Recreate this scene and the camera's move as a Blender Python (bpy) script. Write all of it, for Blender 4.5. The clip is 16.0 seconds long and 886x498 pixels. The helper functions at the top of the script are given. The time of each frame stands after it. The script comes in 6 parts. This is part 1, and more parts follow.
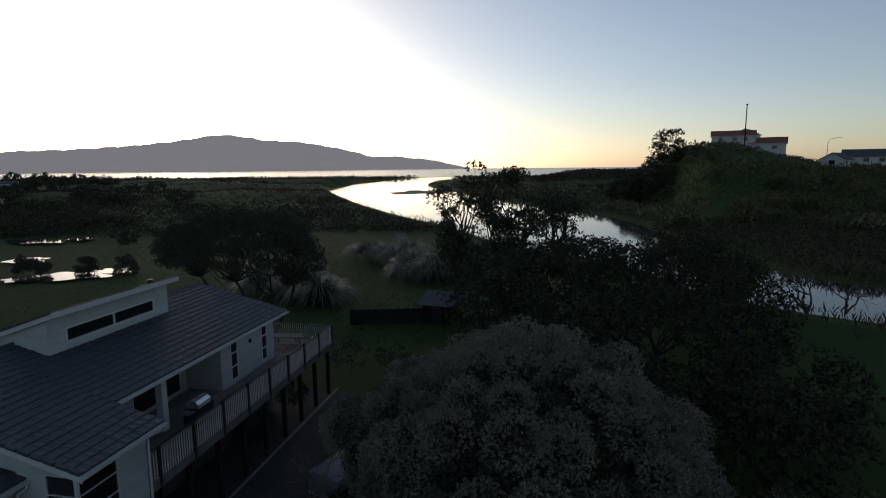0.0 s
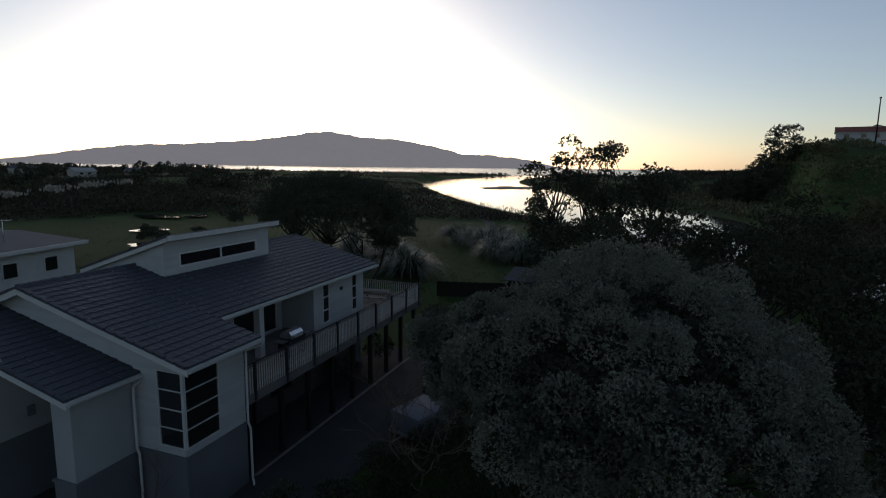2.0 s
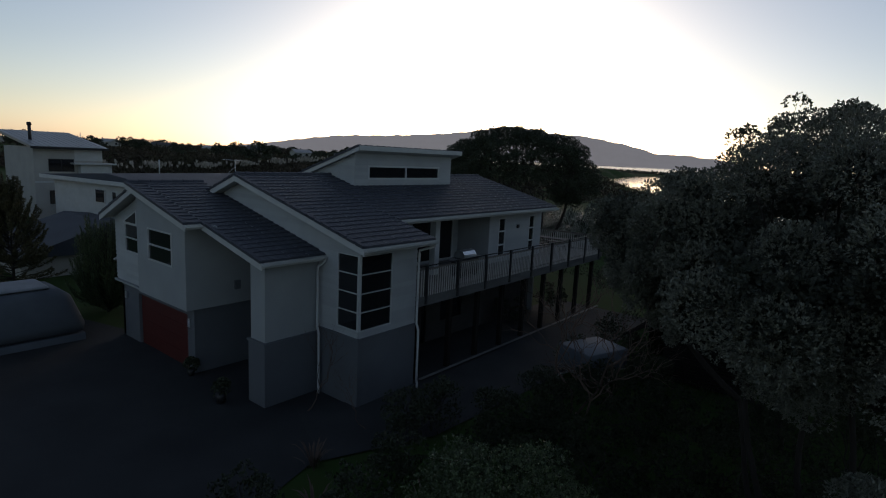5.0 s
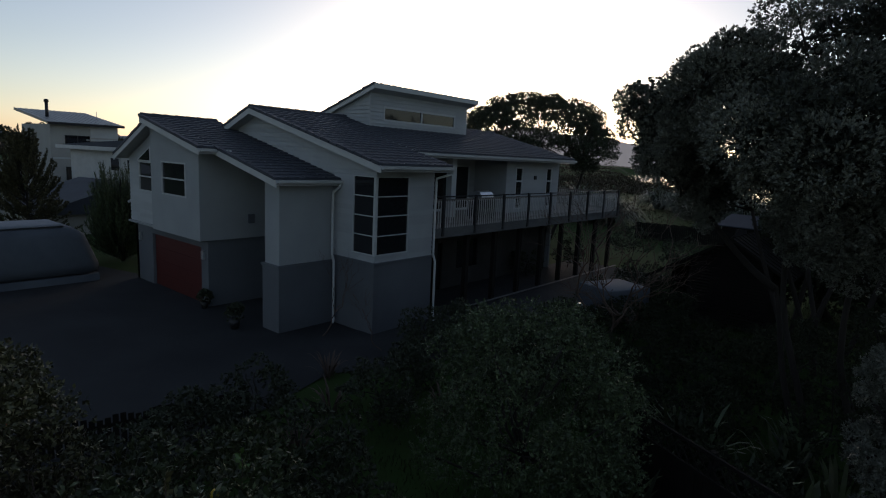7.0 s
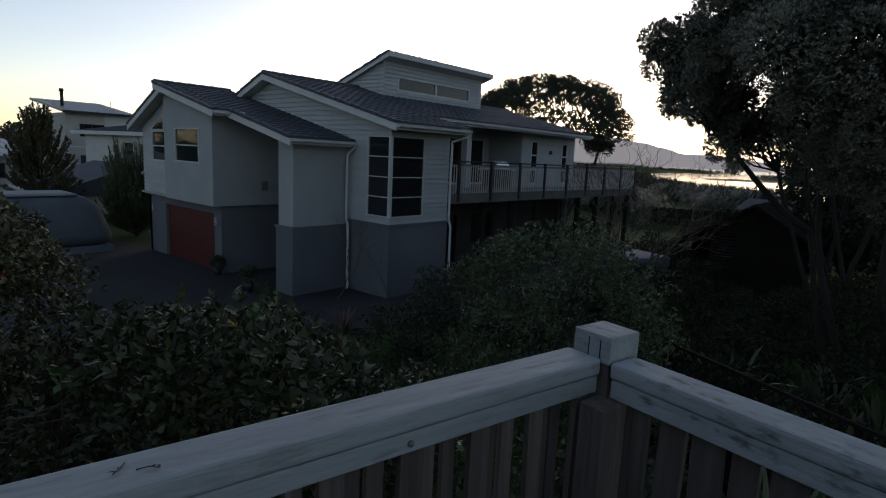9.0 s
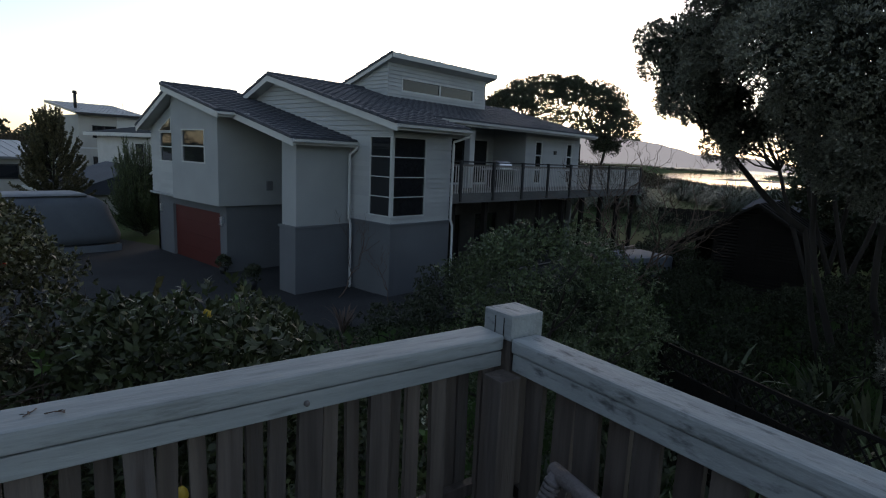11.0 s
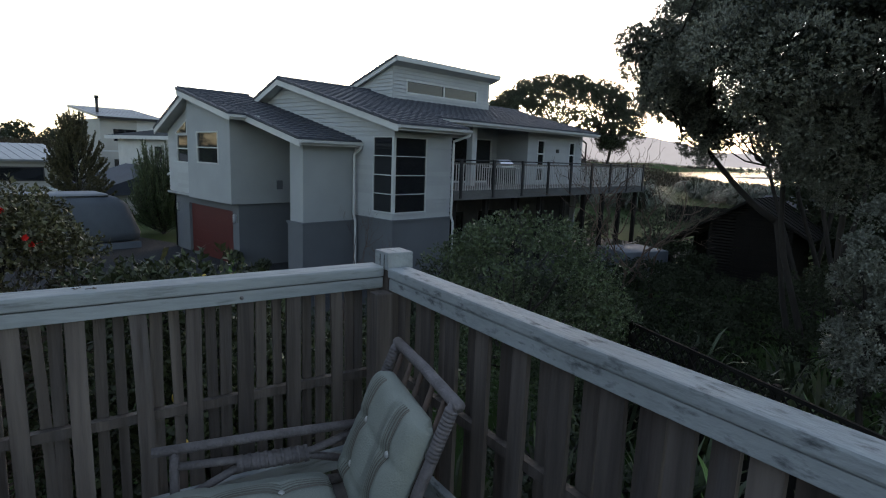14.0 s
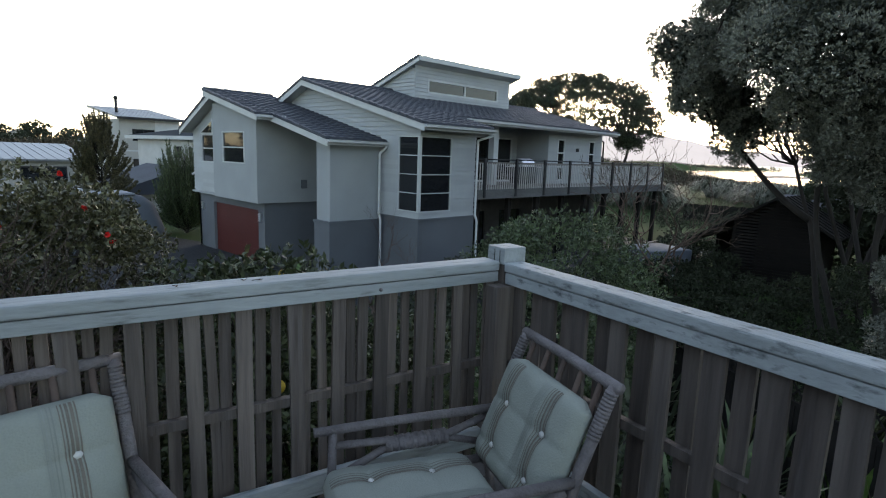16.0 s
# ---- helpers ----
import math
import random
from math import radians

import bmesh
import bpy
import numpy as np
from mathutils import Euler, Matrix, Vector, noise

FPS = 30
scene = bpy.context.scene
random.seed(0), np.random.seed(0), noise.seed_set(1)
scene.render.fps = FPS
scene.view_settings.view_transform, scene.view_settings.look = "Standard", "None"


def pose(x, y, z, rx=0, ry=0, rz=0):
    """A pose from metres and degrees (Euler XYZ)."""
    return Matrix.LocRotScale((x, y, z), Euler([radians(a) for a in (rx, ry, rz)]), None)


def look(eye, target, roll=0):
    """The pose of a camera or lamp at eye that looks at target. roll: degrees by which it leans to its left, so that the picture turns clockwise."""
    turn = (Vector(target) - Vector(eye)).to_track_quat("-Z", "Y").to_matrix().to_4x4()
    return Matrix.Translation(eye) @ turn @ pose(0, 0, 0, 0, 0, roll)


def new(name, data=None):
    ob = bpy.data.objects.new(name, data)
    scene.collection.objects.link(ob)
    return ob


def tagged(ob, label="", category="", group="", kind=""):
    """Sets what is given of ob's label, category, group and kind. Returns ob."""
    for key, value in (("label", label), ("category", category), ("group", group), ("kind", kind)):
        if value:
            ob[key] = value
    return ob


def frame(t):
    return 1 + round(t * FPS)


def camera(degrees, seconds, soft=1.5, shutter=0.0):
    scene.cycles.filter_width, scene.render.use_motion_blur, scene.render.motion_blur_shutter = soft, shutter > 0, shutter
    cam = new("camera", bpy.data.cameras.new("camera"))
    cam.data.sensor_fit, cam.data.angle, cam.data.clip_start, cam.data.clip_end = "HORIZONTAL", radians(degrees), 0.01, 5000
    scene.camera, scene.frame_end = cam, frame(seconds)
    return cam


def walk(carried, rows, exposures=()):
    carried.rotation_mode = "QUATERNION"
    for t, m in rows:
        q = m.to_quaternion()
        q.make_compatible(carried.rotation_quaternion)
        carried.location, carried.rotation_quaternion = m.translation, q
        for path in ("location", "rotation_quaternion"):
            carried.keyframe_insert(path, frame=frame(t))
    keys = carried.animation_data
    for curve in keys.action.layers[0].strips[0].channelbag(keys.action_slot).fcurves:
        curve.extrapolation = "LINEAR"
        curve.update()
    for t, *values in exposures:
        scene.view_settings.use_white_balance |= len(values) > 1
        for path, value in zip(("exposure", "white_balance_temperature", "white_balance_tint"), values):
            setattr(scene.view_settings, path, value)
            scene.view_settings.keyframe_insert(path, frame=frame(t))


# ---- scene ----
cam = camera(77.0, 16.0, soft=1.1)
PATH = [
    (0, (0.717, 0.088, 13.743), (0.325, 2.027, 13.451), -0.5),
    (0.5, (0.598, 0.065, 13.026), (0.197, 2.004, 12.738), -0.4),
    (1, (0.711, 0.031, 12.506), (0.282, 1.963, 12.215), -0.3),
    (1.5, (0.737, -0.099, 12.159), (0.195, 1.803, 11.861), 0.5),
    (2, (0.706, -0.059, 11.512), (0.012, 1.793, 11.216), 0.7),
    (2.5, (0.525, 0.131, 10.98), (-0.339, 1.908, 10.676), 1.3),
    (3, (0.639, 0.198, 10.525), (-0.391, 1.884, 10.213), 1.9),
    (3.5, (0.537, 0.327, 10.024), (-0.599, 1.941, 9.703), 2.5),
    (4, (0.5, 0.476, 9.452), (-0.688, 2.053, 9.131), 2.6),
    (6.5, (0.393, 0.538, 6.54), (-0.87, 2.052, 6.204), 3.0),
    (7, (0.375, 0.517, 5.824), (-0.895, 2.027, 5.497), 2.8),
    (7.5, (0.311, 0.534, 5.283), (-0.966, 2.037, 4.955), 2.8),
    (8, (0.257, 0.437, 4.806), (-1.024, 1.937, 4.478), 2.8),
    (8.5, (0.207, 0.504, 4.601), (-1.085, 1.995, 4.273), 2.7),
    (9, (0.199, 0.549, 4.584), (-1.099, 2.034, 4.255), 2.7),
    (11.5, (0.667, 0.639, 4.573), (-0.666, 2.093, 4.245), 2.4),
    (12, (0.829, 0.647, 4.57), (-0.511, 2.094, 4.242), 2.2),
    (12.5, (0.988, 0.623, 4.567), (-0.359, 2.065, 4.239), 2.2),
    (13, (1.201, 0.505, 4.577), (-0.152, 1.941, 4.247), 2.1),
    (13.5, (1.372, 0.417, 4.555), (0.012, 1.846, 4.225), 2.2),
    (14, (1.475, 0.364, 4.551), (0.108, 1.787, 4.221), 2.1),
    (14.5, (1.485, 0.303, 4.54), (0.11, 1.717, 4.21), 2.0),
    (15, (1.409, 0.161, 4.543), (0.029, 1.57, 4.212), 2.0),
    (15.5, (1.29, -0.01, 4.542), (-0.097, 1.392, 4.209), 1.9),
    (16, (1.219, -0.079, 4.538), (-0.173, 1.317, 4.204), 2.0),
]
EXPOSURE = [(0.0, -0.2, 6050, 16), (4.0, -0.35, 6050, 16), (7.0, -0.15, 6150, 17), (9.0, 0.3, 6300, 18), (12.0, 1.0, 6400, 17), (14.0, 1.45, 6500, 16), (16.0, 2.0, 6550, 15)]
walk(cam, [(t, look(eye, target, roll)) for t, eye, target, roll in PATH], EXPOSURE)

# ---- light ----
SUN_AZ, SUN_EL = -34.5, 6.0      # degrees from +y towards +x; height over the sea
world = bpy.data.worlds.new("dusk")
scene.world = world
world.use_nodes = True
wn = world.node_tree
wn.nodes.clear()
sky = wn.nodes.new("ShaderNodeTexSky")
sky.sky_type, sky.sun_disc = "NISHITA", False
sky.sun_elevation, sky.sun_rotation = radians(SUN_EL), radians(SUN_AZ)
sky.air_density, sky.dust_density, sky.ozone_density, sky.altitude = 0.85, 0.8, 1.35, 10
bg = wn.nodes.new("ShaderNodeBackground")
bg.inputs["Strength"].default_value = 0.175
wout = wn.nodes.new("ShaderNodeOutputWorld")
pale = wn.nodes.new("ShaderNodeHueSaturation")
pale.inputs["Saturation"].default_value = 0.76
wn.links.new(sky.outputs[0], pale.inputs["Color"])
wn.links.new(pale.outputs[0], bg.inputs[0])
wn.links.new(bg.outputs[0], wout.inputs[0])
sun = new("sun", bpy.data.lights.new("sun", "SUN"))
sun.data.energy, sun.data.angle, sun.data.color = 0.05, radians(8), (1.0, 0.72, 0.45)
az, el = radians(SUN_AZ), radians(SUN_EL)
sun.matrix_world = look((0, 0, 50), (-math.sin(az) * 10, -math.cos(az) * 10, 50 - math.tan(el) * 10))

# ---- materials ----
def mat(name, c1, c2=None, rough=0.7, scale=3.0, fine=45.0, bump=0.25, metal=0.0, spread=0.12, island=0.0, stretch=(1, 1, 1), spec=0.4, emit=0.0, stain=None):
    """Two colours mixed by coarse and fine noise, with bump; spread varies the value per object, island per loose piece."""
    c2 = c2 or tuple(v * 0.7 for v in c1)
    m = bpy.data.materials.new(name)
    m.use_nodes = True
    nt = m.node_tree
    p = nt.nodes["Principled BSDF"]
    co = nt.nodes.new("ShaderNodeTexCoord")
    mp = nt.nodes.new("ShaderNodeMapping")
    mp.inputs["Scale"].default_value = stretch
    nt.links.new(co.outputs["Object"], mp.inputs[0])
    n1 = nt.nodes.new("ShaderNodeTexNoise")
    n1.inputs["Scale"].default_value, n1.inputs["Detail"].default_value = scale, 5
    n2 = nt.nodes.new("ShaderNodeTexNoise")
    n2.inputs["Scale"].default_value, n2.inputs["Detail"].default_value = fine, 4
    nt.links.new(mp.outputs[0], n1.inputs[0])
    nt.links.new(mp.outputs[0], n2.inputs[0])
    mix = nt.nodes.new("ShaderNodeMix")
    mix.data_type = "RGBA"
    mix.inputs[6].default_value, mix.inputs[7].default_value = (*c1, 1), (*c2, 1)
    add = nt.nodes.new("ShaderNodeMath")
    add.operation = "MULTIPLY_ADD"
    nt.links.new(n2.outputs[0], add.inputs[0])
    add.inputs[1].default_value = 0.5
    rng = nt.nodes.new("ShaderNodeMapRange")
    rng.inputs[1].default_value, rng.inputs[2].default_value = 0.45, 0.95
    nt.links.new(n1.outputs[0], add.inputs[2])
    nt.links.new(add.outputs[0], rng.inputs[0])
    nt.links.new(rng.outputs[0], mix.inputs[0])
    col = mix.outputs[2]
    if stain:
        sc, dark, lo, hi = stain
        n3 = nt.nodes.new("ShaderNodeTexNoise")
        n3.inputs["Scale"].default_value, n3.inputs["Detail"].default_value, n3.inputs["Roughness"].default_value = sc, 6, 0.62
        nt.links.new(mp.outputs[0], n3.inputs[0])
        r3 = nt.nodes.new("ShaderNodeMapRange")
        r3.inputs[1].default_value, r3.inputs[2].default_value = lo, hi
        nt.links.new(n3.outputs[0], r3.inputs[0])
        mx3 = nt.nodes.new("ShaderNodeMix")
        mx3.data_type = "RGBA"
        nt.links.new(r3.outputs[0], mx3.inputs[0])
        nt.links.new(col, mx3.inputs[6])
        mx3.inputs[7].default_value = (*dark, 1)
        col = mx3.outputs[2]
    if spread or island:
        src = nt.nodes.new("ShaderNodeNewGeometry").outputs["Random Per Island"] if island else nt.nodes.new("ShaderNodeObjectInfo").outputs["Random"]
        amount = island or spread
        r2 = nt.nodes.new("ShaderNodeMapRange")
        r2.inputs[3].default_value, r2.inputs[4].default_value = 1 - amount, 1 + amount
        nt.links.new(src, r2.inputs[0])
        hsv = nt.nodes.new("ShaderNodeHueSaturation")
        nt.links.new(r2.outputs[0], hsv.inputs["Value"])
        nt.links.new(col, hsv.inputs["Color"])
        col = hsv.outputs[0]
    nt.links.new(col, p.inputs["Base Color"])
    p.inputs["Roughness"].default_value, p.inputs["Metallic"].default_value = rough, metal
    p.inputs["Specular IOR Level"].default_value = spec
    if bump:
        b = nt.nodes.new("ShaderNodeBump")
        b.inputs["Strength"].default_value, b.inputs["Distance"].default_value = bump, 0.02
        nt.links.new(n2.outputs[0], b.inputs["Height"])
        nt.links.new(b.outputs[0], p.inputs["Normal"])
    # emission in the base colour, used for the haze over the island
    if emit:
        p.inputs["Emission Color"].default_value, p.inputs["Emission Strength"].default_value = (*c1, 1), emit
    return m


M = {
    "stucco": mat("painted_plaster", (0.33, 0.348, 0.348), (0.275, 0.291, 0.293), 0.85, 0.8, 90, 0.15, spread=0.03),
    "board": mat("white_weatherboard_paint", (0.372, 0.390, 0.390), (0.315, 0.332, 0.332), 0.6, 1.2, 40, 0.06, spread=0.05),
    "plinth": mat("grey_plaster", (0.128, 0.138, 0.15), (0.102, 0.11, 0.12), 0.9, 0.7, 80, 0.2, spread=0.03),
    "trim": mat("white_trim_paint", (0.50, 0.515, 0.505), (0.42, 0.432, 0.425), 0.5, 2, 50, 0.05, spread=0.04),
    "tile": mat("charcoal_roof_tile", (0.058, 0.064, 0.08), (0.038, 0.042, 0.053), 0.62, 2.5, 70, 0.3, island=0.12),
    "glass": mat("dark_window_glass", (0.012, 0.014, 0.016), (0.015, 0.016, 0.018), 0.04, 1, 3, 0.0, spread=0, spec=0.6),
    # dark colour standing in for shade in the rooms and under the deck
    "inside": mat("room_and_deck_shade", (0.07, 0.0658, 0.0616), None, 0.9),
    "garage": mat("red_brown_garage_door", (0.082, 0.0145, 0.011), (0.068, 0.0125, 0.0095), 0.6, 1.5, 40, 0.08, spread=0.03),
    "pale_timber": mat("weathered_pale_timber", (0.23, 0.207, 0.185), (0.129, 0.116, 0.104), 0.85, 3, 30, 0.35, stretch=(1, 0.3, 1), stain=(1.6, (0.07, 0.0644, 0.0588), 0.52, 0.72)),
    "deck": mat("grey_deck_boards", (0.215, 0.197, 0.179), (0.134, 0.125, 0.116), 0.85, 2, 30, 0.3),
    "baluster": mat("pale_baluster_paint", (0.518, 0.504, 0.476), (0.378, 0.371, 0.35), 0.8, 4, 30, 0.2),
    "fascia": mat("weathered_grey_beam", (0.15, 0.15, 0.145), (0.085, 0.085, 0.082), 0.85, 2, 25, 0.3, stretch=(1, 0.25, 1), stain=(1.2, (0.05, 0.05, 0.048), 0.5, 0.7)),
    "black": mat("black_painted_steel", (0.0224, 0.0224, 0.0246), None, 0.5),
    "rail": mat("painted_rail_timber", (0.36, 0.387, 0.38), (0.24, 0.26, 0.255), 0.72, 7, 60, 0.3, spread=0.06, stretch=(0.4, 1, 1), stain=(26.0, (0.09, 0.098, 0.098), 0.54, 0.68)),
    "rail_long": mat("painted_rail_timber_lengthwise", (0.36, 0.387, 0.38), (0.235, 0.255, 0.25), 0.72, 6, 50, 0.3, spread=0.06, stretch=(1, 0.16, 1), stain=(28.0, (0.13, 0.135, 0.13), 0.55, 0.74)),
    # darker copy of the silver leaves, with the crown's inner shade in its colour
    "silver_fill": mat("inner_leaves_painted_shade", (0.0616, 0.07, 0.0518), (0.042, 0.0476, 0.0364), 0.7, 2, 9, 0, island=0.3),
    "picket": mat("weathered_brown_picket", (0.19, 0.158, 0.133), (0.060, 0.048, 0.041), 0.85, 9, 40, 0.5, spread=0.32, stretch=(1, 1, 0.06), stain=(9.0, (0.21, 0.19, 0.175), 0.55, 0.85)),
    "cane": mat("grey_cane", (0.206, 0.184, 0.179), (0.125, 0.112, 0.108), 0.7, 14, 90, 0.4),
    "cushion": mat("pale_green_canvas", (0.323, 0.343, 0.29), (0.267, 0.287, 0.242), 0.95, 4, 160, 0.25, spread=0.02),
    "stripe": mat("grey_brown_stripe", (0.15, 0.128, 0.098), (0.21, 0.195, 0.16), 0.95, 9, 120, 0.2),
    "stripe_pale": mat("pale_grey_stripe", (0.245, 0.259, 0.224), (0.28, 0.294, 0.259), 0.95, 9, 120, 0.2),
    "button": mat("cream_button", (0.75, 0.74, 0.68), None, 0.6),
    "concrete": mat("asphalt_drive", (0.0448, 0.0462, 0.0476), (0.0294, 0.0308, 0.0322), 0.9, 0.6, 60, 0.4, spec=0.2),
    "kerb": mat("pale_concrete", (0.202, 0.199, 0.19), (0.134, 0.134, 0.128), 0.9, 1.5, 50, 0.3),
    "grass": mat("meadow_grass", (0.03, 0.07, 0.015), (0.036, 0.05, 0.017), 0.95, 0.035, 1.3, 0.6, spread=0, spec=0.08),
    "blade": mat("grass_blades", (0.0381, 0.0605, 0.019), (0.0493, 0.0493, 0.0246), 0.8, 0.3, 4, 0, island=0.35),
    "scrub": mat("olive_scrub", (0.0515, 0.0493, 0.028), (0.0582, 0.0448, 0.0336), 0.85, 0.05, 1.2, 0, island=0.4, spec=0.12),
    "hill_scrub": mat("hillside_scrub", (0.085, 0.1, 0.046), (0.105, 0.098, 0.052), 0.85, 0.06, 1.2, 0, island=0.4, spec=0.12),
    "bank": mat("dry_river_rush", (0.108, 0.0896, 0.0538), (0.0717, 0.0672, 0.0403), 0.9, 0.1, 2, 0, island=0.4, spec=0.12),
    "silver": mat("grey_green_leaves", (0.185, 0.193, 0.152), (0.08, 0.086, 0.064), 0.5, 1.2, 11, 0, island=0.32),
    "thicket_leaf": mat("deep_green_leaves", (0.042, 0.0504, 0.0294), (0.0322, 0.0378, 0.0224), 0.8, 0.6, 5, 0, island=0.15, spec=0.1),
    "dark_leaf": mat("dark_green_leaves", (0.0403, 0.052, 0.0251), (0.0305, 0.0376, 0.0197), 0.65, 1.5, 9, 0, island=0.4),
    "bronze_leaf": mat("bronze_green_leaves", (0.088, 0.076, 0.034), (0.05, 0.05, 0.022), 0.6, 1.5, 9, 0, island=0.45),
    "gloss_leaf": mat("glossy_green_leaves", (0.0644, 0.084, 0.0308), (0.042, 0.0476, 0.0196), 0.5, 3, 12, 0, island=0.55),
    "bright_leaf": mat("light_green_leaves", (0.116, 0.197, 0.0448), (0.0806, 0.134, 0.0358), 0.35, 3, 12, 0, island=0.35),
    "fine_leaf": mat("fine_green_leaves", (0.0896, 0.12, 0.0504), (0.0448, 0.0644, 0.028), 0.5, 3, 12, 0, island=0.5),
    "camellia_leaf": mat("olive_bronze_leaves", (0.129, 0.123, 0.0504), (0.0616, 0.0616, 0.0294), 0.42, 3, 12, 0, island=0.5),
    "amber_leaf": mat("amber_young_leaves", (0.15, 0.125, 0.05), (0.09, 0.085, 0.032), 0.5, 3, 12, 0, island=0.4),
    "flax": mat("flax_blades", (0.11, 0.13, 0.09), (0.042, 0.054, 0.035), 0.5, 1.2, 8, 0, island=0.5, spec=0.25),
    "plume": mat("pale_seed_plumes", (0.45, 0.41, 0.35), (0.32, 0.29, 0.245), 0.95, 3, 12, 0, island=0.3),
    "bark": mat("grey_brown_bark", (0.036, 0.030, 0.025), (0.022, 0.018, 0.015), 0.9, 3, 25, 0.6, stretch=(1, 1, 0.3)),
    "twig": mat("brown_twigs", (0.137, 0.0952, 0.0728), (0.0812, 0.0588, 0.0462), 0.9, 4, 30, 0.2),
    "lemon": mat("lemon_skin", (0.7, 0.476, 0.056), (0.588, 0.406, 0.042), 0.45, 6, 120, 0.2),
    "red": mat("red_petals", (0.77, 0.028, 0.021), (0.588, 0.021, 0.014), 0.6, 9, 60, 0),
    "white_petal": mat("white_petals", (0.504, 0.518, 0.434), (0.35, 0.378, 0.28), 0.6, island=0.3),
    "tarp": mat("grey_blue_cover_cloth", (0.107, 0.125, 0.147), (0.0753, 0.0878, 0.107), 0.75, 1.2, 40, 0.3),
    "tarp_top": mat("pale_cover_cloth", (0.213, 0.232, 0.251), (0.164, 0.181, 0.195), 0.75, 1.2, 40, 0.3),
    # dark timber, its colour lowered further for tree shade over the shed
    "shed": mat("dark_stained_slats_shade", (0.0231, 0.0196, 0.0168), (0.014, 0.0126, 0.0112), 0.9, 3, 30, 0.3, spec=0.15),
    "iron": mat("grey_roofing_iron", (0.236, 0.244, 0.251), (0.186, 0.194, 0.2), 0.42, 1.5, 20, 0.1, metal=0.35),
    "slate": mat("slate_blue_membrane", (0.05, 0.058, 0.074), (0.037, 0.042, 0.054), 0.75, 0.7, 30, 0.2),
    "cream": mat("cream_plaster", (0.358, 0.352, 0.323), (0.301, 0.293, 0.272), 0.85, 0.7, 40, 0.15),
    "redroof": mat("red_tile_roof", (0.215, 0.0672, 0.0448), (0.152, 0.0493, 0.0358), 0.75, 2, 30, 0.3),
    "darkroof": mat("dark_tile_roof", (0.0627, 0.0627, 0.0672), None, 0.7, 2, 30, 0.3),
    "steel": mat("brushed_steel", (0.77, 0.784, 0.798), None, 0.3, metal=0.9),
    "sand": mat("wet_sand", (0.108, 0.0941, 0.0762), (0.0806, 0.0717, 0.0582), 0.7, 0.15, 2, 0.4),
    "track": mat("gravel_track", (0.105, 0.098, 0.0812), (0.07, 0.07, 0.0532), 0.95, 0.3, 8, 0.4, spec=0.1),
    # haze in front of the island is put in as a faint glow
    "island": mat("far_wooded_island_haze_glow", (0.215, 0.2, 0.19), (0.18, 0.17, 0.162), 1.0, 0.004, 0.02, 0, spread=0, spec=0.0, emit=0.85),
}


def water_mat(name, wave, rough):
    m = bpy.data.materials.new(name)
    m.use_nodes = True
    nt = m.node_tree
    p = nt.nodes["Principled BSDF"]
    p.inputs["Base Color"].default_value = (0.02, 0.025, 0.025, 1)
    p.inputs["Roughness"].default_value, p.inputs["IOR"].default_value = rough, 1.33
    co = nt.nodes.new("ShaderNodeTexCoord")
    mp = nt.nodes.new("ShaderNodeMapping")
    mp.inputs["Scale"].default_value = (0.5, 1, 1)
    n = nt.nodes.new("ShaderNodeTexNoise")
    n.inputs["Scale"].default_value, n.inputs["Detail"].default_value = wave, 4
    b = nt.nodes.new("ShaderNodeBump")
    b.inputs["Strength"].default_value, b.inputs["Distance"].default_value = 0.12, 0.05
    nt.links.new(co.outputs["Object"], mp.inputs[0])
    nt.links.new(mp.outputs[0], n.inputs[0])
    nt.links.new(n.outputs[0], b.inputs["Height"])
    nt.links.new(b.outputs[0], p.inputs["Normal"])
    return m


M["river"], M["sea"] = water_mat("still_river_water", 0.8, 0.06), water_mat("sea_water", 0.05, 0.25)


# ---- builders ----
def mesh_ob(name, verts, faces, material, parent=None, smooth=False):
    """One mesh object from lists or arrays of corners and faces."""
    me = bpy.data.meshes.new(name)
    me.from_pydata([tuple(v) for v in verts], [], [tuple(f) for f in faces])
    me.materials.append(M[material])
    if smooth:
        me.polygons.foreach_set("use_smooth", [True] * len(me.polygons))
    ob = new(name, me)
    if parent:
        ob.parent = parent
    return ob


def part(name, bm, material, parent, label="", smooth=False):
    me = bpy.data.meshes.new(name)
    bmesh.ops.recalc_face_normals(bm, faces=bm.faces)
    bm.to_mesh(me)
    bm.free()
    me.materials.append(M[material])
    if smooth:
        me.polygons.foreach_set("use_smooth", [True] * len(me.polygons))
    ob = new(name, me)
    ob.parent = parent
    return tagged(ob, label)


def thing(name, at, label, category, group="", rz=0.0, kind=""):
    ob = new(name)
    ob.matrix_world = pose(*at, 0, 0, rz)
    return tagged(ob, label, category, group, kind)


def box(bm, x0, x1, y0, y1, z0, z1, bevel=0.0):
    vs = [bm.verts.new(p) for p in ((x0, y0, z0), (x1, y0, z0), (x1, y1, z0), (x0, y1, z0), (x0, y0, z1), (x1, y0, z1), (x1, y1, z1), (x0, y1, z1))]
    fs = [bm.faces.new([vs[i] for i in f]) for f in ((3, 2, 1, 0), (4, 5, 6, 7), (0, 1, 5, 4), (1, 2, 6, 5), (2, 3, 7, 6), (3, 0, 4, 7))]
    if bevel:
        es = list({e for f in fs for e in f.edges})
        bmesh.ops.bevel(bm, geom=es, offset=bevel, segments=2, profile=0.6, affect="EDGES")


def box_part(name, dims, material, parent, label="", bevel=0.0):
    bm = bmesh.new()
    box(bm, *dims, bevel)
    return part(name, bm, material, parent, label)


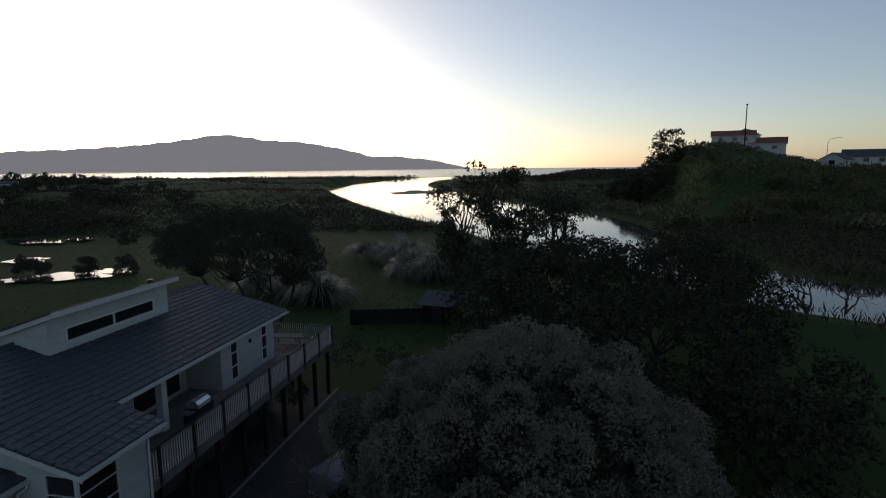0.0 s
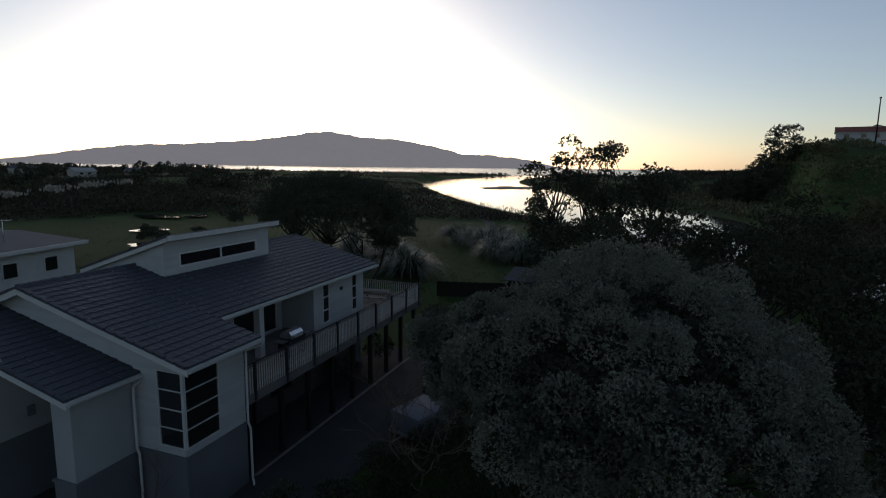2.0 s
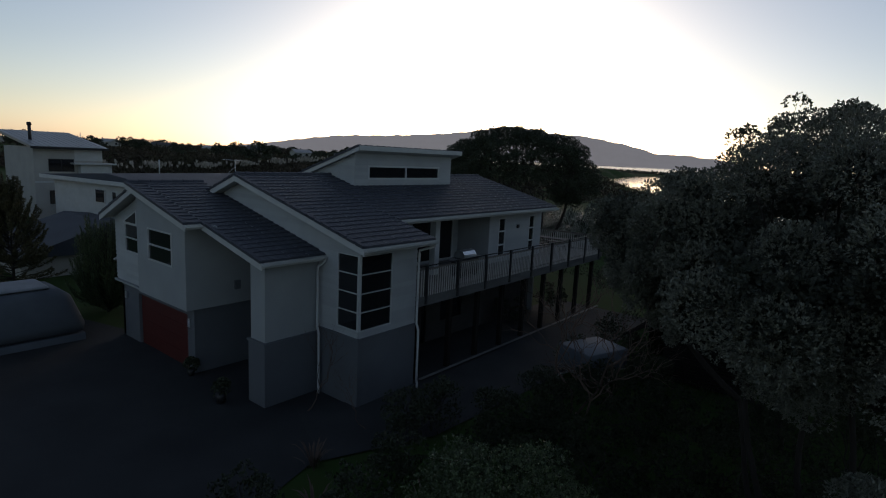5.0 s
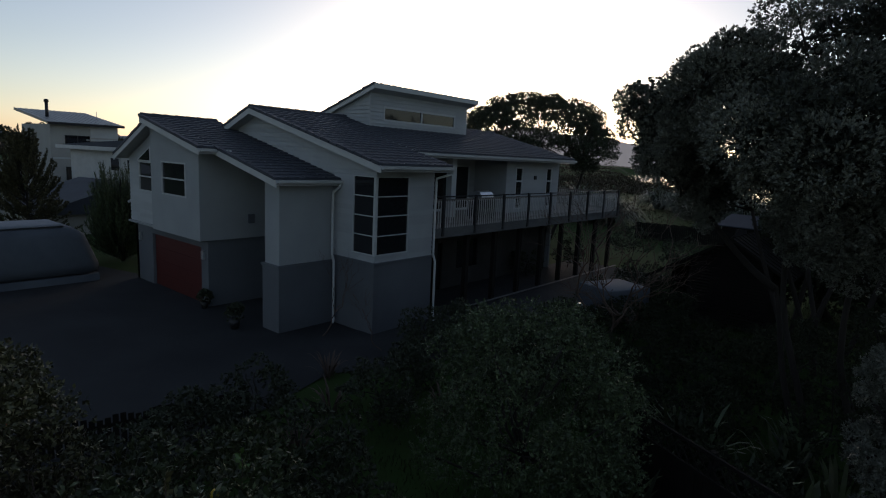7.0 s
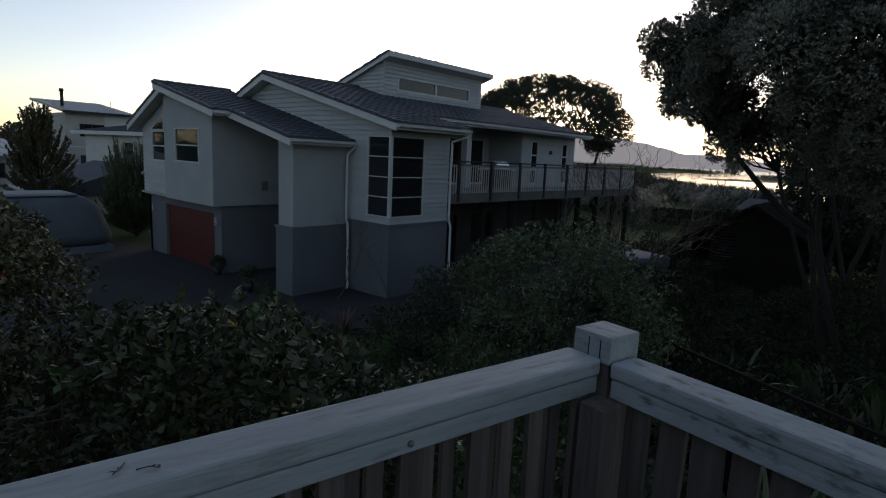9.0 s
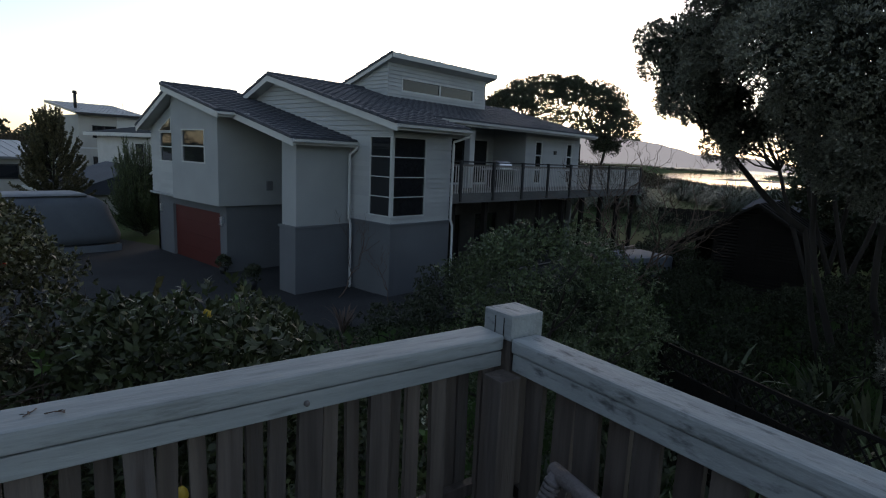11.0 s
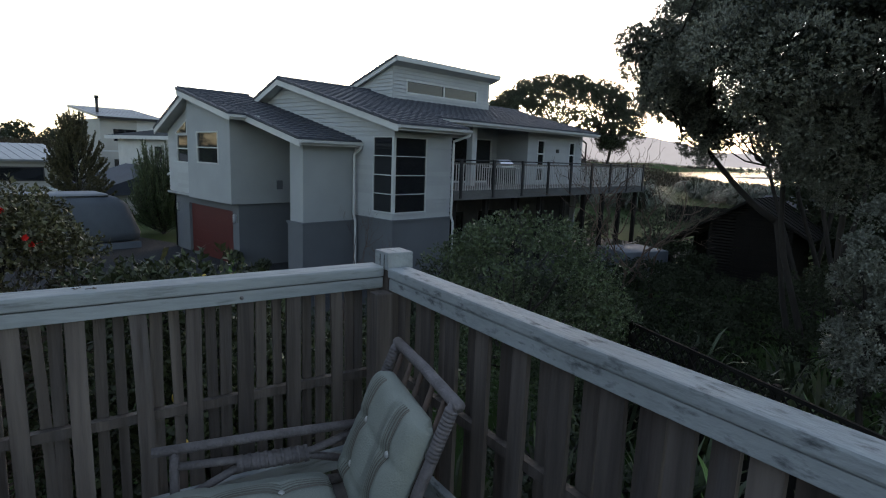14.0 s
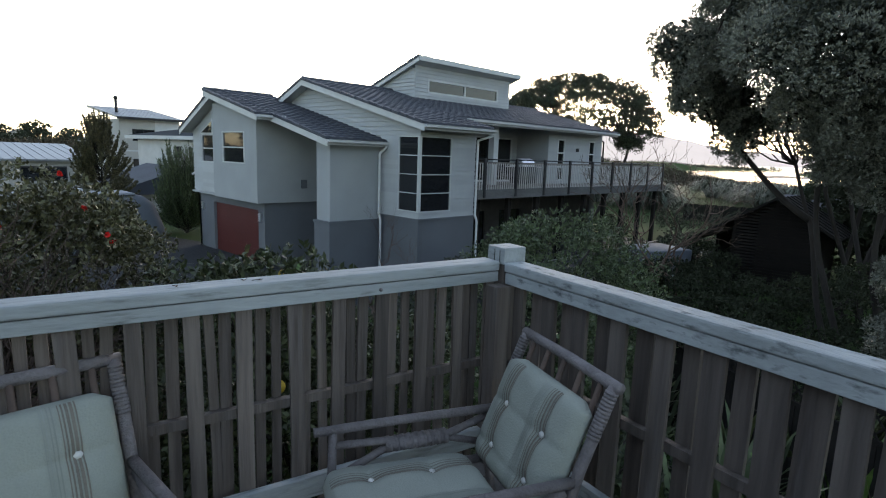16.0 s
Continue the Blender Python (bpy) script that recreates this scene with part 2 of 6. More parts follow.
def prism(bm, poly, axis, a, b):
    """A flat polygon of (p, q) pairs drawn out along an axis from a to b."""
    def at(p, q, w):
        return {"x": (w, p, q), "y": (p, w, q), "z": (p, q, w)}[axis]
    lo = [bm.verts.new(at(p, q, a)) for p, q in poly]
    hi = [bm.verts.new(at(p, q, b)) for p, q in poly]
    bm.faces.new(lo)
    bm.faces.new(hi[::-1])
    for i in range(len(poly)):
        j = (i + 1) % len(poly)
        bm.faces.new((lo[i], hi[i], hi[j], lo[j]))


def tube(bm, pts, r0, r1, sides=8):
    """A tapered round bar along points."""
    rings, n = [], len(pts)
    pts = [Vector(p) for p in pts]
    for i, p in enumerate(pts):
        d = (pts[min(i + 1, n - 1)] - pts[max(i - 1, 0)]).normalized()
        a = d.orthogonal().normalized()
        b = d.cross(a)
        r = r0 + (r1 - r0) * i / max(n - 1, 1)
        rings.append([bm.verts.new(p + (a * math.cos(k * math.tau / sides) + b * math.sin(k * math.tau / sides)) * r) for k in range(sides)])
    for i in range(n - 1):
        q, s = rings[i], rings[i + 1]
        best = min(range(sides), key=lambda o: sum((q[k].co - s[(k + o) % sides].co).length for k in (0, sides // 3, 2 * sides // 3)))
        for k in range(sides):
            bm.faces.new((q[k], q[(k + 1) % sides], s[(k + 1 + best) % sides], s[(k + best) % sides]))
    bm.faces.new(rings[0][::-1])
    bm.faces.new(rings[-1])


def tube_part(name, pts, r0, r1, material, parent, label="", sides=8):
    bm = bmesh.new()
    tube(bm, pts, r0, r1, sides)
    return part(name, bm, material, parent, label, smooth=True)


def clip(poly, a, b, c):
    """The part of a polygon where a*p + b*q <= c."""
    out = []
    for i, s in enumerate(poly):
        e = poly[(i + 1) % len(poly)]
        ds, de = a * s[0] + b * s[1] - c, a * e[0] + b * e[1] - c
        if ds <= 0:
            out.append(s)
        if ds * de < 0:
            k = ds / (ds - de)
            out.append((s[0] + (e[0] - s[0]) * k, s[1] + (e[1] - s[1]) * k))
    return out


def cut_cells(poly, v0, v1, holes):
    """The polygon between heights v0 and v1, without its rectangular holes (u0, u1, v0, v1): convex pieces."""
    us = sorted({-1e3, 1e3, *[h[0] for h in holes], *[h[1] for h in holes]})
    vs = sorted({v0, v1, *[v for h in holes for v in h[2:] if v0 < v < v1]})
    res = []
    for va, vb in zip(vs, vs[1:]):
        strip = clip(clip(poly, 0, -1, -va), 0, 1, vb)
        if len(strip) < 3:
            continue
        for ua, ub in zip(us, us[1:]):
            um, vm = (ua + ub) / 2, (va + vb) / 2
            if any(h[0] - 1e-6 < um < h[1] + 1e-6 and h[2] - 1e-6 < vm < h[3] + 1e-6 for h in holes):
                continue
            c = clip(clip(strip, -1, 0, -ua), 1, 0, ub)
            if len(c) >= 3:
                res.append(c)
    return res


def wall(name, side, at, poly, thick, material, parent, holes=(), label=""):
    """A wall whose outer face lies at x or y = at; side says which way it looks: '+x' or '-y'. poly in (along, z)."""
    bm = bmesh.new()
    s = 1 if side[0] == "-" else -1
    for c in cut_cells(poly, min(p[1] for p in poly), max(p[1] for p in poly), holes):
        prism(bm, c, side[1], at, at + s * thick)
    bmesh.ops.remove_doubles(bm, verts=bm.verts, dist=1e-4)
    return part(name, bm, material, parent, label)


def boards(side, at, poly, parent, holes=(), pitch=0.16, material="board"):
    """Lapped weatherboards, each a piece of its own, proud of the wall face."""
    s = -1 if side[0] == "-" else 1
    z, top = min(p[1] for p in poly), max(p[1] for p in poly)
    while z < top - 0.02:
        for c in cut_cells(poly, z, min(z + pitch, top), holes):
            bm = bmesh.new()
            def at3(p, w):
                return (at + s * w, p[0], p[1]) if side[1] == "x" else (p[0], at + s * w, p[1])
            f = [bm.verts.new(at3(p, 0.044 - 0.036 * (p[1] - z) / pitch)) for p in c]
            b = [bm.verts.new(at3(p, 0.002)) for p in c]
            bm.faces.new(f)
            for i in range(len(c)):
                j = (i + 1) % len(c)
                bm.faces.new((f[i], b[i], b[j], f[j]))
            part("board", bm, material, parent)
        z += pitch


def window(name, side, at, u0, u1, z0, z1, cols, rows, parent, frame_w=0.05, label="white-framed window with dark panes", proud=0.03, poly=None):
    """A window set in its opening: frame bars and panes. side as for wall."""
    s = -1 if side[0] == "-" else 1
    def bx(bm, ua, ub, za, zb, wa, wb):
        if side[1] == "x":
            box(bm, *sorted((at + s * wa, at + s * wb)), ua, ub, za, zb)
        else:
            box(bm, ua, ub, *sorted((at + s * wa, at + s * wb)), za, zb)
    us = [u0 + (u1 - u0) * i / cols for i in range(cols + 1)]
    zs = [z0 + (z1 - z0) * i / rows for i in range(rows + 1)]
    bm = bmesh.new()
    w = frame_w
    def corner(u, z, d):
        return bm.verts.new((at + s * d, u, z) if side[1] == "x" else (u, at + s * d, z))
    ring = [[corner(u, z, d) for u, z in c] for d in (-0.06, proud) for c in (((u0, z0), (u1, z0), (u1, z1), (u0, z1)), ((u0 + w, z0 + w), (u1 - w, z0 + w), (u1 - w, z1 - w), (u0 + w, z1 - w)))]
    for i in range(4):
        j = (i + 1) % 4
        for q, r in ((0, 1), (2, 3), (0, 2), (1, 3)):
            bm.faces.new((ring[q][i], ring[q][j], ring[r][j], ring[r][i]))
    fr = part(name, bm, "trim", parent, label)
    for u in us[1:-1]:
        bm = bmesh.new()
        bx(bm, u - w / 2, u + w / 2, z0 + w, z1 - w, -0.06, proud - 0.004)
        part("glazing_bar", bm, "trim", fr)
    for z in zs[1:-1]:
        bm = bmesh.new()
        bx(bm, u0 + w, u1 - w, z - w / 2, z + w / 2, -0.06, proud - 0.007)
        part("glazing_bar", bm, "trim", fr)
    for i in range(cols):
        for j in range(rows):
            bm = bmesh.new()
            bx(bm, us[i] + 0.01, us[i + 1] - 0.01, zs[j] + 0.01, zs[j + 1] - 0.01, -0.035, -0.02)
            part("pane", bm, "glass", fr)
    return fr


def gutter(parent, a, b, drop=0.0):
    """A white half-round gutter from a to b."""
    a, b = Vector(a), Vector(b)
    d = (b - a).normalized()
    side_v = d.cross(Vector((0, 0, 1))).normalized()
    prof = [(-0.065, 0.03), (-0.065, -0.03), (-0.045, -0.065), (0.03, -0.075), (0.06, -0.05), (0.068, 0.03), (0.055, 0.03), (0.05, -0.03), (-0.045, -0.03), (-0.05, 0.03)]
    bm = bmesh.new()
    r = [[bm.verts.new(p + side_v * u + Vector((0, 0, v))) for u, v in prof] for p in (a, b)]
    for i in range(len(prof)):
        j = (i + 1) % len(prof)
        bm.faces.new((r[0][i], r[0][j], r[1][j], r[1][i]))
    for q in r:
        bm.faces.new(q)
    return part("gutter", bm, "trim", parent)


def leaf_ob(name, P, D, size, ratio, material, parent=None, label="", droop=0.0, seed=1, facing=None):
    """Many small four-cornered leaves at P along D: one mesh."""
    g = np.random.default_rng(seed)
    n = len(P)
    D = D / np.maximum(np.linalg.norm(D, axis=1, keepdims=True), 1e-6)
    S = np.cross(D, g.normal(size=(n, 3)) if facing is None else facing + g.normal(size=(n, 3)) * 0.45)
    S /= np.maximum(np.linalg.norm(S, axis=1, keepdims=True), 1e-6)
    L = (np.asarray(size) * np.ones(n))[:, None]
    N = np.cross(S, D)
    V = np.empty((n, 4, 3))
    V[:, 0] = P
    V[:, 1] = P + D * L * 0.5 + S * L * ratio + N * L * 0.06
    V[:, 2] = P + D * L
    V[:, 2, 2] -= droop * L[:, 0]
    V[:, 3] = P + D * L * 0.5 - S * L * ratio + N * L * 0.06
    me = bpy.data.meshes.new(name)
    me.vertices.add(4 * n)
    me.vertices.foreach_set("co", V.reshape(-1))
    me.loops.add(4 * n)
    me.loops.foreach_set("vertex_index", np.arange(4 * n, dtype=np.int32))
    me.polygons.add(n)
    me.polygons.foreach_set("loop_start", np.arange(n, dtype=np.int32) * 4)
    me.update(calc_edges=True)
    me.validate()
    me.materials.append(M[material])
    ob = new(name, me)
    if parent:
        ob.parent = parent
    return tagged(ob, label)


def unit(g, n):
    v = g.normal(size=(n, 3))
    return v / np.linalg.norm(v, axis=1, keepdims=True)


def clumps(g, ellipsoids, count, r_lo, r_hi, low=-0.35, gap=0.0):
    """Centres and radii of leaf clumps over the outside of some ellipsoids (cx, cy, cz, rx, ry, rz)."""
    E = np.array([(*e, low)[:7] for e in ellipsoids], float)
    low_of = E[:, 6]
    E = E[:, :6]
    area = (E[:, 3] * E[:, 4] + E[:, 3] * E[:, 5] + E[:, 4] * E[:, 5])
    out = []
    for _ in range(count * 60):
        if len(out) >= count:
            break
        w_ = g.choice(len(E), p=area / area.sum())
        e = E[w_]
        d = unit(g, 1)[0]
        if d[2] < low_of[w_]:
            continue
        p = e[:3] + d * e[3:] * g.uniform(0.78, 0.98)
        inside = low_of[w_] > -0.94 and any(np.sum(((p - q[:3]) / q[3:]) ** 2) < 0.55 for q in E if q is not e)
        small = e[3] < 1.0
        lim = gap * (0.5 if small else 1.0)
        if gap and any((p[0] - o[0]) ** 2 + (p[1] - o[1]) ** 2 + (p[2] - o[2]) ** 2 < lim * lim for o in out):
            continue
        if not inside:
            out.append((*p, g.uniform(r_lo, r_hi) * (0.7 if gap and small else 1.0)))
    return np.array(out)


def foliage(g, C, rosettes, leaves, spread=0.8, middle=None):
    """Leaf places and directions in tufts over the clumps C (x, y, z, r); with a middle, on the sides turned away from it."""
    n = len(C) * rosettes
    c = np.repeat(C, rosettes, axis=0)
    d = unit(g, n)
    if middle is None:
        d[:, 2] = np.abs(d[:, 2]) * 0.9 + d[:, 2] * 0.1
        flip = g.random(n) < 0.22
        d[flip, 2] *= -1
    else:
        out = c[:, :3] - np.array(middle)
        out /= np.linalg.norm(out, axis=1, keepdims=True)
        dot = np.sum(d * out, axis=1, keepdims=True)
        d = d - out * np.minimum(dot + 0.15, 0) * 2
    d /= np.linalg.norm(d, axis=1, keepdims=True)
    P = c[:, :3] + d * c[:, 3:4] * g.uniform(0.7, 1.1, (n, 1)) * np.array([1, 1, 0.9])
    kept = g.random(n) < (c[:, 3] / C[:, 3].max()) ** 0.8
    P, d = P[kept], d[kept]
    P, d = np.repeat(P, leaves, axis=0), np.repeat(d, leaves, axis=0)
    D = d * 0.55 + unit(g, len(d)) * spread + np.array([0, 0, 0.2])
    return P + unit(g, len(P)) * 0.02, D, d


def limb(g, a, b, n=7, wobble=0.12, sag=0.0):
    """A crooked line from a to b."""
    a, b = np.array(a, float), np.array(b, float)
    l = np.linalg.norm(b - a)
    bend = g.normal(size=(3, 3)) * wobble * l * np.array([[0.5], [0.3], [0.16]])
    pts = []
    for i in range(n):
        k = i / (n - 1)
        off = sum(bend[j] * math.sin((j + 1) * math.pi * k) for j in range(3))
        pts.append(tuple(a + (b - a) * k + off + np.array([0, 0, sag * l * math.sin(math.pi * k)])))
    return pts


def tree(name, at, stems, ellipsoids, count, r_lo, r_hi, rosettes, leaves, leaf, ratio, material, label, seed, limbs=24, trunk_r=0.22, low=-0.35, category="tree", group="", spread=0.8, trunk_mat="bark", gap=0.0, middle=None, fill=None):
    """A tree: stems given as (foot offset, fork place), limbs on to the clumps, and a crown of small leaves."""
    g = np.random.default_rng(seed)
    t = thing(name, at, label, category, group)
    C = clumps(g, ellipsoids, count, r_lo, r_hi, low, gap)
    bm = bmesh.new()
    tips = []
    for foot, fork in stems:
        line = limb(g, (foot[0], foot[1], foot[2] - 0.15), fork, 8, 0.05)
        tube(bm, line, trunk_r, trunk_r * 0.6, 9)
        tips.append(fork)
    pick = g.choice(len(C), min(limbs, len(C)), replace=False)
    for i in pick:
        c = C[i, :3]
        f = min(tips, key=lambda q: np.linalg.norm(np.array(q) - c))
        k = g.uniform(0.0, 0.15)
        line = limb(g, f, c, 6, 0.16, 0.03)
        tube(bm, line, trunk_r * g.uniform(0.28, 0.5), 0.015, 6)
    part("trunk", bm, trunk_mat, t, smooth=True)
    # fill leaves carry the shade between the clumps as a darker colour
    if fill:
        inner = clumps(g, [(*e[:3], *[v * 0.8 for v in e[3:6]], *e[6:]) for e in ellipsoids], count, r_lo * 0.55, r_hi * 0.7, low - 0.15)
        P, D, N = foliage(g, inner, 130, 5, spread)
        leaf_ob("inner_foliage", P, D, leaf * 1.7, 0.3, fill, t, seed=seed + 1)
    P, D, N = foliage(g, C, rosettes, leaves, spread, middle)
    leaf_ob("crown", P, D, g.uniform(0.7, 1.25, len(P)) * leaf, ratio, material, t, seed=seed, facing=N)
    return t


# ---- ground, water, distance ----
def smooth(a, b, v):
    k = np.clip((v - a) / (b - a), 0, 1)
    return k * k * (3 - 2 * k)


RIVER = [(-150, 760, 60), (-150, 560, 60), (-128, 400, 70), (-70, 270, 62), (-30, 190, 52), (-6, 150, 46), (5, 118, 33), (17, 92, 16), (27, 70, 15), (42, 62, 15), (62, 58, 16), (95, 60, 18)]


def river_line(step=60):
    """The river's middle and width, smoothed between its bends."""
    p = np.array(RIVER, float)
    p = np.vstack([2 * p[0] - p[1], p, 2 * p[-1] - p[-2]])
    out = []
    for i in range(1, len(p) - 2):
        for k in np.linspace(0, 1, step, endpoint=False):
            a, b, c, d = p[i - 1:i + 3]
            out.append(0.5 * (2 * b + (c - a) * k + (2 * a - 5 * b + 4 * c - d) * k * k + (3 * b - a - 3 * c + d) * k ** 3))
    return np.array(out)


RL = river_line(14)


def river_gap(x, y):
    """Distance from the water's edge (minus: in the water)."""
    d = np.full(np.shape(x), 1e9)
    for px, py, w in RL:
        d = np.minimum(d, np.hypot(x - px, y - py) - w / 2)
    return d


def height(x, y):
    """The ground's height: a flat by the river, a hill beyond it, low dunes inland."""
    x, y = np.asarray(x, float), np.asarray(y, float)
    far = smooth(40, 140, np.hypot(x, y))
    h = -0.25 * far + 0.25 * far * np.sin(x * 0.05) * np.cos(y * 0.043)
    # the hill rises beyond the river, highest in its middle
    d, az_ = np.hypot(x, y), np.degrees(np.arctan2(x, y))
    foot = np.interp(az_, (4, 7, 10, 14, 24, 60), (280, 255, 195, 138, 124, 95))
    crest = np.interp(az_, (2.5, 5, 7, 8.5, 10, 12, 16, 19, 23, 28, 50, 75), (0, 2, 6, 11, 16.5, 20.5, 20.0, 17, 12.5, 11.5, 8, 0))
    crest = crest + 0.7 * np.sin(x * 0.13) * np.sin(y * 0.09)
    h = h + np.maximum(crest, 0) * smooth(0, 82, d - foot) * smooth(430, 330, d)
    # a low rise near the shore
    h = h + 6.5 * smooth(-2, 3, az_) * smooth(40, 20, az_) * smooth(430, 530, d) * smooth(780, 680, d)
    # dunes inland
    dune = smooth(-70, -190, x) * smooth(640, 400, y)
    h = h + dune * (3.4 + 2.0 * np.sin(x * 0.045 + 1) * np.cos(y * 0.05))
    # bank and bed of the river
    g = river_gap(x, y)
    h = np.where(g < 6, np.minimum(h, -1.6 + 1.3 * smooth(-4, 6, g)), h)
    # the beach drops to the sea
    return h - 2.2 * smooth(700, 820, y + 0.3 * np.abs(x + 150) * 0)


def ground_sheet():
    rad = np.concatenate([np.linspace(0, 60, 50), np.geomspace(61.5, 900, 150), np.geomspace(930, 4900, 14)])
    ang = np.linspace(0, math.tau, 361)[:-1]
    R, A = np.meshgrid(rad, ang, indexing="ij")
    X, Y = R * np.sin(A), R * np.cos(A)
    Z = height(X, Y)
    n = len(ang)
    idx = np.arange(len(rad) * n).reshape(len(rad), n)
    a, b = idx[:-1], idx[1:]
    F = np.stack([a, np.roll(a, -1, 1), np.roll(b, -1, 1), b], -1).reshape(-1, 4)
    ob = mesh_ob("ground", np.stack([X, Y, Z], -1).reshape(-1, 3), F.tolist(), "grass", smooth=True)
    tagged(ob, "flat dusky meadow grass rising to a scrub-covered hill", "ground", kind="structure")


def ribbon(name, line, z, material, label, category, lift=None):
    """A flat strip along (x, y, width) rows."""
    v, f = [], []
    for i, (x, y, w) in enumerate(line):
        q, r = line[max(i - 1, 0)], line[min(i + 1, len(line) - 1)]
        dx, dy = r[0] - q[0], r[1] - q[1]
        l = math.hypot(dx, dy)
        nx, ny = -dy / l * w / 2, dx / l * w / 2
        for s in (-1, 1):
            px, py = x + s * nx, y + s * ny
            v.append((px, py, z if lift is None else float(height(px, py)) + lift))
    for i in range(len(line) - 1):
        f.append((2 * i, 2 * i + 1, 2 * i + 3, 2 * i + 2))
    return tagged(mesh_ob(name, v, f, material), label, category, kind="structure")


def ragged(name, cx, cy, z, rx, ry, material, label, category, seed, turn=0.0, dome=0.0):
    """A pool or bar with an uneven edge."""
    g = np.random.default_rng(seed)
    ph = g.uniform(0, 6, 5)
    n = 64
    v = [(0, 0, dome)]
    for ring, hh in ((0.6, dome * 0.8), (1.0, 0.0)):
        for i in range(n):
            a = i * math.tau / n
            k = ring * (1 + sum(0.11 * math.sin((j + 2) * a + ph[j]) for j in range(5)))
            v.append((rx * k * math.cos(a), ry * k * math.sin(a), hh))
    f = [(0, 1 + i, 1 + (i + 1) % n) for i in range(n)]
    f += [(1 + i, 1 + n + i, 1 + n + (i + 1) % n, 1 + (i + 1) % n) for i in range(n)]
    ob = mesh_ob(name, v, f, material)
    ob.matrix_world = pose(cx, cy, z, 0, 0, turn)
    return tagged(ob, label, category, kind="structure")


ground_sheet()
ribbon("water_river", [(x, y, w + 9) for x, y, w in RL], -0.8, "river", "calm river reflecting the pale evening sky", "river")
sea_v = [(-4600, 790, -1.0), (4600, 790, -1.0), (3300, 4000, -1.0), (-3300, 4000, -1.0)]
tagged(mesh_ob("water_sea", sea_v, [(0, 1, 2, 3)], "sea"), "silver evening sea below the island", "sea", kind="structure")
ragged("sand_bar", -76, 318, -0.86, 17, 26, "sand", "low dark sand bar in the river", "sand bar", 3, dome=0.55)
POOLS = [(28.5, 65.5, 6.8, 6.5), (20.3, 73.6, 2.4, 1.4), (-97, 88.5, 5.5, 3.2), (-91.5, 93.5, 3.2, 2.2), (-79, 70.5, 2.8, 2.8), (-60.5, 60, 4.2, 3.0), (-65, 57, 2.4, 1.6), (-57.5, 64, 3.0, 1.6)]
for i, (px, py, rx, ry) in enumerate(POOLS):
    ragged("water_puddle", px, py, float(height(px, py)) + 0.3, rx, ry, "river", "still pond among the trees below the hill" if i == 0 else "shallow rain pool lying on the meadow", "puddle", 20 + i)
ribbon("road_track", [(-22, 88, 2.2), (-27, 100, 2.2), (-33, 118, 2.2), (-42, 140, 2.2), (-60, 175, 2.2)], 0, "track", "worn gravel track through the meadow", "track", lift=0.06)


def island():
    """The island on the horizon: a long hog-backed ridge in the distance."""
    D = 4250.0
    rows, cols = 26, 220
    az0, az1 = -61.0, -8.6
    shape = ((-61, 0), (-57, 0.009), (-53, 0.021), (-49.4, 0.0295), (-45, 0.033), (-39.4, 0.041), (-36, 0.049), (-33.2, 0.0582), (-31.5, 0.0580), (-28.5, 0.0490), (-25.5, 0.0478), (-22.5, 0.039), (-20.5, 0.032), (-18.4, 0.0212), (-16.3, 0.0232), (-14.8, 0.0195), (-12.6, 0.0165), (-10.5, 0.008), (-8.7, 0.001))
    def crest(a):
        s = sum(np.interp(a + o, [q[0] for q in shape], [q[1] for q in shape]) for o in (-0.7, -0.35, 0, 0.35, 0.7)) / 5
        s += (0.0006 * math.sin(a * 3.1) + 0.0003 * math.sin(a * 7.7 + 1)) * min(1, s / 0.02)
        return max(float(s), 0.0)
    v, f = [], []
    for j in range(rows):
        k = j / (rows - 1)
        for i in range(cols):
            a = az0 + (az1 - az0) * i / (cols - 1)
            prof = math.sin(math.pi * min(1, k * 0.5 + 0.0)) ** 0.8 if k < 1 else 1.0
            d = D - 450 + 450 * k
            spur = 1 + 0.08 * math.sin(a * 5 + k * 3) * max(0, 0.7 - k) * k * 4
            z = -1.5 + (1 + crest(a) * D) * prof * spur if k > 0 else -2.0
            v.append((d * math.sin(radians(a)), d * math.cos(radians(a)), z))
    for j in range(rows - 1):
        for i in range(cols - 1):
            f.append((j * cols + i, j * cols + i + 1, (j + 1) * cols + i + 1, (j + 1) * cols + i))
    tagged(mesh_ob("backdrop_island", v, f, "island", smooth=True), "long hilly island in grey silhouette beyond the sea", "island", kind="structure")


island()


# ---- the neighbours' house ----
house = thing("house", (0, 0, 0), "two-storey white and grey house with charcoal tiled roofs", "house")


def plane_a(x):
    return 5.46 + 0.25 * (-11.7 - x)


def plane_b(x):
    return 4.93 + 0.232 * (-14.15 - x)


RIDGE_A, RIDGE_B = -19.05, -22.2
# lower storey
gar_hole = (-23.3, -19.16, 0.0, 2.16)
wall("wall", "-y", 10.1, [(-24.9, 0), (-18.65, 0), (-18.65, 2.5), (-24.9, 2.5)], 0.2, "plinth", house, [gar_hole], "grey plastered garage front")
wall("wall", "+x", -18.65, [(10.3, 0), (13.4, 0), (13.4, 2.5), (10.3, 2.5)], 0.2, "plinth", house)
wall("wall", "-y", 13.2, [(-18.45, 0), (-15.3, 0), (-15.3, 4.9), (-18.45, 5.6)], 0.2, "plinth", house, [(-17.8, -16.8, 0, 2.1)])
box_part("front_door", (-17.8, -16.8, 13.24, 13.3, 0.0, 2.1), "black", house, "dark front door in the porch")
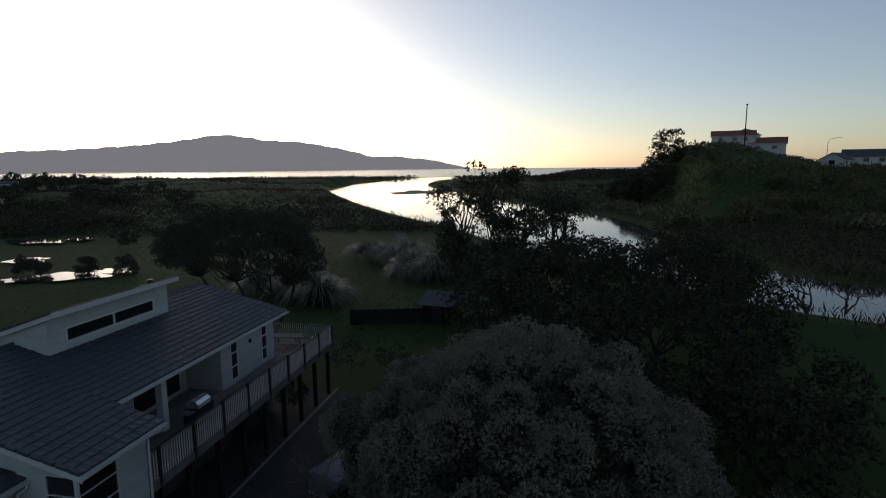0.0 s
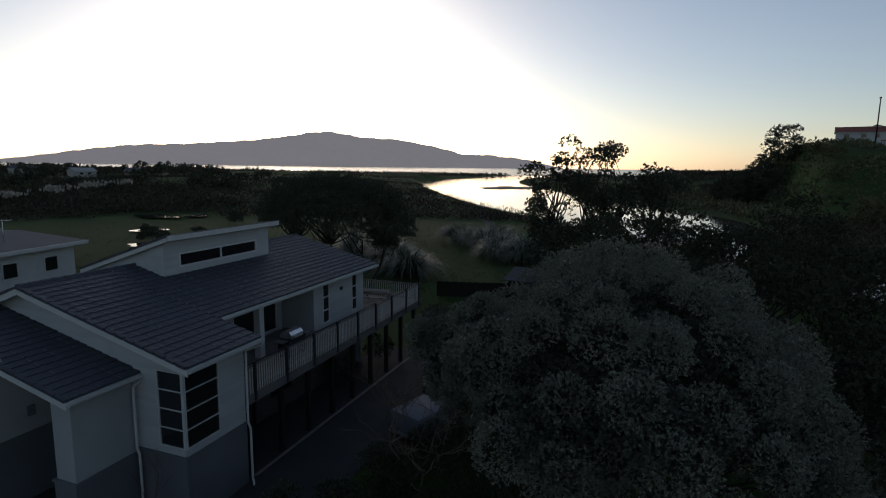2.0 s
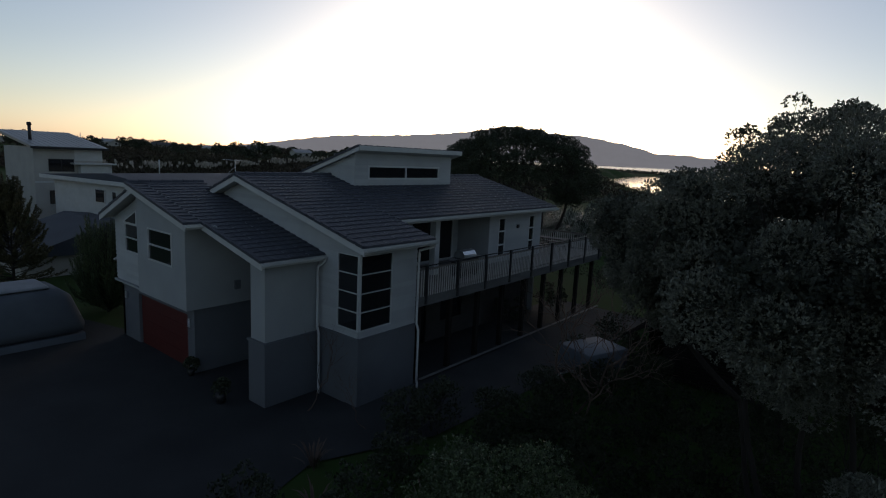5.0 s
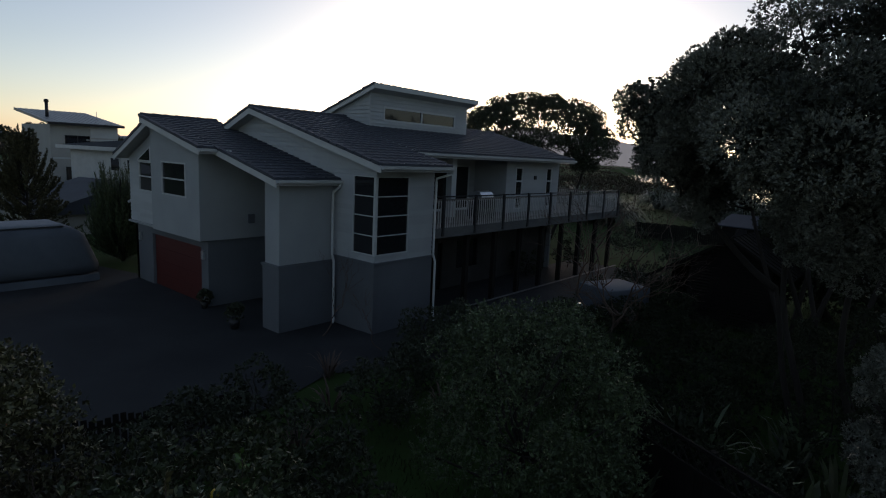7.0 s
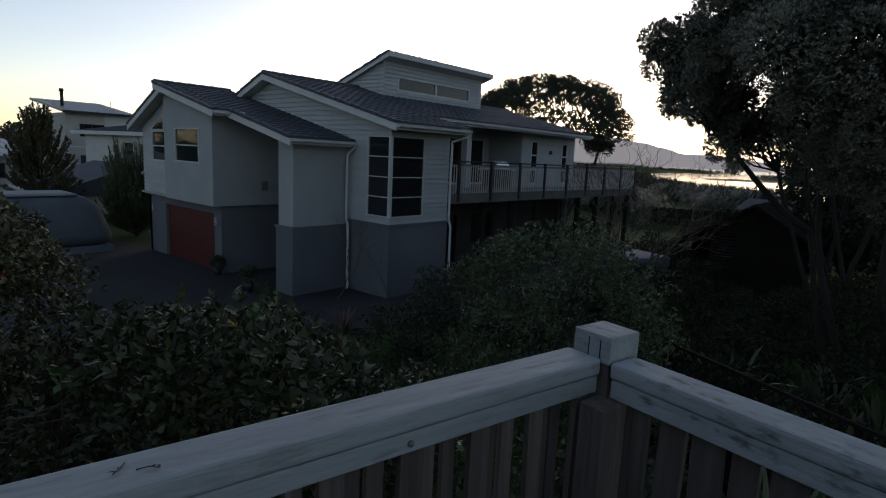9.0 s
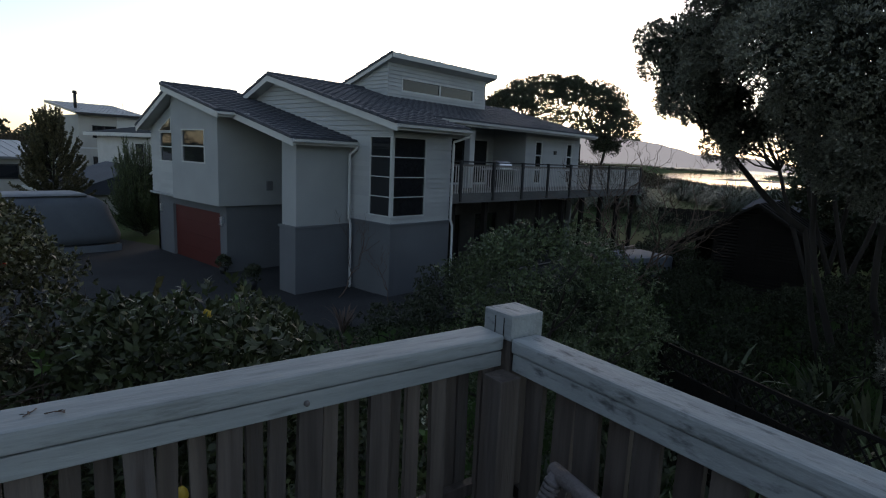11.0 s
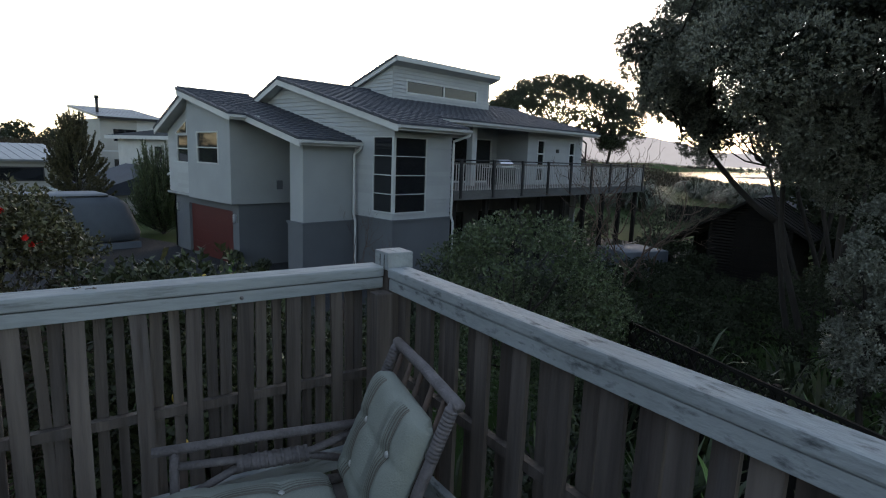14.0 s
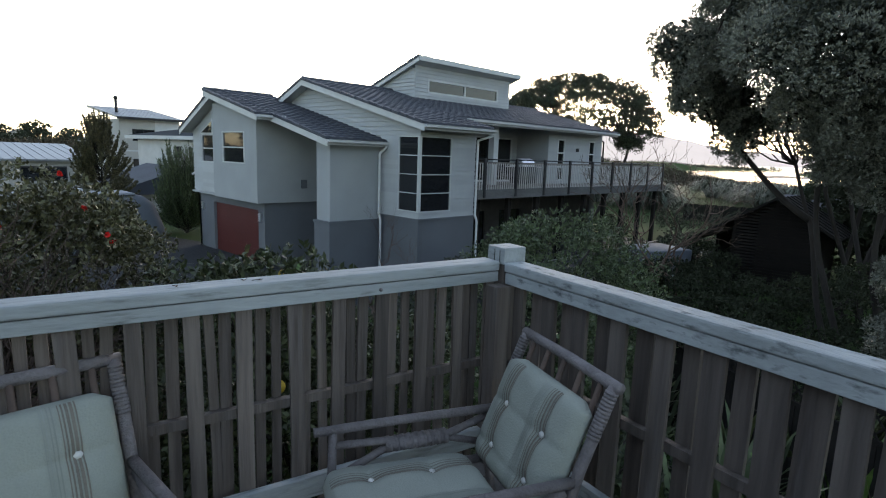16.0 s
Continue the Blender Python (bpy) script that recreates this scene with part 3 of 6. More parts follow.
# upper garage storey
gw1, gw2 = (-21.4, -19.46, 3.92, 5.16), (-23.98, -22.73, 3.86, 5.06)
panel = [(-22.36, 2.48), (-18.5, 2.48), (-18.5, plane_b(-18.5) - 0.22), (-22.36, plane_b(-22.2) - 0.24)]
wall("wall", "-y", 9.75, panel, 0.3, "stucco", house, [gw1], "smooth off-white panel over the garage")
left = [(-24.9, 2.48), (-22.36, 2.48), (-22.36, 6.28), (-24.9, 5.2)]
wl = wall("wall", "-y", 9.95, left, 0.2, "stucco", house, [gw2])
boards("-y", 9.95, left, wl, [gw2])
wall("wall", "+x", -18.5, [(10.05, 2.48), (13.4, 2.48), (13.4, plane_b(-18.5) - 0.2), (10.05, plane_b(-18.5) - 0.2)], 0.2, "stucco", house)
box_part("entry_light", (-18.5, -18.42, 11.6, 11.82, 3.02, 3.36), "plinth", house, "small grey wall light by the entry")
tube_part("spout", [(-24.88, 10.2, 3.4), (-25.3, 10.15, 3.36), (-25.6, 10.1, 3.24)], 0.06, 0.055, "trim", house, "short white rainwater spout")
box_part("soffit", (-24.9, -18.52, 9.8, 13.3, 2.505, 2.58), "stucco", house)
window("window", "-y", 9.75, *gw1, 1, 2, house, 0.05)
window("window", "-y", 9.95, *gw2, 1, 2, house, 0.05)
# the raked light over the narrow window
raked = bmesh.new()
prism(raked, [(-23.98, 5.07), (-22.73, 5.07), (-22.73, 5.68), (-23.98, 5.13)], "y", 9.89, 9.94)
rk = part("window", raked, "trim", house, "raked white-framed window light under the roof slope")
raked = bmesh.new()
prism(raked, [(-23.84, 5.12), (-22.8, 5.12), (-22.8, 5.58)], "y", 9.872, 9.888)
part("pane", raked, "glass", rk)
wall("wall", "-x", -24.9, [(10.1, 0), (28, 0), (28, 5.2), (10.1, 5.2)], 0.2, "stucco", house)
# garage door of four panels
gd = box_part("garage_door", (-23.29, -19.17, 10.22, 10.27, 0.0, 2.16), "garage", house, "red-brown panelled garage door")
for j in range(4):
    box_part("panel", (-23.27, -19.19, 10.208, 10.218, 0.02 + j * 0.535, 0.545 + j * 0.535), "garage", gd)
for x in (-24.4, -18.92):
    lamp = box_part("wall_light", (x - 0.07, x + 0.07, 10.02, 10.095, 1.74, 2.06), "steel", house, "slatted steel wall light")
    for k in range(4):
        box_part("slat", (x - 0.085, x + 0.085, 9.995, 10.018, 1.77 + k * 0.075, 1.8 + k * 0.075), "steel", lamp)
# entry pier
box_part("wall", (-15.3, -14.5, 10.3, 13.2, 2.2, plane_b(-14.5) - 0.06), "stucco", house)
box_part("wall", (-15.36, -14.44, 10.24, 13.2, -0.1, 2.12), "plinth", house)
box_part("ledge", (-15.4, -14.40, 10.2, 13.2, 2.122, 2.2), "plinth", house)
# bay
BX, BY0, BY1 = -12.45, 12.4, 15.1
wall("wall", "-y", BY0 - 0.06, [(-14.44, -0.1), (BX + 0.06, -0.1), (BX + 0.06, 2.32), (-14.44, 2.32)], 0.2, "plinth", house)
wall("wall", "+x", BX + 0.06, [(BY0 + 0.142, -0.1), (BY1, -0.1), (BY1, 2.32), (BY0 + 0.142, 2.32)], 0.2, "plinth", house)
bm = bmesh.new()
box(bm, -14.4, BX + 0.10, BY0 - 0.10, BY0 + 0.1, 2.323, 2.39)
box(bm, BX - 0.1, BX + 0.10, BY0 + 0.103, BY1, 2.323, 2.39)
part("ledge", bm, "plinth", house)
CW = (2.6, 5.11)
hl, hr = (-13.5, BX + 0.0, *CW), (BY0, 13.88, *CW)
bay_l = [(-14.5, 2.39), (BX, 2.39), (BX, 5.25), (-14.5, 5.2)]
bay_r = [(BY0, 2.39), (BY1, 2.39), (BY1, plane_a(BX) - 0.12), (BY0, plane_a(BX) - 0.12)]
w1 = wall("wall", "-y", BY0, bay_l, 0.15, "board", house, [hl])
boards("-y", BY0, [(-14.5, 2.39), (BX, 2.39), (BX, 5.13), (-14.5, 5.13)], w1, [hl])
w2 = wall("wall", "+x", BX, [(BY0 + 0.151, 2.39), *bay_r[1:3], (BY0 + 0.151, bay_r[3][1])], 0.15, "board", house, [hr])
boards("+x", BX, bay_r, w2, [hr])
window("window", "-y", BY0, -13.5, BX - 0.04, *CW, 1, 4, house, 0.03, "corner window with white glazing bars")
window("window", "+x", BX, BY0 + 0.04, 13.88, *CW, 1, 4, house, 0.03, "corner window with white glazing bars")
box_part("corner_post", (BX - 0.038, BX + 0.02, BY0 - 0.02, BY0 + 0.038, *CW), "trim", house)
wall("wall", "+y", BY1, [(-16.6, -0.1), (BX - 0.16, -0.1), (BX - 0.16, 5.3), (-15.2, 5.3)], 0.15, "board", house)
# main gable face above the garage roof
gf = wall("wall", "-y", BY0 + 0.03, [(-24.6, 4.9), (-14.3, 4.55), (BX, 5.14), (BX, plane_a(BX) - 0.18), (RIDGE_A, plane_a(RIDGE_A) - 0.2), (-24.6, 5.15)], 0.13, "board", house)
boards("-y", BY0 + 0.03, [(-24.6, 5.13), (BX, 5.14), (BX, plane_a(BX) - 0.18), (RIDGE_A, plane_a(RIDGE_A) - 0.2), (-24.6, 5.15)], gf)
# walls along the deck
XD = -14.6
hk, hs, h1, h2 = (16.2, 18.3, 4.1, 5.5), (19.2, 22.3, 3.34, 5.45), (23.5, 24.15, 3.45, 5.5), (26.4, 27.0, 3.45, 5.5)
wd = wall("wall", "+x", -16.5, [(BY1, 3.0), (22.7, 3.0), (22.7, 6.0), (BY1, 6.0)], 0.15, "board", house, [hk, hs])
boards("+x", -16.5, [(BY1, 3.15), (22.7, 3.15), (22.7, 5.9), (BY1, 5.9)], wd, [hk, hs])
window("window", "+x", -16.5, *hk, 2, 1, house, 0.06)
window("sliding_door", "+x", -16.5, *hs, 2, 1, house, 0.07, "white-framed glass sliding door onto the deck")
wall("wall", "-y", 22.7, [(-16.5, 3.0), (XD, 3.0), (XD, 5.95), (-16.5, 6.35)], 0.15, "board", house)
# wall below the deck, coloured dark for the shade there
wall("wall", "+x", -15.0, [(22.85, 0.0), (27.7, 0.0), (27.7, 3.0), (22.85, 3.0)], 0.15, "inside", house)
we = wall("wall", "+x", XD, [(22.85, 3.0), (27.7, 3.0), (27.7, 6.0), (22.85, 6.0)], 0.15, "board", house, [h1, h2])
boards("+x", XD, [(22.7, 3.15), (27.7, 3.15), (27.7, 5.92), (22.7, 5.92)], we, [h1, h2])
window("window", "+x", XD, *h1, 1, 3, house, 0.07)
window("window", "+x", XD, *h2, 1, 3, house, 0.07)
box_part("wall_vent", (-18.849, -18.80, 12.3, 12.5, 3.55, 3.85), "plinth", house, "small grey wall vent")
box_part("wall_light", (XD + 0.03, XD + 0.12, 25.15, 25.3, 4.9, 5.08), "black", house)
box_part("column", (-14.75, -14.45, 18.5, 18.8, 3.32, plane_a(-14.6) - 0.12), "trim", house, "white verandah column")
# the lower wall here is darkened for deck shade as well
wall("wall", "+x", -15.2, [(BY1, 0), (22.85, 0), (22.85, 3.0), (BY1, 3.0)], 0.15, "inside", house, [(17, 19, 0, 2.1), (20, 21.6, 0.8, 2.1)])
for y0_, y1_, z0_ in ((17.0, 18.0, 0.0), (18.02, 19.0, 0.0), (20.0, 20.8, 0.8), (20.82, 21.6, 0.8)):
    box_part("pane", (-15.3, -15.27, y0_, y1_, z0_, 2.1), "glass", house, "dark glazing under the deck")
wall("wall", "+y", 27.7, [(-24.8, 0), (XD - 0.15, 0), (XD - 0.15, 5.8), (RIDGE_A, plane_a(RIDGE_A) - 0.2), (-24.8, 5.1)], 0.15, "board", house)
# inner floor, walls and ceiling, added to keep the rooms dark
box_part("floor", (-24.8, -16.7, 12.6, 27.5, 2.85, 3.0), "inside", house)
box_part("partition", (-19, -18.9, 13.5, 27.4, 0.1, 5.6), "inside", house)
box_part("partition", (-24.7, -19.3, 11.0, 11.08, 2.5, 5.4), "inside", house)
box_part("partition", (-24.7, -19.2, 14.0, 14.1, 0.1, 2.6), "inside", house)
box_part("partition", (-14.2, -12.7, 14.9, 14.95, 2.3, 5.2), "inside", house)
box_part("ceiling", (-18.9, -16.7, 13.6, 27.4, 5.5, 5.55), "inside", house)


# roofs: a slab with real tiles on it
def roof_slab(name, fn, x0, x1, y0, y1, thick, material="trim"):
    bm = bmesh.new()
    prism(bm, [(x0, fn(x0) - 0.03), (x1, fn(x1) - 0.03), (x1, fn(x1) - thick), (x0, fn(x0) - thick)], "y", y0, y1)
    return part(name, bm, material, house, "white boarded roof edge")


def tile_profile():
    """One interlocking tile, 0.33 wide and 0.4 long, with a roll and a thick lower lip."""
    us = (0.0, 0.05, 0.12, 0.20, 0.28, 0.33)
    hs_ = (0.03, 0.042, 0.026, 0.019, 0.024, 0.03)
    return us, hs_


def tiles(fn, x_low, x_high, y0, y1, parent, singles=0):
    """Rows of tiles from the eave at x_low up to x_high (towards -x when x_high < x_low)."""
    us, hs_ = tile_profile()
    sgn = 1 if x_high > x_low else -1
    slope = (fn(x_high) - fn(x_low)) / abs(x_high - x_low)
    run = 0.345 / math.hypot(1, slope)
    rows = int(abs(x_high - x_low) / run)
    cols = int((y1 - y0) / 0.33)
    wid = (y1 - y0) / cols
    V, F, made = [], [], 0
    for r in range(rows + 1):
        xa = x_low + sgn * r * run
        xb = x_low + sgn * min((r + 1) * run + 0.05, abs(x_high - x_low))
        for c in range(cols):
            ya = y0 + c * wid
            vv = []
            jig = 0.004 * math.sin(r * 12.9 + c * 78.2)
            for u, h in zip(us, hs_):
                y = ya + u / 0.33 * wid
                vv += [(xa, y, fn(xa) - 0.012), (xa, y, fn(xa) + h + 0.034 + jig), (xb, y, fn(xb) + h * 0.9 + jig)]
            ff = []
            for k in range(len(us) - 1):
                a = 3 * k
                ff += [(a, a + 3, a + 4, a + 1), (a + 1, a + 4, a + 5, a + 2)]
            if made < singles:
                mesh_ob("tile", vv, ff, "tile", parent)
                made += 1
            else:
                o = len(V)
                V += vv
                F += [tuple(o + i for i in f) for f in ff]
    if V:
        tagged(mesh_ob("tiles", V, F, "tile", parent), kind="stuff")


def barge(pts, y0, y1, depth=0.24):
    """A white board along a sloping roof edge, and a cap of ridge tiles on it."""
    bm = bmesh.new()
    (xa, za), (xb, zb) = pts
    prism(bm, [(xa, za - 0.02), (xb, zb - 0.02), (xb, zb - depth), (xa, za - depth)], "y", y0, y1)
    part("barge_board", bm, "trim", house)
    n = max(2, int(math.hypot(xb - xa, zb - za) / 0.4))
    for i in range(n):
        k0, k1 = i / n, (i + 1) / n - 0.008
        bm = bmesh.new()
        p = [(xa + (xb - xa) * k, za + (zb - za) * k) for k in (k0, k1)]
        lift = 0.055 + (0.014 if i % 2 else 0)
        prism(bm, [(p[0][0], p[0][1] - 0.03), (p[1][0], p[1][1] - 0.03), (p[1][0], p[1][1] + lift), (p[0][0], p[0][1] + lift + 0.012)], "y", y0 - 0.03, y1 + 0.09)
        part("verge_tile", bm, "tile", house)


def ridge_caps(x, z, y0, y1):
    n = int((y1 - y0) / 0.4)
    for i in range(n):
        ya = y0 + (y1 - y0) * i / n
        bm = bmesh.new()
        tube(bm, [(x, ya, z - 0.02 + 0.012), (x, ya + (y1 - y0) / n - 0.012, z - 0.02)], 0.1, 0.095, 8)
        part("ridge_tile", bm, "tile", house)


AY0, AYM, AY1 = 12.0, 15.35, 27.8
ra = roof_slab("roof", plane_a, RIDGE_A, -11.82, AY0, AYM, 0.2)
rb = roof_slab("roof", plane_a, RIDGE_A, -13.72, AYM, AY1, 0.2)
west_a = lambda x: plane_a(RIDGE_A) - 0.38 * (RIDGE_A - x)
rc = roof_slab("roof", west_a, -25.6, RIDGE_A, AY0, AY1, 0.2)
rd = roof_slab("roof", plane_b, RIDGE_B, -17.62, 9.35, 9.95, 0.2)
re_ = roof_slab("roof", plane_b, RIDGE_B, -14.12, 9.95, BY0, 0.2)
west_b = lambda x: plane_b(RIDGE_B) - 0.22 - 0.42 * (RIDGE_B - x)
rf = roof_slab("roof", west_b, -25.3, RIDGE_B, 9.5, BY0 + 3, 0.16)
barge([(RIDGE_A, plane_a(RIDGE_A)), (-11.8, plane_a(-11.8))], AY0 - 0.03, AY0)
barge([(-25.6, west_a(-25.6)), (RIDGE_A, plane_a(RIDGE_A))], AY0 - 0.03, AY0)
barge([(RIDGE_B, plane_b(RIDGE_B)), (-17.6, plane_b(-17.6))], 9.32, 9.35)
barge([(-17.75, plane_b(-17.75)), (-14.1, plane_b(-14.1))], 9.92, 9.95)
barge([(-25.3, west_b(-25.3)), (RIDGE_B + 0.3, west_b(RIDGE_B + 0.3))], 9.47, 9.5)
ridge_caps(RIDGE_A, plane_a(RIDGE_A) + 0.03, AY0, AY1)
ridge_caps(RIDGE_B, plane_b(RIDGE_B) + 0.03, 9.38, BY0)
gutter(house, (-11.76, AY0, plane_a(-11.8) - 0.06), (-11.76, AYM + 0.05, plane_a(-11.8) - 0.06))
gutter(house, (-13.66, AYM - 0.6, plane_a(-13.7) - 0.06), (-13.66, AY1, plane_a(-13.7) - 0.06))
gutter(house, (-14.06, 9.95, plane_b(-14.1) - 0.06), (-14.06, 12.36, plane_b(-14.1) - 0.06))
gutter(house, (-17.56, 9.35, plane_b(-17.6) - 0.06), (-17.56, 10.2, plane_b(-17.6) - 0.06))
gutter(house, (-17.5, 10.07, plane_b(-17.6) - 0.05), (-17.0, 10.07, plane_b(-17.6) - 0.07))
# downpipes with offsets
for x, y, zt in ((-14.36, 12.2, plane_b(-14.1) - 0.12), (-12.3, 15.0, plane_a(-11.8) - 0.12)):
    ex = -14.06 if x < -13 else -11.76
    ey = y + (0.1 if x < -13 else 0.3)
    tube_part("downpipe", [(ex, ey, zt + 0.02), (ex, ey, zt - 0.1), (x + 0.06, y, zt - 0.3), (x + 0.06, y, zt - 0.42), (x + 0.05, y, 2.42), (x + 0.15, y, 2.2), (x + 0.16, y, 0.3), (x + 0.2, y, 0.18), (x + 0.28, y - 0.1, 0.1)], 0.042, 0.042, "trim", house, "white downpipe", 10)

# raised clerestory on the main roof
CX, CY0, CY1 = -17.5, 16.62, 23.1
shed_roof = lambda x: 8.64 - 0.335 * (-17.0 - x)
cwin = (17.37, 22.2, 7.2, 7.82)
cw_poly = [(CY0, 6.3), (CY1, 6.3), (CY1, shed_roof(CX) - 0.16), (CY0, shed_roof(CX) - 0.16)]
wc = wall("wall", "+x", CX, cw_poly, 0.15, "board", house, [cwin], "weatherboarded clerestory wall")
boards("+x", CX, [(CY0, 6.75), (CY1, 6.75), *cw_poly[2:]], wc, [cwin])
window("window", "+x", CX, *cwin, 2, 1, house, 0.08, "long clerestory window in two white frames")
side_poly = [(-22.0, 6.2), (CX - 0.15, 6.2), (CX - 0.15, shed_roof(CX - 0.15) - 0.16), (-22.0, shed_roof(-22.0) - 0.16)]
ws = wall("wall", "-y", CY0, side_poly, 0.15, "board", house)
boards("-y", CY0, [(-22.0, 6.5), (CX + 0.02, 6.5), (CX + 0.02, shed_roof(CX) - 0.16), (-22.0, shed_roof(-22.0) - 0.16)], ws)
wall("wall", "+y", CY1, side_poly, 0.15, "board", house)
rg = roof_slab("roof", shed_roof, -22.0, -17.02, CY0 - 0.2, CY1 + 0.25, 0.16)
barge([(-22.0, shed_roof(-22.0)), (-17.0, shed_roof(-17.0))], CY0 - 0.23, CY0 - 0.2, 0.2)
barge([(-22.0, shed_roof(-22.0)), (-17.0, shed_roof(-17.0))], CY1 + 0.25, CY1 + 0.28, 0.2)
box_part("fascia", (-17.02, -16.99, CY0 - 0.23, CY1 + 0.28, shed_roof(-17.0) - 0.2, shed_roof(-17.0)), "trim", house)
box_part("ceiling", (-20.5, -18.1, CY0 + 0.2, CY1 - 0.2, 6.5, 6.55), "inside", house)
tube_part("flue", [(-19.4, 24.4, 6.8), (-19.4, 24.4, 8.0)], 0.11, 0.11, "steel", house, "steel chimney flue")
tube_part("flue", [(-19.4, 24.4, 8.0), (-19.4, 24.4, 8.2)], 0.16, 0.13, "black", house, "flue cowl")

# ---- the neighbours' deck ----
deck = thing("deck", (0, 0, 0), "raised timber deck with pale balusters and black posts along the house", "deck")
DX, DY0, DY1, DZ = -12.35, 15.25, 30.8, 3.32
TOP = 4.42
for i in range(30):
    x1 = DX - 0.03 - i * 0.14
    if x1 - 0.135 < -16.4:
        break
    box_part("plank", (x1 - 0.135, x1, DY0, DY1 if x1 > -14.45 else 22.69, DZ - 0.03, DZ), "deck", deck)
for i in range(40):
    x1 = -14.51 - i * 0.14
    if x1 < -19.5:
        break
    box_part("plank", (x1 - 0.135, x1, 27.75, DY1, DZ - 0.03, DZ), "deck", deck)
box_part("fascia", (DX - 0.03, DX + 0.02, DY0 - 0.05, DY1 + 0.05, DZ - 0.36, DZ - 0.01), "fascia", deck, "weathered fascia board")
box_part("fascia", (DX - 7, DX - 0.032, DY1, DY1 + 0.05, DZ - 0.36, DZ - 0.01), "fascia", deck)
box_part("fascia", (DX - 2.4, DX - 0.032, DY0 - 0.05, DY0, DZ - 0.36, DZ - 0.01), "fascia", deck)
for i in range(12):
    y = DY0 + 0.6 + i * 1.4
    box_part("joist", (-15.1, DX - 0.04, y - 0.025, y + 0.025, DZ - 0.26, DZ - 0.034), "deck", deck)
for i in range(9):
    y = DY0 + 0.3 + i * 1.88
    box_part("stilt", (DX - 0.42, DX - 0.24, y - 0.09, y + 0.09, -0.2, DZ - 0.27), "shed", deck)
    box_part("bearer_bolt", (DX + 0.022, DX + 0.05, y - 0.02, y + 0.02, DZ - 0.2, DZ - 0.16), "black", deck)
    box_part("post", (DX - 0.02, DX + 0.06, y - 0.055, y + 0.055, DZ - 0.3, TOP + 0.04), "black", deck, "black rail post")
tube_part("handrail", [(DX - 0.03, DY0 - 0.02, TOP + 0.0), (DX - 0.03, DY1, TOP + 0.0)], 0.024, 0.024, "black", deck)
box_part("top_rail", (DX - 0.075, DX - 0.03, DY0, DY1, TOP - 0.18, TOP - 0.09), "pale_timber", deck)
box_part("bottom_rail", (DX - 0.075, DX - 0.03, DY0, DY1, DZ + 0.07, DZ + 0.14), "pale_timber", deck)
bal = bmesh.new()
box(bal, -0.009, 0.009, -0.019, 0.019, DZ - 0.03, TOP - 0.14)
first = part("baluster", bal, "baluster", deck)
first.location = (DX - 0.005, DY0 + 0.06, 0)
for i in range(1, 117):
    o = first.copy()
    scene.collection.objects.link(o)
    o.location = (DX - 0.005, DY0 + 0.06 + i * 0.132, 0)
for i in range(1, 52):
    o = first.copy()
    scene.collection.objects.link(o)
    o.location = (DX - 0.1 - i * 0.132, DY1 - 0.02, 0)
for i in range(1, 18):
    o = first.copy()
    scene.collection.objects.link(o)
    o.location = (DX - i * 0.132, DY0, 0)
for y in (DY0, DY1 - 0.06):
    w = 2.5 if y == DY0 else 7
    box_part("top_rail", (DX - w, DX - 0.08, y - 0.02, y + 0.03, TOP - 0.18, TOP - 0.09), "pale_timber", deck)
    box_part("bottom_rail", (DX - w, DX - 0.08, y - 0.02, y + 0.03, DZ + 0.07, DZ + 0.14), "pale_timber", deck)

for args in ((plane_a, -11.82, RIDGE_A, AY0, AYM, ra, 120), (plane_a, -13.72, RIDGE_A, AYM, AY1, rb, 0), (west_a, -25.6, RIDGE_A, AY0, AY1, rc, 0), (plane_b, -17.62, RIDGE_B, 9.35, 9.95, rd, 0),
             (plane_b, -14.12, RIDGE_B, 9.95, BY0, re_, 160), (west_b, -25.3, RIDGE_B, 9.5, BY0, rf, 0), (shed_roof, -22.0, -17.02, CY0 - 0.2, CY1 + 0.25, rg, 0)):
    tiles(*args)

# ---- drive and paths ----
ribbon("pavement_drive", [(-12.0, -14, 15), (-15.0, -4, 15), (-18.0, 4, 17), (-20.4, 8.5, 19), (-21.2, 11.5, 21)], 0.03, "concrete", "dark asphalt drive before the garage", "drive")
ribbon("pavement_path", [(-12.2, 10.2, 3.4), (-10.9, 13, 3.2), (-10.6, 20, 3.4), (-10.6, 31, 3.4)], 0.05, "concrete", "dark path below the raised deck", "path")
# dark sheet laid over the grass as the deck's shade
ribbon("pavement_undercroft", [(-13.72, 15.3, 2.8), (-13.72, 31.0, 2.8)], 0.04, "concrete", "dark strip standing in for shade under the raised deck", "paving")


# ---- the deck underfoot ----
NEAR = pose(-0.46, 2.03, 0, 0, 0, -12.24)
near_deck = thing("balcony_deck", (-0.46, 2.03, 0), "weathered timber balcony with a painted rail and staggered pickets", "balcony", rz=-12.24)
FL, RT = 3.03, 4.045
box_part("post", (-0.07, 0.052, -0.04, 0.084, -0.3, RT - 0.02), "picket", near_deck, "grey corner post")
cap = box_part("post_cap", (-0.074, 0.056, -0.044, 0.088, RT - 0.018, RT + 0.064), "rail", near_deck, "flat painted post cap with cracks", 0.006)
for u in (-0.018, 0.022):
    box_part("crack", (u - 0.0008, u + 0.0008, -0.0465, -0.0435, RT - 0.01, RT + 0.05), "shed", cap)
RL0, RL1 = -0.085, 0.034


def rail_cap(name, dims):
    """The flat cap of the rail, a little bowed and worn along its edges."""
    return box_part(name, dims, "rail" if dims[1] > 1 else "rail_long", near_deck, "pale painted rail cap with dark weathering", 0.009)


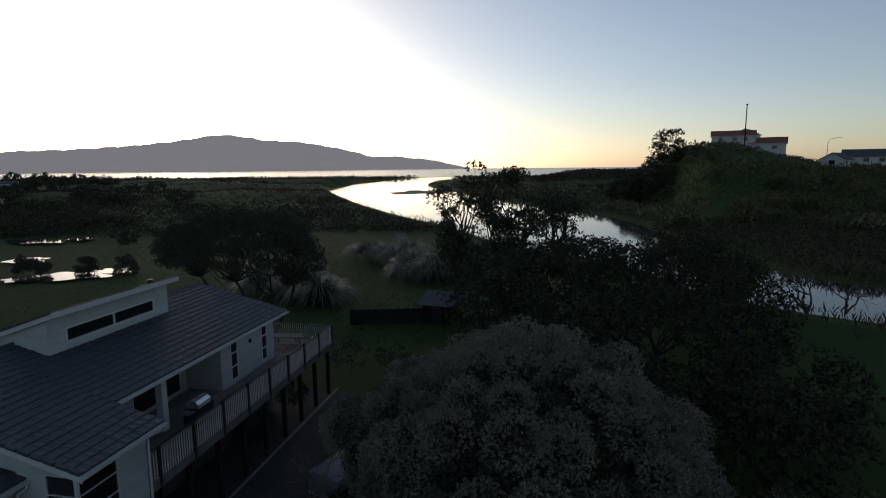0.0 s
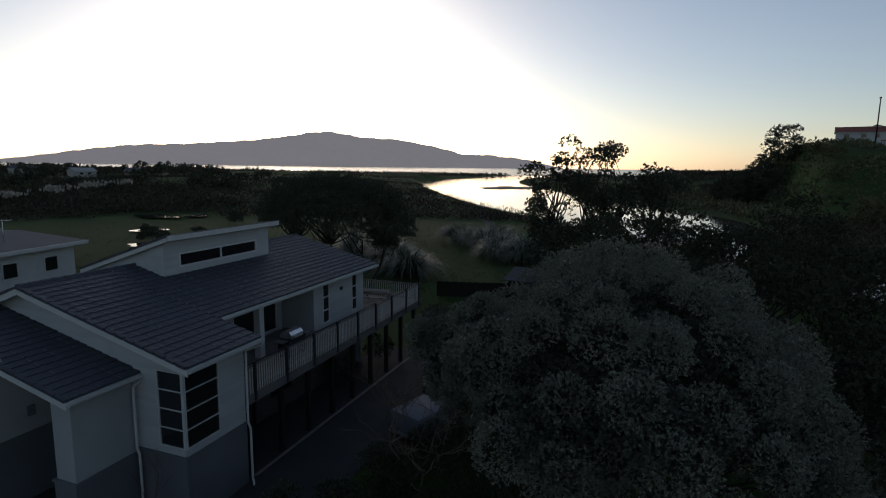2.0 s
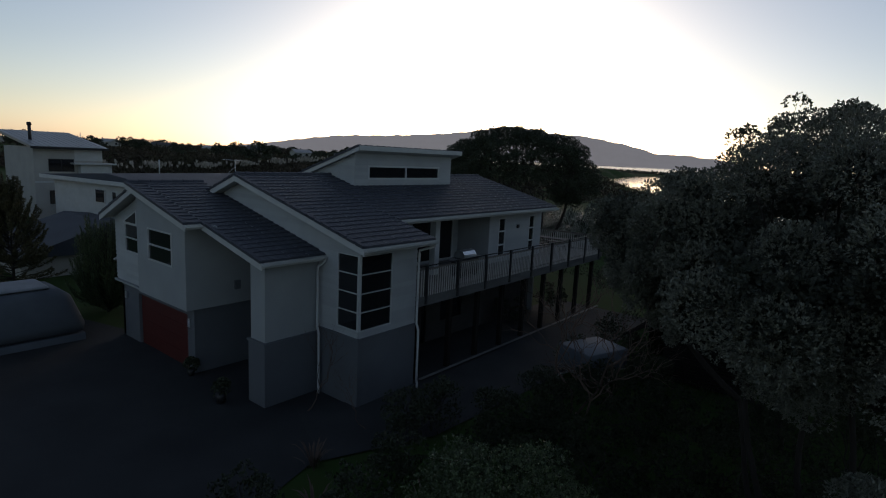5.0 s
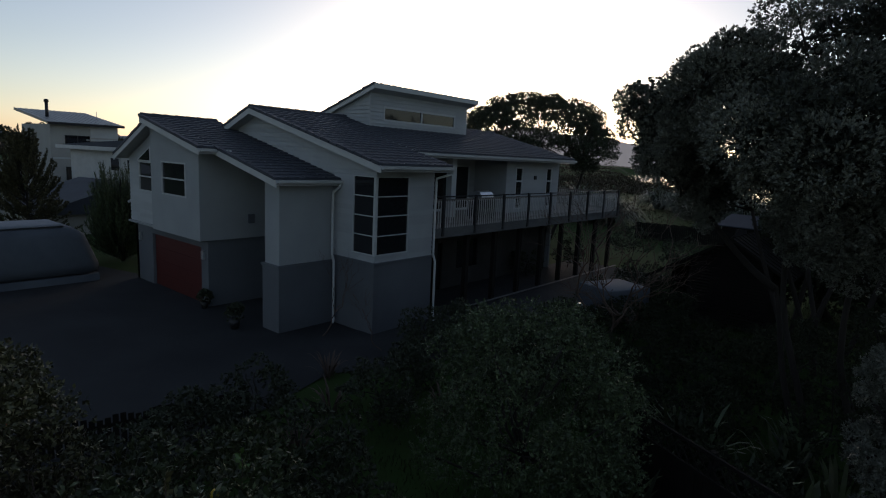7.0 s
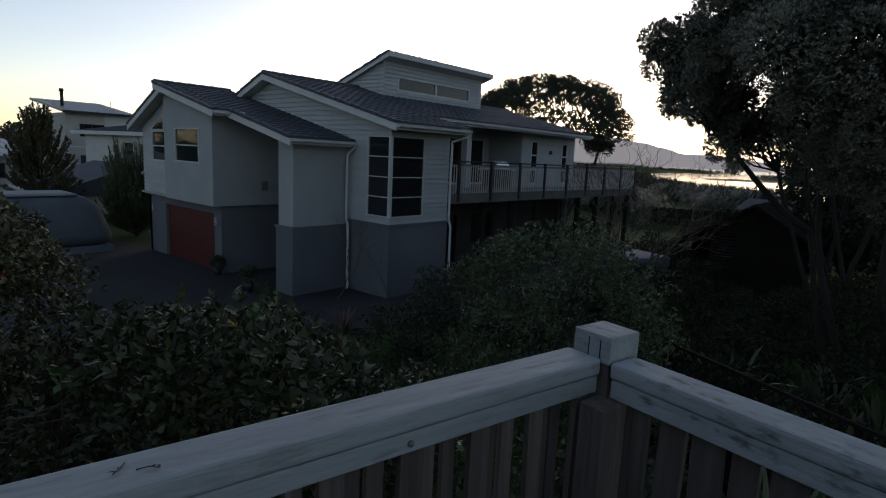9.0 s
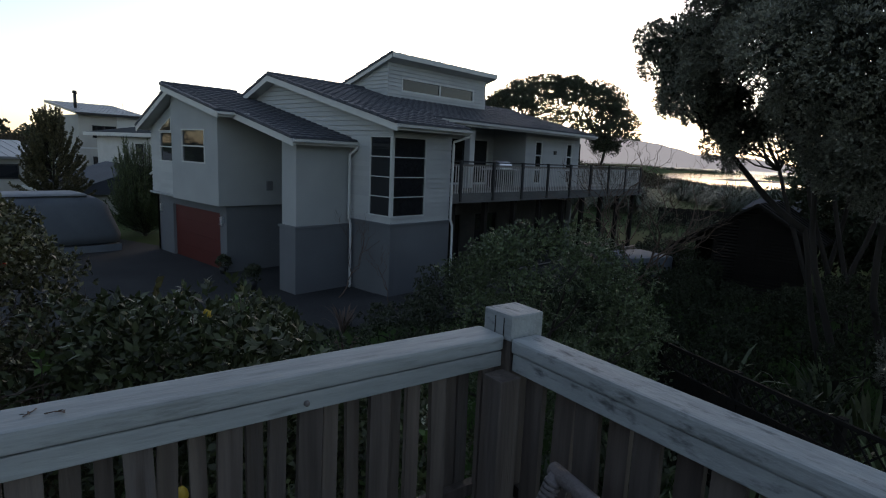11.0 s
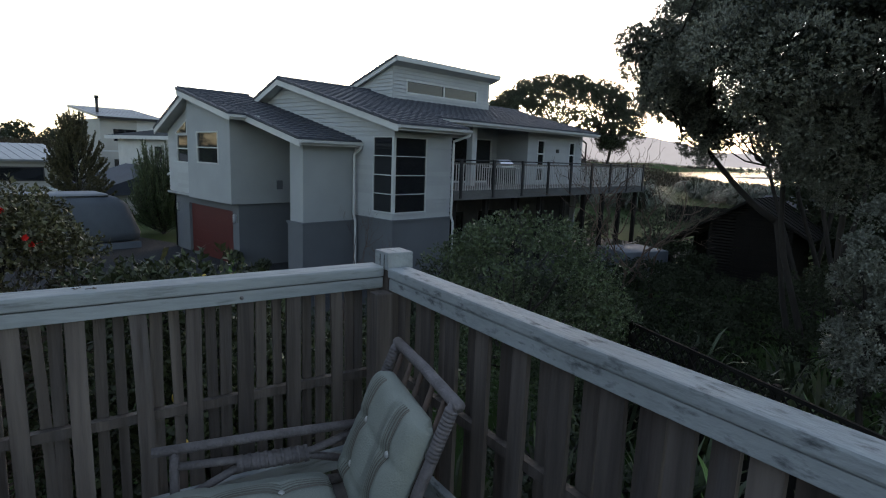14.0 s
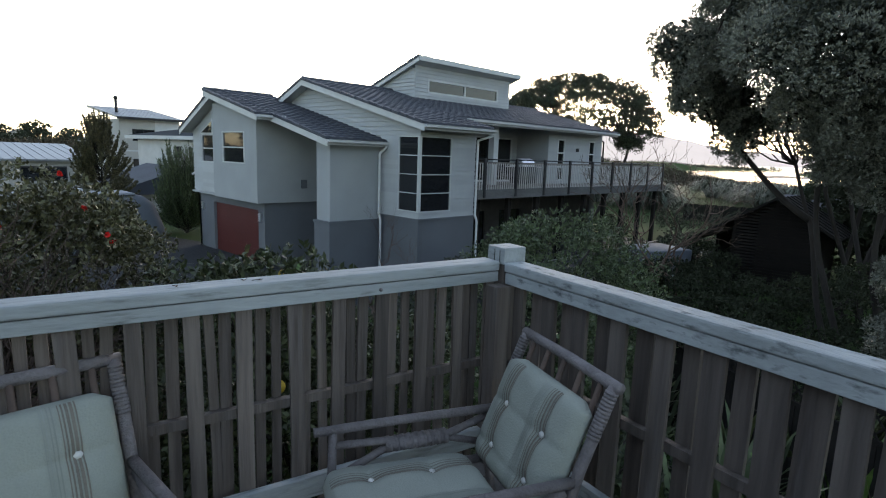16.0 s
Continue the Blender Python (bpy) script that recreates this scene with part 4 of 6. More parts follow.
rail_cap("rail_cap", (RL0, RL1, -4.78, -0.05, RT - 0.047, RT))
rail_cap("rail_cap", (0.064, 4.2, -0.05, 0.06, RT - 0.047, RT - 0.002))
box_part("rail", (-0.006, 0.028, -4.78, -0.052, RT - 0.10, RT - 0.051), "rail_long", near_deck, "", 0.004)
box_part("rail", (0.066, 4.2, -0.042, -0.004, RT - 0.105, RT - 0.051), "rail", near_deck, "", 0.004)
box_part("mid_rail", (-0.034, -0.002, -4.78, -0.05, 3.515, 3.552), "picket", near_deck)
box_part("mid_rail", (0.066, 4.2, 0.002, 0.034, 3.505, 3.545), "picket", near_deck)
box_part("bottom_rail", (0.014, 0.05, -4.78, -0.13, 3.12, 3.212), "rail_long", near_deck, "pale painted bottom rail", 0.004)
box_part("bottom_rail", (0.13, 4.2, -0.05, -0.014, 3.12, 3.212), "rail", near_deck, "pale painted bottom rail", 0.004)
box_part("post", (0.031, 0.115, -0.125, -0.046, FL, RT - 0.108), "picket", near_deck, "grey inner corner post", 0.004)
for y in (-0.68, -2.2):
    tube_part("bolt_head", [(0.028, y, RT - 0.078), (0.034, y, RT - 0.078)], 0.008, 0.007, "cane", near_deck, "small bolt head", 10)


def picket(u, w, face, along, seed):
    """One upright picket, slightly bowed. face: 0 inner, 1 outer side of the rail."""
    g = np.random.default_rng(seed)
    bm = bmesh.new()
    t0 = (-0.008, -0.055)[face] + g.uniform(-0.002, 0.002)
    n = 5
    bow, tilt = g.normal() * 0.004, g.normal() * 0.006
    rings = []
    for i in range(n):
        k = i / (n - 1)
        z = 2.72 + (RT - 0.05 - 2.72) * k if face == 0 else 2.72 + (RT - 0.06 - 2.72) * k
        off = bow * math.sin(math.pi * k) * 2 + tilt * (k - 0.5)
        ring = []
        for a, b in ((0, 0), (w, 0), (w, 0.018), (0, 0.018)):
            c, d = u + a + off, t0 + b
            ring.append(bm.verts.new((d, -c, z) if along == "y" else (c, -d, z)))
        rings.append(ring)
    for q, r in zip(rings, rings[1:]):
        for i in range(4):
            bm.faces.new((q[i], q[(i + 1) % 4], r[(i + 1) % 4], r[i]))
    bm.faces.new(rings[0])
    bm.faces.new(rings[-1])
    part("picket", bm, "picket", near_deck)


g0 = np.random.default_rng(11)
for along, length, start in (("y", 4.6, 0.06), ("x", 4.1, 0.10)):
    c, k = start, 0
    while c < length:
        w = g0.uniform(0.05, 0.064) if along == "y" else g0.uniform(0.066, 0.088)
        picket(c, w, 0, along, 100 + k)
        c += w + g0.uniform(0.014, 0.024)
        for _ in range(2 if along == "y" else 1):
            w2 = g0.uniform(0.034, 0.044) if along == "y" else g0.uniform(0.06, 0.085)
            picket(c - 0.004, w2, 1, along, 300 + k)
            c += w2 + g0.uniform(0.013, 0.026) + (0.012 if along == "x" else 0)
            k += 1
        k += 1
for i in range(29):
    x0 = 0.02 + i * 0.145
    box_part("deck_board", (x0, x0 + 0.138, -4.78, -0.0, FL - 0.03, FL), "deck", near_deck, "", 0.003)
box_part("bearer", (0.0, 4.2, -0.06, -0.01, 2.72, FL - 0.034), "picket", near_deck)
box_part("bearer", (-0.0, 0.05, -4.78, -0.062, 2.72, FL - 0.034), "picket", near_deck)
for x in (0.1, 2.0, 4.1):
    box_part("support_post", (x, x + 0.12, -0.2, -0.08, -0.3, FL - 0.04), "picket", near_deck)
    box_part("support_post", (x, x + 0.12, -3.3, -3.18, -0.3, FL - 0.04), "picket", near_deck)


def chair(m, name="cane_chair"):
    """A low cane garden chair with a reclining back and a buttoned cushion."""
    c = new(name)
    c.matrix_world = m
    tagged(c, "low grey cane armchair with a pale green buttoned cushion", "chair", "cane chairs on the balcony")
    W = 0.262
    for s in (-1, 1):
        x = s * W
        tube_part("arm", [(x, -0.46, 0.50), (x, -0.1, 0.505), (x, 0.33, 0.50)], 0.019, 0.019, "cane", c, sides=9)
        tube_part("front_leg", [(x, -0.40, 0.0), (x, -0.39, 0.27), (x, -0.385, 0.5)], 0.018, 0.018, "cane", c, sides=9)
        tube_part("back_leg", [(x, 0.36, 0.0), (x, 0.30, 0.28)], 0.018, 0.018, "cane", c, sides=9)
        tube_part("back_post", [(x, 0.27, 0.26), (x, 0.36, 0.55), (x * 1.0, 0.475, 0.84)], 0.020, 0.020, "cane", c, "cane back post bound with cord", 9)
        tube_part("brace", [(x, -0.38, 0.43), (x, -0.16, 0.42), (x, -0.02, 0.40), (x, 0.12, 0.41), (x, 0.30, 0.47)], 0.016, 0.016, "cane", c)
        tube_part("brace", [(x, -0.36, 0.29), (x, -0.18, 0.38), (x, 0.10, 0.395), (x, 0.28, 0.34)], 0.016, 0.016, "cane", c)
        tube_part("binding", [(x, -0.17, 0.40), (x, 0.10, 0.402)], 0.031, 0.031, "cane", c, "wound cord binding", 10)
        for k in range(9):
            tube_part("cord", [(x, -0.16 + k * 0.031, 0.40), (x, -0.145 + k * 0.031, 0.401)], 0.034, 0.034, "cane", c, sides=9)
        tube_part("seat_rail", [(x, -0.40, 0.28), (x, 0.30, 0.26)], 0.018, 0.018, "cane", c)
        for k in range(13):
            y_, z_ = 0.40 + 0.0052 * k, 0.655 + 0.0131 * k
            tube_part("cord", [(x, y_, z_), (x, y_ + 0.004, z_ + 0.0105)], 0.0222, 0.0222, "cane", c, sides=10)
    tube_part("top_bar", [(-W - 0.02, 0.48, 0.84), (0, 0.485, 0.842), (W + 0.02, 0.48, 0.84)], 0.022, 0.022, "cane", c, sides=10)
    tube_part("seat_bar", [(-W, -0.40, 0.28), (W, -0.40, 0.28)], 0.018, 0.018, "cane", c)
    tube_part("seat_bar", [(-W, 0.29, 0.265), (W, 0.29, 0.265)], 0.018, 0.018, "cane", c)
    for k in range(5):
        x = -0.2 + k * 0.1
        tube_part("back_slat", [(x, 0.29, 0.28), (x, 0.38, 0.56), (x, 0.475, 0.83)], 0.010, 0.010, "twig", c)

    def pad(name, along, across, length, thick, origin, e_u, e_v, e_n):
        """A cushion with three tufted rows of buttons: e_u across, e_v along, e_n up from it."""
        nu, nv = 33, 41
        bm = bmesh.new()
        grid = {}
        tufts = [(su * 0.12, k) for su in (-1, 1) for k in along]
        for side_ in (0, 1):
            for i in range(nu):
                for j in range(nv):
                    u, v = -1 + 2 * i / (nu - 1), j / (nv - 1)
                    edge = (1 - abs(u) ** 6) * (1 - abs(2 * v - 1) ** 8)
                    h = thick * (0.28 + 0.72 * edge ** 0.45)
                    uu, vv = u * across, v * length
                    ku, kv = max(0, abs(u) - 0.75) / 0.25, max(0, abs(2 * v - 1) - 0.85) / 0.15
                    uu -= math.copysign(0.022 * ku * kv * kv, u)
                    vv -= math.copysign(0.022 * kv * ku * ku, 2 * v - 1)
                    if side_ == 0:
                        for tu, tv in tufts:
                            h -= 0.017 * math.exp(-((uu - tu) ** 2 + (vv - tv) ** 2) / 0.0014)
                        for tu in (-0.12, 0.12):
                            h -= 0.007 * math.exp(-((uu - tu) / 0.018) ** 2)
                        for tv in along:
                            h -= 0.005 * math.exp(-((vv - tv) / 0.014) ** 2)
                        h += 0.004 * math.sin(uu * 31 + vv * 17) * edge
                        p = Vector(origin) + Vector(e_u) * uu + Vector(e_v) * vv + Vector(e_n) * h
                    else:
                        p = Vector(origin) + Vector(e_u) * uu + Vector(e_v) * vv + Vector(e_n) * (0.012 * (1 - edge))
                    grid[side_, i, j] = bm.verts.new(p)
        for i in range(nu - 1):
            for j in range(nv - 1):
                bm.faces.new((grid[0, i, j], grid[0, i + 1, j], grid[0, i + 1, j + 1], grid[0, i, j + 1]))
                bm.faces.new((grid[1, i, j], grid[1, i, j + 1], grid[1, i + 1, j + 1], grid[1, i + 1, j]))
        rim = [(i, 0) for i in range(nu)] + [(nu - 1, j) for j in range(1, nv)] + [(i, nv - 1) for i in range(nu - 2, -1, -1)] + [(0, j) for j in range(nv - 2, 0, -1)]
        for a, b in zip(rim, rim[1:] + rim[:1]):
            bm.faces.new((grid[0, *a], grid[1, *a], grid[1, *b], grid[0, *b]))
        top = [[grid[0, i, j].co.copy() for j in range(nv)] for i in range(nu)]
        ob = part(name, bm, "cushion", c, "pale green canvas cushion", True)
        n = Vector(e_n)
        for tu in (-0.12, 0.12):
            i = round((tu / across + 1) / 2 * (nu - 1))
            for off, wd, tone in ((-0.074, 0.0014, 0), (-0.066, 0.0016, 0), (-0.056, 0.0016, 0), (-0.047, 0.0018, 0), (-0.030, 0.0016, 1), (-0.021, 0.0022, 1), (-0.010, 0.0036, 1), (0.002, 0.004, 1), (0.012, 0.002, 1)):
                pts = []
                for j in range(1, nv - 1):
                    a_ = i + off / across / 2 * (nu - 1)
                    i_ = int(a_)
                    pts.append(top[i_][j].lerp(top[i_ + 1][j], a_ - i_) + n * 0.0022)
                v, f = [], []
                for p in pts:
                    v += [p - Vector(e_u) * wd, p + Vector(e_u) * wd]
                f = [(2 * q, 2 * q + 1, 2 * q + 3, 2 * q + 2) for q in range(len(pts) - 1)]
                mesh_ob("stripe", v, f, "stripe" if tone else "stripe_pale", ob)
            for tv in along:
                j = round(tv / length * (nv - 1))
                p = top[i][j] + n * 0.004
                tube_part("button", [p, p + n * 0.007], 0.014, 0.011, "button", ob, sides=10)

    rec = Vector((0, 0.365, 0.93)).normalized()
    nrm = Vector((0, -0.93, 0.365)).normalized()
    pad("seat_cushion", (0.17, 0.42), 0.235, 0.62, 0.095, (0, -0.44, 0.29), (1, 0, 0), (0, 1, -0.03), (0, 0.03, 1))
    pad("back_cushion", (0.09, 0.28), 0.235, 0.47, 0.095, (0, 0.27, 0.31), (1, 0, 0), tuple(rec), tuple(nrm))
    return c


LOW = Matrix.Diagonal((1.1, 0.95, 0.926, 1))
chair(NEAR @ pose(0.58, -0.67, FL, 0, 0, -11.6) @ LOW)
chair(NEAR @ pose(0.47, -1.83, FL, 0, 0, 104) @ LOW)

# bits of twig and dead leaf on the rail
for i, (x, y, a) in enumerate([(-0.03, -1.46, 20), (-0.035, -1.22, -35), (-0.01, -1.18, 70)]):
    fallen = new("fallen_twig")
    fallen.matrix_world = NEAR @ pose(x, y, RT, 0, 0, a)
    tagged(fallen, "small dry twig lying on the rail cap", "twig", "twigs on the rail")
    tube_part("stick", [(-0.018, 0, 0.002), (0.0, 0.004, 0.004), (0.018, 0, 0.002)], 0.0015, 0.001, "twig", fallen, sides=5)
    leaf_ob("dead_leaf", np.array([(0.0, 0.0, 0.004), (0.012, 0.004, 0.004)]), np.array([(1.0, 0.4, 0.15), (0.6, -0.8, 0.2)]), 0.015, 0.3, "twig", fallen, seed=i)

# unseen house wall, added behind the balcony to block sky, with its door opening
back = new("wall_unseen_sky_block")
back.matrix_world = NEAR
tagged(back, "plain grey wall added unseen behind the balcony to block sky", "wall", kind="structure")
wall("wall", "+y", -4.8, [(-7, -0.3), (11, -0.3), (11, 5.7), (-7, 5.7)], 0.2, "plinth", back, [(1.0, 2.8, FL, 5.2)])
box_part("room", (0.6, 3.2, -6.6, -6.5, FL, 5.4), "inside", back)

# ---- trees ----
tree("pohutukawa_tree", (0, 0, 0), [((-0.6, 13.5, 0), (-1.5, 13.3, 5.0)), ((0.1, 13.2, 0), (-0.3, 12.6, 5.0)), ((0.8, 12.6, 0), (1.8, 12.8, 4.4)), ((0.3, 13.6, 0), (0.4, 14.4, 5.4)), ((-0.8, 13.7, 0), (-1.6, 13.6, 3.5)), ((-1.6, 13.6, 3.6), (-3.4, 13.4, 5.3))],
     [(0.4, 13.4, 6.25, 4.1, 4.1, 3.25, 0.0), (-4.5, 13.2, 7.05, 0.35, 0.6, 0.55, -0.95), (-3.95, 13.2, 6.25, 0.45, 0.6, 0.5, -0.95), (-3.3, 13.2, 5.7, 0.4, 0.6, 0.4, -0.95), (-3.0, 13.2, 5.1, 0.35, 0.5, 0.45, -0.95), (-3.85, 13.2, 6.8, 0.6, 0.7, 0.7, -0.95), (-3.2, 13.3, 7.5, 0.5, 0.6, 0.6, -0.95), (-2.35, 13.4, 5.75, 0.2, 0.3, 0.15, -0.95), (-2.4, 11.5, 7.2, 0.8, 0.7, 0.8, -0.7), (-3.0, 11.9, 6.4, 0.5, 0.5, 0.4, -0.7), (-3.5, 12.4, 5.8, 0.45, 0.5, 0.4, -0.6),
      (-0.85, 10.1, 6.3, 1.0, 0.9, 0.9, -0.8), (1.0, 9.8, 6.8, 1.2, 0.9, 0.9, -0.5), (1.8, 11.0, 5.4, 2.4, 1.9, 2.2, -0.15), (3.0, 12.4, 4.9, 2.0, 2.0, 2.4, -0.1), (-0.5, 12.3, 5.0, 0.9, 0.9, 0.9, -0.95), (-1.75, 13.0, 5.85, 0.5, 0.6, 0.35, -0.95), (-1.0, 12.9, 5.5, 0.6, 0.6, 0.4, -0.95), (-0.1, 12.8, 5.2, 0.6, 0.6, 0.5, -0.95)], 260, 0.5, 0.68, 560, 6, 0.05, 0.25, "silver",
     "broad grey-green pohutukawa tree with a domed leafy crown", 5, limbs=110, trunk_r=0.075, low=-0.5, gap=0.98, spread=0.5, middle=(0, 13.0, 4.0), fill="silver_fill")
tree("pohutukawa_tree", (0, 0, 0), [((-1.3, 20.2, 0), (-2.2, 20.6, 4.4)), ((-1.2, 19.6, 0), (-1.0, 20.2, 5.0)), ((-1.6, 20.4, 0), (-3.6, 20.5, 4.6)), ((-1.5, 21.4, 0), (-2.9, 20.9, 5.2)), ((-1.0, 20.0, 0), (0.4, 20.4, 4.8)), ((-2.3, 22.0, 0), (-1.7, 21.2, 5.4))],
     [(-1.2, 20.6, 6.2, 2.6, 1.8, 0.9), (-4.7, 20.5, 5.6, 0.8, 0.8, 0.5, -0.9), (-3.9, 20.4, 5.9, 0.8, 0.8, 0.5, -0.9), (1.4, 20.4, 5.8, 1.6, 1.4, 1.0)], 70, 0.4, 0.6, 130, 5, 0.085, 0.2, "silver",
     "many-stemmed pohutukawa with bare spreading limbs behind the domed one", 15, limbs=70, trunk_r=0.085, low=-0.5, gap=0.6)
tree("umbrella_tree", (-22.4, 37.5, 0), [((1.6, 0, 0), (2.4, 0, 4.6)), ((1.9, 0.2, 0), (4.2, 0.3, 5.6)), ((1.2, 0.2, 0), (-0.6, 0.3, 5.2)), ((0.8, 0, 0), (-3.4, 0, 5.6))], [(0, 0, 7.7, 5.7, 5.0, 2.9, -0.28), (4.7, 0, 7.0, 1.7, 2.0, 1.5, -0.6), (-4.6, 0, 8.0, 1.6, 2.0, 1.4, -0.4), (4.4, 0, 5.7, 0.8, 0.8, 0.4, -0.9)], 200, 0.42, 0.7, 200, 5, 0.11, 0.22, "dark_leaf",
     "dark spreading pohutukawa with an umbrella crown behind the house", 6, limbs=110, trunk_r=0.15, low=-0.35, gap=0.8)
tree("river_tree", (-4, 51, 0), [((0, 0, 0), (-0.6, 0, 6)), ((1, 0, 0), (1.5, 0, 6)), ((0.5, 0, 0), (-3.6, 0, 6)), ((1.2, 0, 0), (4.6, 0, 6))], [(-2.5, 0, 7, 3.4, 3, 4.0), (3.2, 0, 6, 4.0, 3, 4), (-5.2, 0, 10.4, 1.3, 1.2, 1.1), (-2.2, 0, 12.4, 1.5, 1.3, 1.3), (1.0, 0, 12.8, 1.2, 1.2, 1.2), (3.4, 0, 10.6, 1.6, 1.2, 0.9), (6.0, 0, 9.9, 1.3, 1.2, 1.0), (0, 0, 9.4, 2.8, 2, 1.5)], 180, 0.55, 1.0, 66, 5, 0.22, 0.24, "dark_leaf",
     "tall ragged dark tree by the river", 7, limbs=90, trunk_r=0.26, low=-0.8)
BUSHY = [(0.5, 40, 9.0, 3.6), (5.2, 42, 7.4, 3.6), (10.2, 44.5, 10.2, 3.0), (11.5, 36.5, 7.6, 3.6), (-3.2, 36, 8.4, 3.4), (6.2, 32, 7.0, 3.8), (11.5, 28, 4.8, 3.4), (1.5, 30, 7.2, 3.4), (-1.5, 44, 8.6, 3.2), (9, 64, 4.8, 3.4), (13.5, 62, 5.0, 3.6), (18, 60, 4.4, 3.0), (5, 66, 5.2, 3.4), (29, 44, 3.0, 2.6), (22, 26, 3.0, 2.6), (9.5, 23.5, 4.6, 3.2), (0.8, 25.5, 4.4, 2.6), (-2.2, 27, 5.0, 1.9), (15.5, 50, 5.4, 3.2), (13.5, 53, 5.6, 3.0), (3.6, 24, 4.8, 2.8)]
for i, (x, y, top, r) in enumerate(BUSHY):
    tree("dark_tree", (x, y, 0), [((0, 0, 0), (0.3, 0, top * 0.45)), ((0.6, 0.3, 0), (-0.8, 0.4, top * 0.45))], [(0, 0, top * 0.52, r, r * 0.9, top * 0.42), (r * 0.3, 0, top * 0.78, r * 0.55, r * 0.5, top * 0.2)], 46, 0.7, 1.2, 40, 4, 0.24, 0.26, "thicket_leaf",
         "dense dark evergreen tree in the riverside thicket", 40 + i, limbs=12, low=-0.9, group="riverside thicket")
tree("dark_shrub", (6.3, 12.8, 0), [((0, 0, 0), (0.2, 0, 2.2))], [(0, 0, 3.0, 2.6, 2.4, 2.6), (1.8, 1.5, 2.8, 2.4, 2.2, 2.4)], 70, 0.5, 0.9, 80, 5, 0.12, 0.2, "dark_leaf", "dark olive shrub beside the big tree", 61, limbs=20, trunk_r=0.12, low=-0.9, category="shrub")


def shoot_plant(name, at, n, high, wide, foot, power, per, leaf, ratio, loose, material, label, category, seed):
    """A plant of many upswept shoots, each thickly set with small leaves: foot says how far up the stem the lowest start."""
    g = np.random.default_rng(seed)
    t = thing(name, at, label, category)
    bm = bmesh.new()
    P, D = [], []
    for i in range(n):
        h = g.uniform(0, 1) ** 0.8
        a = g.uniform(0, math.tau)
        rad = wide * ((1 - h) ** power * g.uniform(0.6, 1.08) + 0.06)
        z1 = high * (0.16 + 0.84 * h) * g.uniform(0.92, 1.05)
        z0 = max(0.05, z1 * foot - 0.2)
        tip = np.array([rad * math.cos(a), rad * math.sin(a), z1])
        base = np.array([0.08 * math.cos(a), 0.08 * math.sin(a), z0])
        knee = base * 0.4 + tip * 0.6 + np.array([rad * 0.22 * math.cos(a), rad * 0.22 * math.sin(a), -0.16 * (z1 - z0)])
        k = np.linspace(0, 1, 7)[:, None]
        line = base * (1 - k) ** 2 + knee * 2 * k * (1 - k) + tip * k * k
        tube(bm, [tuple(p) for p in line], 0.022, 0.006, 5)
        k = g.uniform(0.25, 1.0, per)[:, None]
        p = base * (1 - k) ** 2 + knee * 2 * k * (1 - k) + tip * k * k
        way = (knee - base) * (1 - k) + (tip - knee) * k
        way = way / np.linalg.norm(way, axis=1, keepdims=True)
        P.append(p + g.normal(size=(per, 3)) * leaf * 0.55 * (1.15 - k))
        D.append(way + unit(g, per) * loose)
    tube(bm, [(0, 0, -0.1), (0.05, 0, high * 0.4), (0, 0.03, high * 0.85)], 0.09, 0.02, 7)
    part("bough", bm, "bark", t)
    leaf_ob("leaves", np.concatenate(P), np.concatenate(D), leaf, ratio, material, t, seed=seed)
    return t


shoot_plant("bronze_tree", (-35.5, 8.75, 0), 200, 6.2, 2.1, 0.72, 0.5, 130, 0.13, 0.22, 0.75, "bronze_leaf", "upright bronze-green garden tree with ragged upswept shoots", "tree", 62)
shoot_plant("feathery_shrub", (-28.9, 10.95, 0), 260, 4.7, 1.6, 0.3, 0.26, 130, 0.17, 0.07, 0.5, "fine_leaf", "soft feathery green shrub beside the garage", "shrub", 63)
tree("round_shrub", (-4.0, 8.0, 0), [((0, 0, 0), (0, 0, 1.0))], [(0, 0, 1.75, 1.75, 1.6, 1.75)], 95, 0.3, 0.5, 120, 5, 0.06, 0.22, "fine_leaf", "rounded small-leaved green shrub below the balcony", 64, limbs=24, trunk_r=0.06, low=-0.7, category="shrub")
tree("camellia", (-5.3, 1.0, 0), [((0, 0, 0), (0, 0, 1.8)), ((0.5, -0.6, 0), (0.6, -0.8, 2.0))], [(0, 0.1, 3.0, 1.1, 0.85, 0.95), (0.1, -0.6, 3.55, 1.0, 0.8, 0.8), (0.1, -1.8, 3.6, 1.2, 1.0, 1.1), (0.4, 0.3, 2.1, 0.8, 0.6, 0.9)], 150, 0.22, 0.36, 130, 5, 0.052, 0.26, "camellia_leaf", "olive-brown camellia bush with a few red flowers", 65, limbs=50, trunk_r=0.05, low=-0.8, category="shrub")
tree("lemon_tree", (-2.7, 2.3, 0), [((0, 0, 0), (0, 0, 1.4))], [(-0.3, -0.3, 2.5, 1.0, 0.9, 1.05), (0.4, 0.8, 2.1, 1.0, 0.9, 1.0), (-1.4, 0.3, 2.2, 0.9, 0.9, 1.0), (0.6, -0.6, 2.0, 0.8, 0.8, 1.0), (0.2, -0.4, 3.25, 0.85, 0.4, 0.36, -0.9)], 116, 0.22, 0.38, 110, 5, 0.062, 0.24, "gloss_leaf", "lemon tree with glossy leaves and ripe yellow fruit", 66, limbs=40, trunk_r=0.05, low=-0.7, category="tree")
